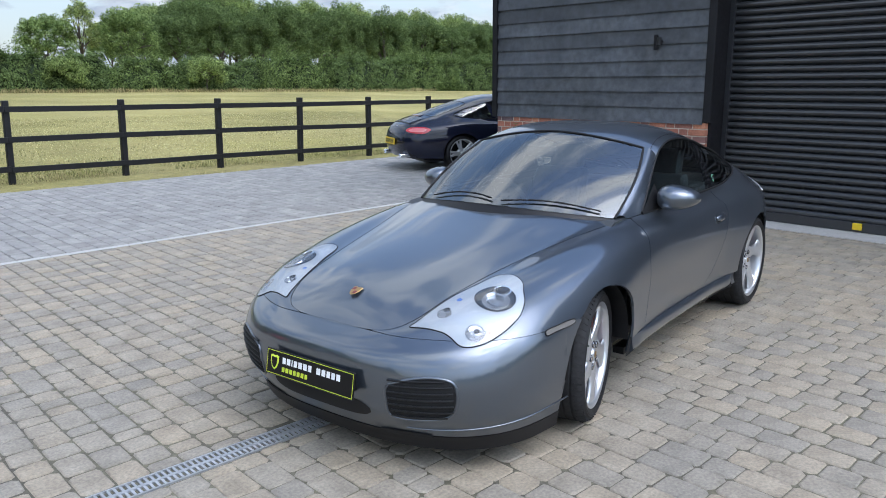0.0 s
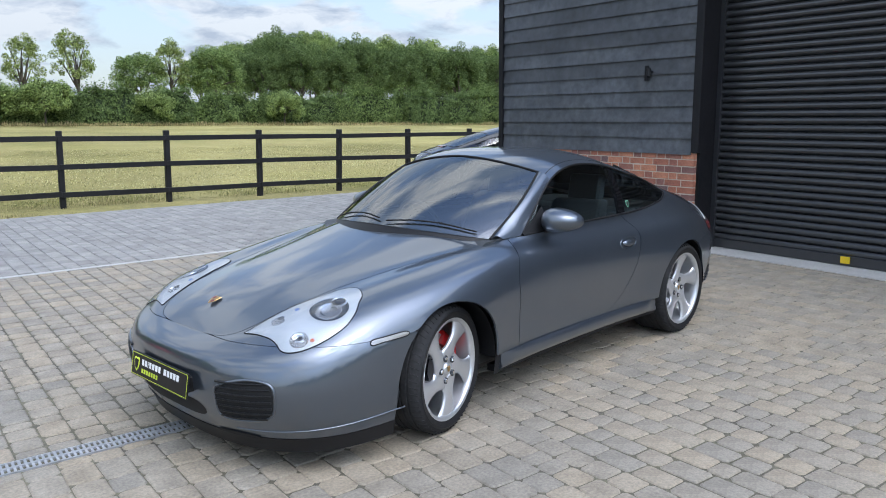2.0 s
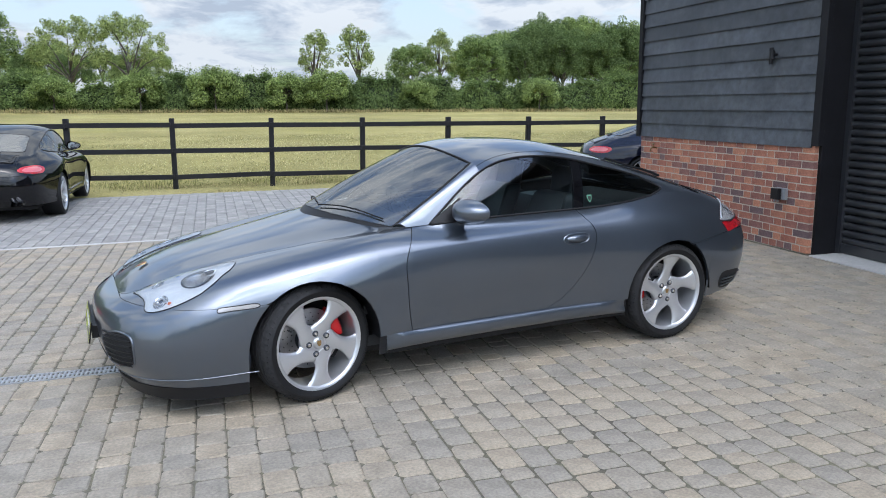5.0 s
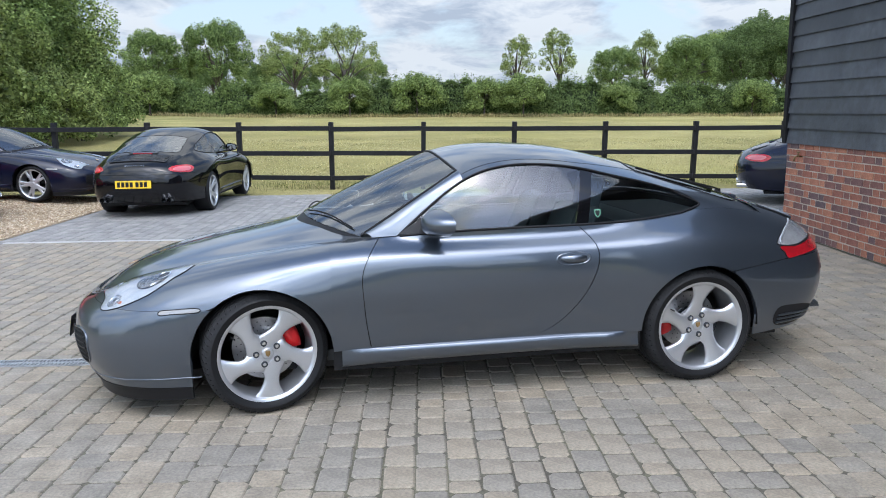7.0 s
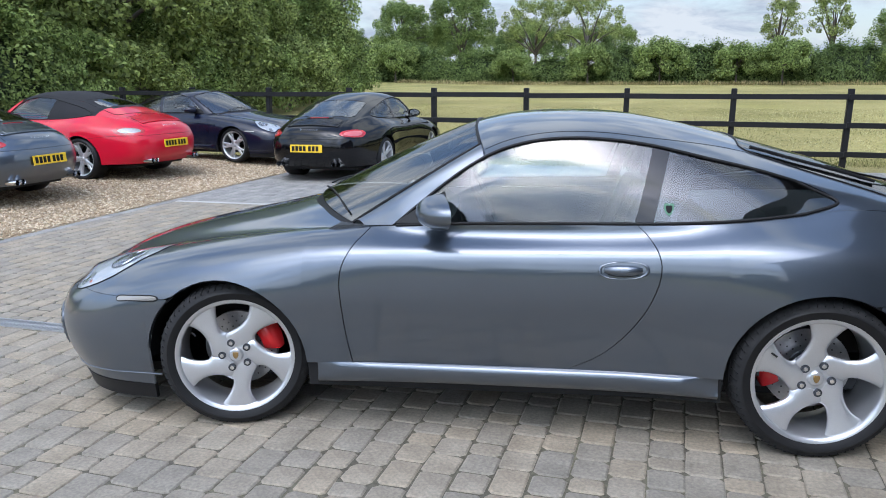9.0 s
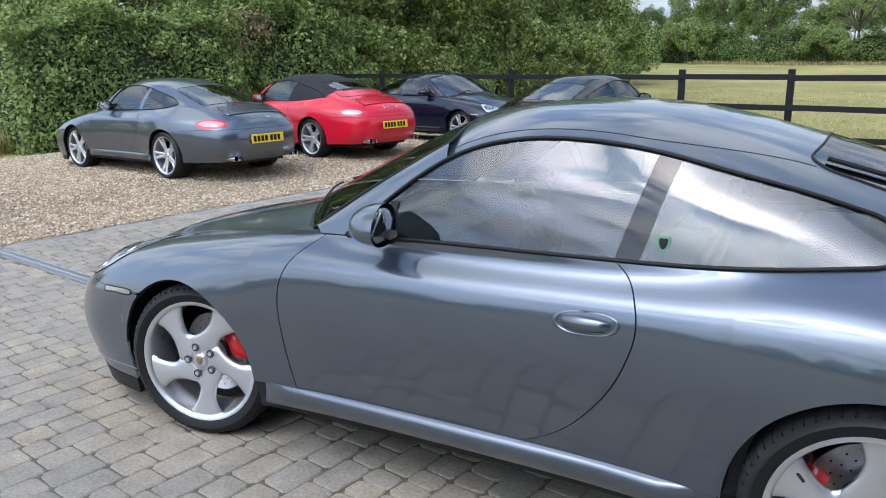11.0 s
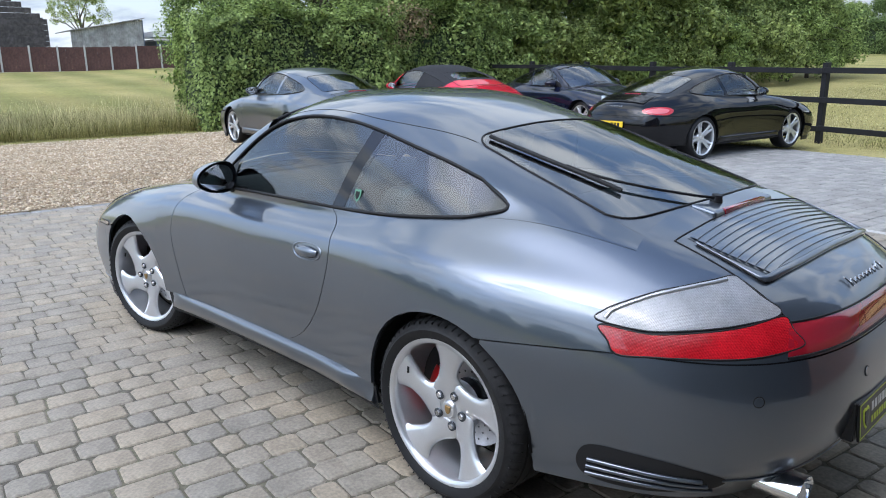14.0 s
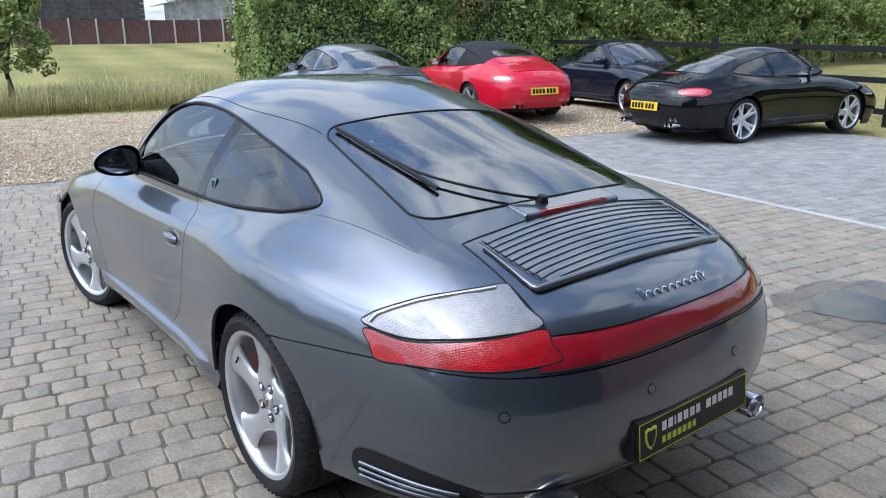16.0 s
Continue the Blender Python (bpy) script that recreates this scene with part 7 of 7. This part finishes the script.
def build_tree(m, height, radii, mat, seed, leaves=5000, clumps=55, tight=0.8, size=0.20, label="broad green field tree", lean=0.0):
    rng = np.random.default_rng(seed)
    t = thing("tree", m, label, "tree", "trees round the field")
    cz = height - radii[2] * 0.95
    pts, cl, shoot = crown_points(rng, leaves, radii, clumps, tight)
    pts = pts + np.array([lean, 0, cz])
    quads_object("crown", leaf_quads(pts, np.full(leaves, size), rng, shoot), leaves, mat, t)
    r = height * 0.022
    bm = bm_tube([(0, 0, -0.3), (lean * 0.1, 0.05, height * 0.2), (lean * 0.4, 0, height * 0.45), (lean * 0.8, 0, height * 0.75)], [r * 1.5, r, r * 0.75, r * 0.3], 8)
    for k in range(9):
        c = cl[rng.integers(0, clumps)] + np.array([lean, 0, cz])
        z0 = height * rng.uniform(0.25, 0.55)
        bm_tube([(lean * 0.3, 0, z0), tuple(np.array([lean * 0.3, 0, z0]) * 0.45 + c * 0.55 + np.array([0, 0, 0.3])), tuple(c)], [r * 0.5, r * 0.32, r * 0.1], 5, bm)
    part("trunk", bm, M_BARK, t, "grey bark trunk and limbs", smooth=True)
    return t


def build_hedge(m, length, depth, height, mat, seed, leaves, size, name="hedge", label="dense green country hedge", rough=0.35):
    """A thick hedge along x with an uneven top: a dark core and a coat of leaves."""
    rng = np.random.default_rng(seed)
    h = thing(name, m, label, "hedge", "hedges round the field")
    ph = rng.uniform(0, 6.28, 6)

    def top(x):
        return height + rough * (np.sin(x * 1.1 + ph[0]) * 0.5 + np.sin(x * 2.3 + ph[1]) * 0.35 + np.sin(x * 5.1 + ph[2]) * 0.2)

    def front(x, z):
        return depth / 2 + rough * 0.8 * (np.sin(x * 1.4 + ph[3]) * 0.4 + np.sin(x * 3.1 + z * 1.7 + ph[4]) * 0.3 + np.sin(z * 2.4 + ph[5]) * 0.2)
    # core: near-black, the shade inside the hedge put into its colour
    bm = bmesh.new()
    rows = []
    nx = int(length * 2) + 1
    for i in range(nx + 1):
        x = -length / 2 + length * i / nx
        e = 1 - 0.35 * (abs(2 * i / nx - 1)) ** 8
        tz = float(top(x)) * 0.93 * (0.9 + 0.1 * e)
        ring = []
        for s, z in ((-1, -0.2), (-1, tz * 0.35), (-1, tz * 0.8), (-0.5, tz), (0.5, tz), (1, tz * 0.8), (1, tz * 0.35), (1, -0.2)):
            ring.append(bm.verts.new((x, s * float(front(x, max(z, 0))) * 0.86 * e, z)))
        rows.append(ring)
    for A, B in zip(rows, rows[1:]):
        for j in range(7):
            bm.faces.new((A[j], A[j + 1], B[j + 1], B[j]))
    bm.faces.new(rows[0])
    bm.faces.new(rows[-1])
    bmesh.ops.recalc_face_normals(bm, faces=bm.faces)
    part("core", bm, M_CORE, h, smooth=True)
    x = rng.uniform(-length / 2 - 0.15, length / 2 + 0.15, leaves)
    u = rng.uniform(0, 1, leaves)
    tz = top(x)
    on_top = u > 0.68
    z = np.where(on_top, tz + rng.normal(0, size * 0.9, leaves) * (1 + 1.2 * (rng.uniform(size=leaves) > 0.9)), tz * rng.uniform(0.0, 1.0, leaves))
    y = np.where(on_top, rng.uniform(-0.9, 0.9, leaves) * front(x, z), np.sign(rng.uniform(-1, 1, leaves)) * (front(x, z) + rng.normal(-size * 0.5, size, leaves)))
    y *= np.where(on_top, 1, 1 - 0.30 * (z / tz) ** 4)
    # both ends are leafy too
    m = leaves // 9
    x[:m] = np.where(rng.uniform(size=m) < 0.5, -1, 1) * (length / 2 + rng.normal(0.02, size * 1.3, m))
    z[:m] = tz[:m] * rng.uniform(0, 1, m)
    y[:m] = rng.uniform(-0.95, 0.95, m) * front(x[:m], z[:m])
    # single shoots and lumps that stand out
    pos = np.stack([x, y, z], 1)
    k = leaves // 4
    seeds = pos[rng.integers(0, leaves, max(20, int(length * 16)))]
    out = np.stack([np.sign(seeds[:, 0]) * (np.abs(seeds[:, 0]) > length / 2 - 0.1), np.sign(seeds[:, 1]) * 0.8, 0.2 + 1.3 * (seeds[:, 2] > height * 0.85)], 1)
    which = rng.integers(0, len(seeds), k)
    pos[-k:] = seeds[which] + out[which] * (rng.uniform(0, 1, (k, 1)) ** 1.5 * rough * 0.75) + rng.normal(0, rough * 0.26, (k, 3))
    pos[:, 2] = np.maximum(pos[:, 2], 0.02)
    face = np.stack([np.sign(pos[:, 0]) * (np.abs(pos[:, 0]) > length / 2 - 0.12), np.sign(pos[:, 1]) * 0.9 * (pos[:, 2] < height), 0.8 * (pos[:, 2] > height * 0.9)], 1)
    quads_object("leaves", leaf_quads(pos, np.full(leaves, size), rng, face), leaves, mat, h, kind="stuff")
    return h


def at_ground(x, y, turn=0.0, size=1.0, wide=None):
    return Matrix.Translation((x, y, ground_z(x, y) - 0.1)) @ Matrix.Rotation(radians(turn), 4, "Z") @ Matrix.Diagonal((wide or size, wide or size, size, 1))


def plant():
    rng = random.Random(21)
    # the far hedge along the field
    a = build_hedge(at_ground(-22, 69), 9.0, 3.0, 2.55, M_LEAF_FAR, 31, 26000, 0.095, rough=0.6)
    b = build_hedge(at_ground(-13.5, 69), 9.0, 3.0, 2.35, M_LEAF_FIELD, 32, 26000, 0.095, rough=0.7)
    protos = [a, b]
    x = -5.0
    k = 0
    while x < 112:
        k += 1
        s = 1.0 + 0.10 * math.sin(x * 0.31) + rng.uniform(-0.08, 0.10) + (0.30 * smoothstep(38, 60, x))
        copy_thing(protos[k % 2], at_ground(x, 69 + rng.uniform(-0.8, 0.8) - 0.06 * max(0, x - 40), rng.choice((0, 180)) - 3 * smoothstep(30, 60, x), s, 1.0))
        x += 8.2
    x = -31.0
    while x > -75:
        k += 1
        copy_thing(protos[k % 2], at_ground(x, 69 + rng.uniform(-0.8, 0.8), rng.choice((0, 180)), rng.uniform(0.95, 1.2), 1.0))
        x -= 8.2
    # low bushes that stand out of the hedge
    bush = build_tree(at_ground(-20.5, 66.5), 3.6, (2.4, 2.0, 1.9), M_LEAF_HEDGE, 41, 15000, 60, 0.50, 0.085, "round green field bush")
    for bx, by, s in ((-9.5, 66.8, 0.80), (-3.0, 66.9, 0.92), (3.0, 66.5, 1.0), (9.0, 67.0, 0.9), (12.5, 66.6, 0.98), (21, 66.8, 0.8), (33, 66.5, 0.85), (-33, 66.0, 1.05)):
        copy_thing(bush, at_ground(bx, by, rng.uniform(0, 360), s))
    # single trees behind it
    oak = build_tree(at_ground(-19.0, 84), 9.6, (3.7, 3.5, 3.9), M_LEAF_OAK, 51, 32000, 150, 0.58, 0.095, "dark round oak tree")
    airy = build_tree(at_ground(-11.0, 86), 9.2, (4.0, 3.4, 3.6), M_LEAF_PALE, 52, 15000, 170, 0.40, 0.080, "thin-leaved pale field tree")
    slim = build_tree(at_ground(13.7, 85), 8.2, (1.9, 1.8, 3.0), M_LEAF_PALE, 53, 8000, 90, 0.36, 0.080, "slender thin-leaved field tree", lean=0.5)
    wood = build_tree(at_ground(45.0, 93), 11.0, (4.6, 4.2, 5.0), M_LEAF_FAR, 54, 38000, 170, 0.76, 0.105, "tall leafy woodland tree")
    wood2 = build_tree(at_ground(52.0, 96), 11.4, (4.9, 4.5, 5.2), M_LEAF_HEDGE, 55, 38000, 170, 0.80, 0.105, "tall leafy woodland tree")
    copy_thing(airy, at_ground(-5.3, 86, 140, 1.05))
    copy_thing(airy, at_ground(-86.0, 19.0, 40, 0.84))
    copy_thing(slim, at_ground(19.2, 85, 160, 1.08))
    copy_thing(oak, at_ground(25.2, 85, 60, 0.74, 0.80))
    copy_thing(slim, at_ground(28.8, 86, 250, 1.05))
    copy_thing(oak, at_ground(33.8, 86, 200, 0.86))
    copy_thing(oak, at_ground(-24.5, 80, 250, 0.85))
    for k in range(46):
        t = k / 45
        bx = 37 + 68 * t + rng.uniform(-1.5, 1.5)
        by = 90 + 16 * (k % 3) / 2 + rng.uniform(-2, 2) - 6 * t
        s = rng.uniform(0.84, 1.06) * (1.0 - 0.16 * max(0, 0.16 - t) / 0.16) * (by / 93) ** 0.7
        copy_thing((wood, wood2, oak)[k % 3 if k % 7 else 0], at_ground(bx, by, rng.uniform(0, 360), s))
    # pale distant woods to the left of the field
    for k in range(16):
        copy_thing((wood, wood2)[k % 2], at_ground(-70 + 4.2 * k, 150 + rng.uniform(-8, 8), rng.uniform(0, 360), rng.uniform(0.7, 0.9)))
    # tall trees along the left edge
    big = build_tree(at_ground(-14.2, 35.5), 8.3, (3.3, 3.4, 4.0), M_LEAF_HEDGE, 61, 44000, 150, 0.66, 0.072, "tall dense hedgerow tree")
    big2 = build_tree(at_ground(-14.6, 33.0), 8.8, (3.2, 3.5, 4.1), M_LEAF_OAK, 62, 44000, 150, 0.66, 0.072, "tall dark hedgerow tree")
    mid = build_tree(at_ground(-12.6, 24.5), 6.6, (2.5, 2.8, 3.3), M_LEAF_PALE, 63, 26000, 120, 0.52, 0.075, "bright green hedgerow tree")
    for bx, by, s, q in ((-13.2, 29.5, 0.80, mid), (-14.5, 27.0, 1.0, big), (-15.5, 22.0, 0.98, big2), (-12.8, 20.2, 1.3, mid), (-15.4, 17.0, 1.0, big), (-13.2, 15.4, 1.25, mid), (-14.8, 12.4, 0.92, big), (-16.5, 9.6, 0.55, big2), (-13.2, 35.2, 0.82, mid)):
        copy_thing(q, at_ground(bx, by, rng.uniform(0, 360), s))
    near = build_hedge(at_ground(-10.9, 9.35, 86), 4.8, 2.4, 2.62, M_LEAF_HEDGE, 71, 44000, 0.050, label="thick clipped hawthorn hedge behind the cars", rough=0.40)
    copy_thing(near, at_ground(-11.2, 13.4, -95, 1.06, 1.0))
    shrub = build_tree(at_ground(-11.6, 16.6), 3.0, (1.9, 1.6, 1.75), M_LEAF_HEDGE, 72, 15000, 70, 0.44, 0.062, "rounded hawthorn shrub at the field edge")
    pale = build_tree(at_ground(-11.3, 19.4), 2.7, (1.6, 1.7, 1.55), M_LEAF_PALE, 73, 15000, 66, 0.40, 0.062, "pale green shrub at the field edge")
    brown = build_tree(at_ground(-10.45, 12.4), 2.95, (0.72, 0.85, 0.72), M_LEAF_BROWN, 74, 1700, 34, 0.30, 0.05, "dying hedge tree with brown leaves")
    for bx, by, s, q in ((-11.9, 22.2, 1.1, shrub), (-11.5, 24.8, 0.85, pale), (-12.1, 27.4, 1.0, shrub), (-12.0, 30.4, 1.25, pale), (-11.9, 33.6, 1.05, shrub), (-12.6, 36.4, 1.2, shrub),
                         (-12.4, 14.0, 1.3, shrub), (-12.6, 17.6, 1.5, pale), (-13.0, 25.8, 1.7, pale)):
        copy_thing(q, at_ground(bx, by, rng.uniform(0, 360), s))
    small = build_tree(at_ground(-12.3, 1.75), 2.9, (1.05, 1.1, 1.45), M_LEAF_PALE, 81, 8500, 70, 0.30, 0.055, "small bushy fruit tree on the verge")
    # hedges that close the place behind the camera
    for k in range(9):
        copy_thing(protos[k % 2], at_ground(-32 + 8.2 * k, -38, rng.choice((0, 180)), 1.1, 1.0))
        copy_thing((wood, oak)[k % 2], at_ground(-34 + 9 * k, -47, rng.uniform(0, 360), 0.75))


def blades(name, n, area, height, mat, seed, label, width=0.006, clump=0.0, bend=0.35):
    rng = np.random.default_rng(seed)
    x0, x1, y0, y1 = area
    x, y = rng.uniform(x0, x1, n), rng.uniform(y0, y1, n)
    if clump:
        cx, cy = rng.uniform(x0, x1, n // 40 + 1), rng.uniform(y0, y1, n // 40 + 1)
        k = rng.integers(0, len(cx), n)
        x, y = np.clip(cx[k] + rng.normal(0, clump, n), x0, x1), np.clip(cy[k] + rng.normal(0, clump, n), y0, y1)
    z = np.array([ground_z(float(p), float(q)) - 0.07 for p, q in zip(x, y)])
    h = height * rng.uniform(0.35, 1.0, n) * (0.75 + 0.25 * np.sin(x * 1.7) * np.sin(y * 1.3))
    t = rng.uniform(0, 6.283, n)
    dx, dy = np.cos(t), np.sin(t)
    lean = h * bend * rng.uniform(0.1, 1, n)
    w = width * rng.uniform(0.6, 1.4, n)
    base = np.stack([x, y, z], 1)
    side = np.stack([-dy * w, dx * w, np.zeros(n)], 1)
    mid = base + np.stack([dx * lean * 0.35, dy * lean * 0.35, h * 0.6], 1)
    tip = base + np.stack([dx * lean, dy * lean, h], 1)
    v = np.stack([base - side, base + side, mid + side * 0.7, tip, ], 1)
    v2 = np.stack([base - side, mid + side * 0.7, tip, mid - side * 0.7], 1)
    return quads_object(name, np.concatenate([v2]).reshape(-1, 3), n, mat, kind="stuff", label=label, category="grass")


plant()
blades("long_grass", 20000, (-13.4, -10.6, -4.0, 9.0), 0.95, M_VERGE_STRAW, 91, "long dry grass along the verge", 0.005, clump=0.55, bend=0.8)
blades("green_grass", 30000, (-13.2, -10.6, -4.0, 9.0), 0.55, M_VERGE_BLADE, 92, "green grass at the foot of the verge", 0.009, clump=0.35, bend=1.0)
blades("short_grass", 16000, (-11.0, -8.3, -4.0, 9.0), 0.06, M_BLADE, 93, "short mown grass strip beside the gravel", 0.005)
blades("short_grass", 30000, (-8.0, 14.0, 13.35, 17.0), 0.11, M_BLADE, 94, "short rough grass under the fence", 0.006, clump=0.25)
blades("dry_grass", 16000, (-6.0, 13.0, 13.4, 15.8), 0.16, M_STRAW, 95, "dry grass tufts under the fence", 0.005, clump=0.12)
blades("field_grass", 42000, (-8.0, 24.0, 16.5, 34.0), 0.07, M_VERGE_STRAW, 96, "dry field grass", 0.012, clump=0.4)
blades("field_grass", 26000, (-8.0, 24.0, 16.5, 34.0), 0.07, M_VERGE_BLADE, 97, "green field grass", 0.012, clump=0.5)
blades("hedge_foot_grass", 14000, (-20.0, 60.0, 64.5, 67.0), 0.55, M_STRAW, 98, "tall dry grass at the foot of the hedge", 0.02)


# ---- far left: boarded fence and sheds ----
def build_far_left():
    X = -50.0
    rng = random.Random(3)
    gz = lambda y: ground_z(X, y) - 0.20
    fence = thing("boarded_fence", pose(X, 0, 0), "dark brown close-boarded fence with pale concrete posts", "fence")
    for k in range(13):
        y = 0.4 + 1.68 * k
        f = new("panel")
        f.parent, f.location = fence, (0, y, gz(y))
        for j in range(11):
            bm = bm_box(-0.012 + 0.006 * (j % 2), 0.012 + 0.006 * (j % 2), 0.06 + 0.146 * j, 0.06 + 0.146 * (j + 1) - 0.004, 0.15, 1.72 + rng.uniform(-0.01, 0.01))
            part("board", bm, M_BROWNFENCE, f)
        part("gravel_board", bm_box(-0.02, 0.02, 0.06, 1.66, 0, 0.15), M_CONCRETE, f)
        p = part("concrete_post", bm_box(-0.05, 0.07, -0.055, 0.055, -0.3, 1.82, 0.01), M_CONCRETE, fence, "pale concrete post")
        p.location = (0, y, gz(y))
    # dark boarded barn
    b = thing("barn", pose(-66, 1.0, 1.0), "dark weatherboarded barn behind the fence", "barn")
    for k in range(15):
        part("board", bm_box(0.0, 0.05, -6, 11.6 - (0.5 * max(0, k - 9) ** 1.15 if k > 9 else 0), 0.45 * k, 0.45 * k + 0.43), M_BARN, b)
    part("wall", bm_box(-8, -0.01, -6, 11.3, 0, 4.6), M_BARN, b)
    s = thing("tin_shed", pose(-65, 13.5, 1.0), "grey corrugated sheet shed with a sloping roof", "shed")
    bm = bmesh.new()
    n = 96
    lo, hi = [], []
    for i in range(n + 1):
        y = 0.6 + 5.9 * i / n
        x = 0.04 * math.cos(i * math.pi / 1.5)
        lo.append(bm.verts.new((x, y, 0)))
        hi.append(bm.verts.new((x, y, 3.55 + 1.0 * i / n)))
    for i in range(n):
        bm.faces.new((lo[i], lo[i + 1], hi[i + 1], hi[i]))
    part("wall", bm, M_TIN, s, smooth=True)
    part("end_wall", bm_box(-6, 0.05, 6.5, 6.58, 0, 4.55), M_BLUEROOF, s)
    bm = bmesh.new()
    c = [(-6, 0.4, 3.5), (0.25, 0.4, 3.5), (0.25, 6.7, 4.62), (-6, 6.7, 4.62)]
    vs = [bm.verts.new(p) for p in c] + [bm.verts.new((x, y, z + 0.07)) for x, y, z in c]
    for f in ((0, 3, 2, 1), (4, 5, 6, 7), (0, 1, 5, 4), (1, 2, 6, 5), (2, 3, 7, 6), (3, 0, 4, 7)):
        bm.faces.new([vs[i] for i in f])
    part("roof", bm, M_TIN, s)
    g = thing("low_garage", pose(-66, 21.3, 1.0), "low blue-grey garage with a white roof edge", "garage")
    part("wall", bm_box(-4, 0, 0, 4.2, 0, 2.75), M_BLUEROOF, g)
    part("roof_edge", bm_box(-4, 0.15, -0.2, 3.2, 3.1, 3.6), M_WHITE, g)
    part("roof", bm_box(-4, 0.2, -0.2, 5.4, 2.75, 2.9), M_TIN, g)
    part("door", bm_box(0.005, 0.03, 1.9, 2.2, 1.6, 2.8), M_YELLOW, g, "yellow door edge")


build_far_left()


# ---- gravel stones ----
def scatter_stones(n, area, seed):
    rng = np.random.default_rng(seed)
    x, y = rng.uniform(area[0], area[1], n), rng.uniform(area[2], area[3], n)
    r = rng.uniform(0.008, 0.021, n)
    z = np.array([ground_z(float(p), float(q)) for p, q in zip(x, y)]) + r * 0.2
    t = rng.uniform(0, 6.283, n)
    base = np.array([(1, 0, 0), (0, 1, 0), (-1, 0, 0), (0, -1, 0), (0, 0, 1), (0, 0, -0.5)], float)
    co = base[None] * (r[:, None, None] * np.stack([rng.uniform(0.8, 1.5, n), rng.uniform(0.7, 1.2, n), rng.uniform(0.5, 0.9, n)], 1)[:, None])
    c, s = np.cos(t)[:, None], np.sin(t)[:, None]
    co = np.stack([co[..., 0] * c - co[..., 1] * s, co[..., 0] * s + co[..., 1] * c, co[..., 2]], -1) + np.stack([x, y, z], 1)[:, None]
    tri = np.array([(0, 1, 4), (1, 2, 4), (2, 3, 4), (3, 0, 4), (1, 0, 5), (2, 1, 5), (3, 2, 5), (0, 3, 5)])
    f = (tri[None] + 6 * np.arange(n)[:, None, None]).reshape(-1, 3)
    me = bpy.data.meshes.new("gravel_stones")
    me.vertices.add(n * 6)
    me.vertices.foreach_set("co", co.astype(np.float32).ravel())
    me.loops.add(len(f) * 3)
    me.loops.foreach_set("vertex_index", f.astype(np.int32).ravel())
    me.polygons.add(len(f))
    me.polygons.foreach_set("loop_start", np.arange(0, len(f) * 3, 3, dtype=np.int32))
    me.update(calc_edges=True)
    me.materials.append(M_STONE)
    tagged(new("gravel_stones", me), "loose buff gravel stones", "gravel", kind="stuff")


scatter_stones(110000, (-8.6, EDGE_GRAVEL - 0.03, 0.2, 14.2), 77)

# ---- puddle ----
def build_puddle(cx, cy, rx, ry, seed, mat=None, lift=0.006, label="shallow rain puddle on block paving", category="puddle"):
    rng = random.Random(seed)
    bm = bmesh.new()
    ph = [rng.uniform(0, 6.28) for _ in range(4)]
    ring = []
    for k in range(64):
        t = 6.283185 * k / 64
        f = 1 + 0.16 * math.sin(2 * t + ph[0]) + 0.10 * math.sin(3 * t + ph[1]) + 0.06 * math.sin(7 * t + ph[2]) + 0.03 * math.sin(13 * t + ph[3])
        ring.append(bm.verts.new((rx * f * math.cos(t), ry * f * math.sin(t), 0)))
    bm.faces.new(ring)
    ob = part(category.replace(" ", "_"), bm, mat or M_WATER)
    ob.location = (cx, cy, lift)
    tagged(ob, label, category)


M_WATER = glass("rain_water", (0.62, 0.63, 0.64), 2.2)
M_DAMP = glass("damp_film", (0.74, 0.73, 0.72), 1.28)
build_puddle(5.20, 5.86, 0.23, 0.29, 4)
build_puddle(5.18, 5.84, 0.40, 0.52, 9, M_DAMP, 0.004, "dark damp patch round a puddle on block paving", "damp patch")

# ---- block paving, last ----
def lay_paving():
    rng = random.Random(12)
    lengths = (0.102, 0.145, 0.145, 0.205, 0.195)
    course = 0.1386
    x0 = 3.69 - course * 37
    xd, x1 = x0 + course * 36, EDGE_SLAB - 0.01
    blocks = lay_courses(x0, xd, -6.0, 3.045 - 0.064, course, lengths, rng, 0.0045, cross=0.001)
    blocks += lay_courses(x0, xd, 3.045 + 0.064, EDGE_GREY - 0.04, course, lengths, rng, 0.009, cross=0.004)
    blocks += lay_courses(xd, x1, -6.0, EDGE_GREY - 0.04, course, lengths, rng, 0.0045, cross=0.001)
    paving(BED, blocks, M_PAVER_P, M_PAVER, (3.3, 5.3, 0.5, 2.05), rng, "paver")
    edge = lay_courses(EDGE_GRAVEL, EDGE_GRAVEL + 0.14, -6.0, EDGE_GRASS, 0.14, (0.2,), rng, 0.008)
    paving(BED, edge, M_PAVER_G, M_PAVER_G, None, rng, "edge_paver")
    grey = lay_courses(EDGE_GRAVEL + 0.13, 16.9, EDGE_GREY + 0.05, EDGE_GRASS, 0.145, (0.17, 0.21, 0.25), rng, 0.005)
    paving(GREYBED, grey, M_PAVER_G, M_PAVER_G, None, rng, "grey_paver")
    bm = bm_box(EDGE_GRAVEL + 0.13, WALL_X, EDGE_GREY - 0.035, EDGE_GREY + 0.045, -0.05, -0.001)
    tagged(part("pavement_edging", bm, M_CONCRETE), "pale concrete edging strip between two pavings", "edging", kind="structure")


lay_paving()
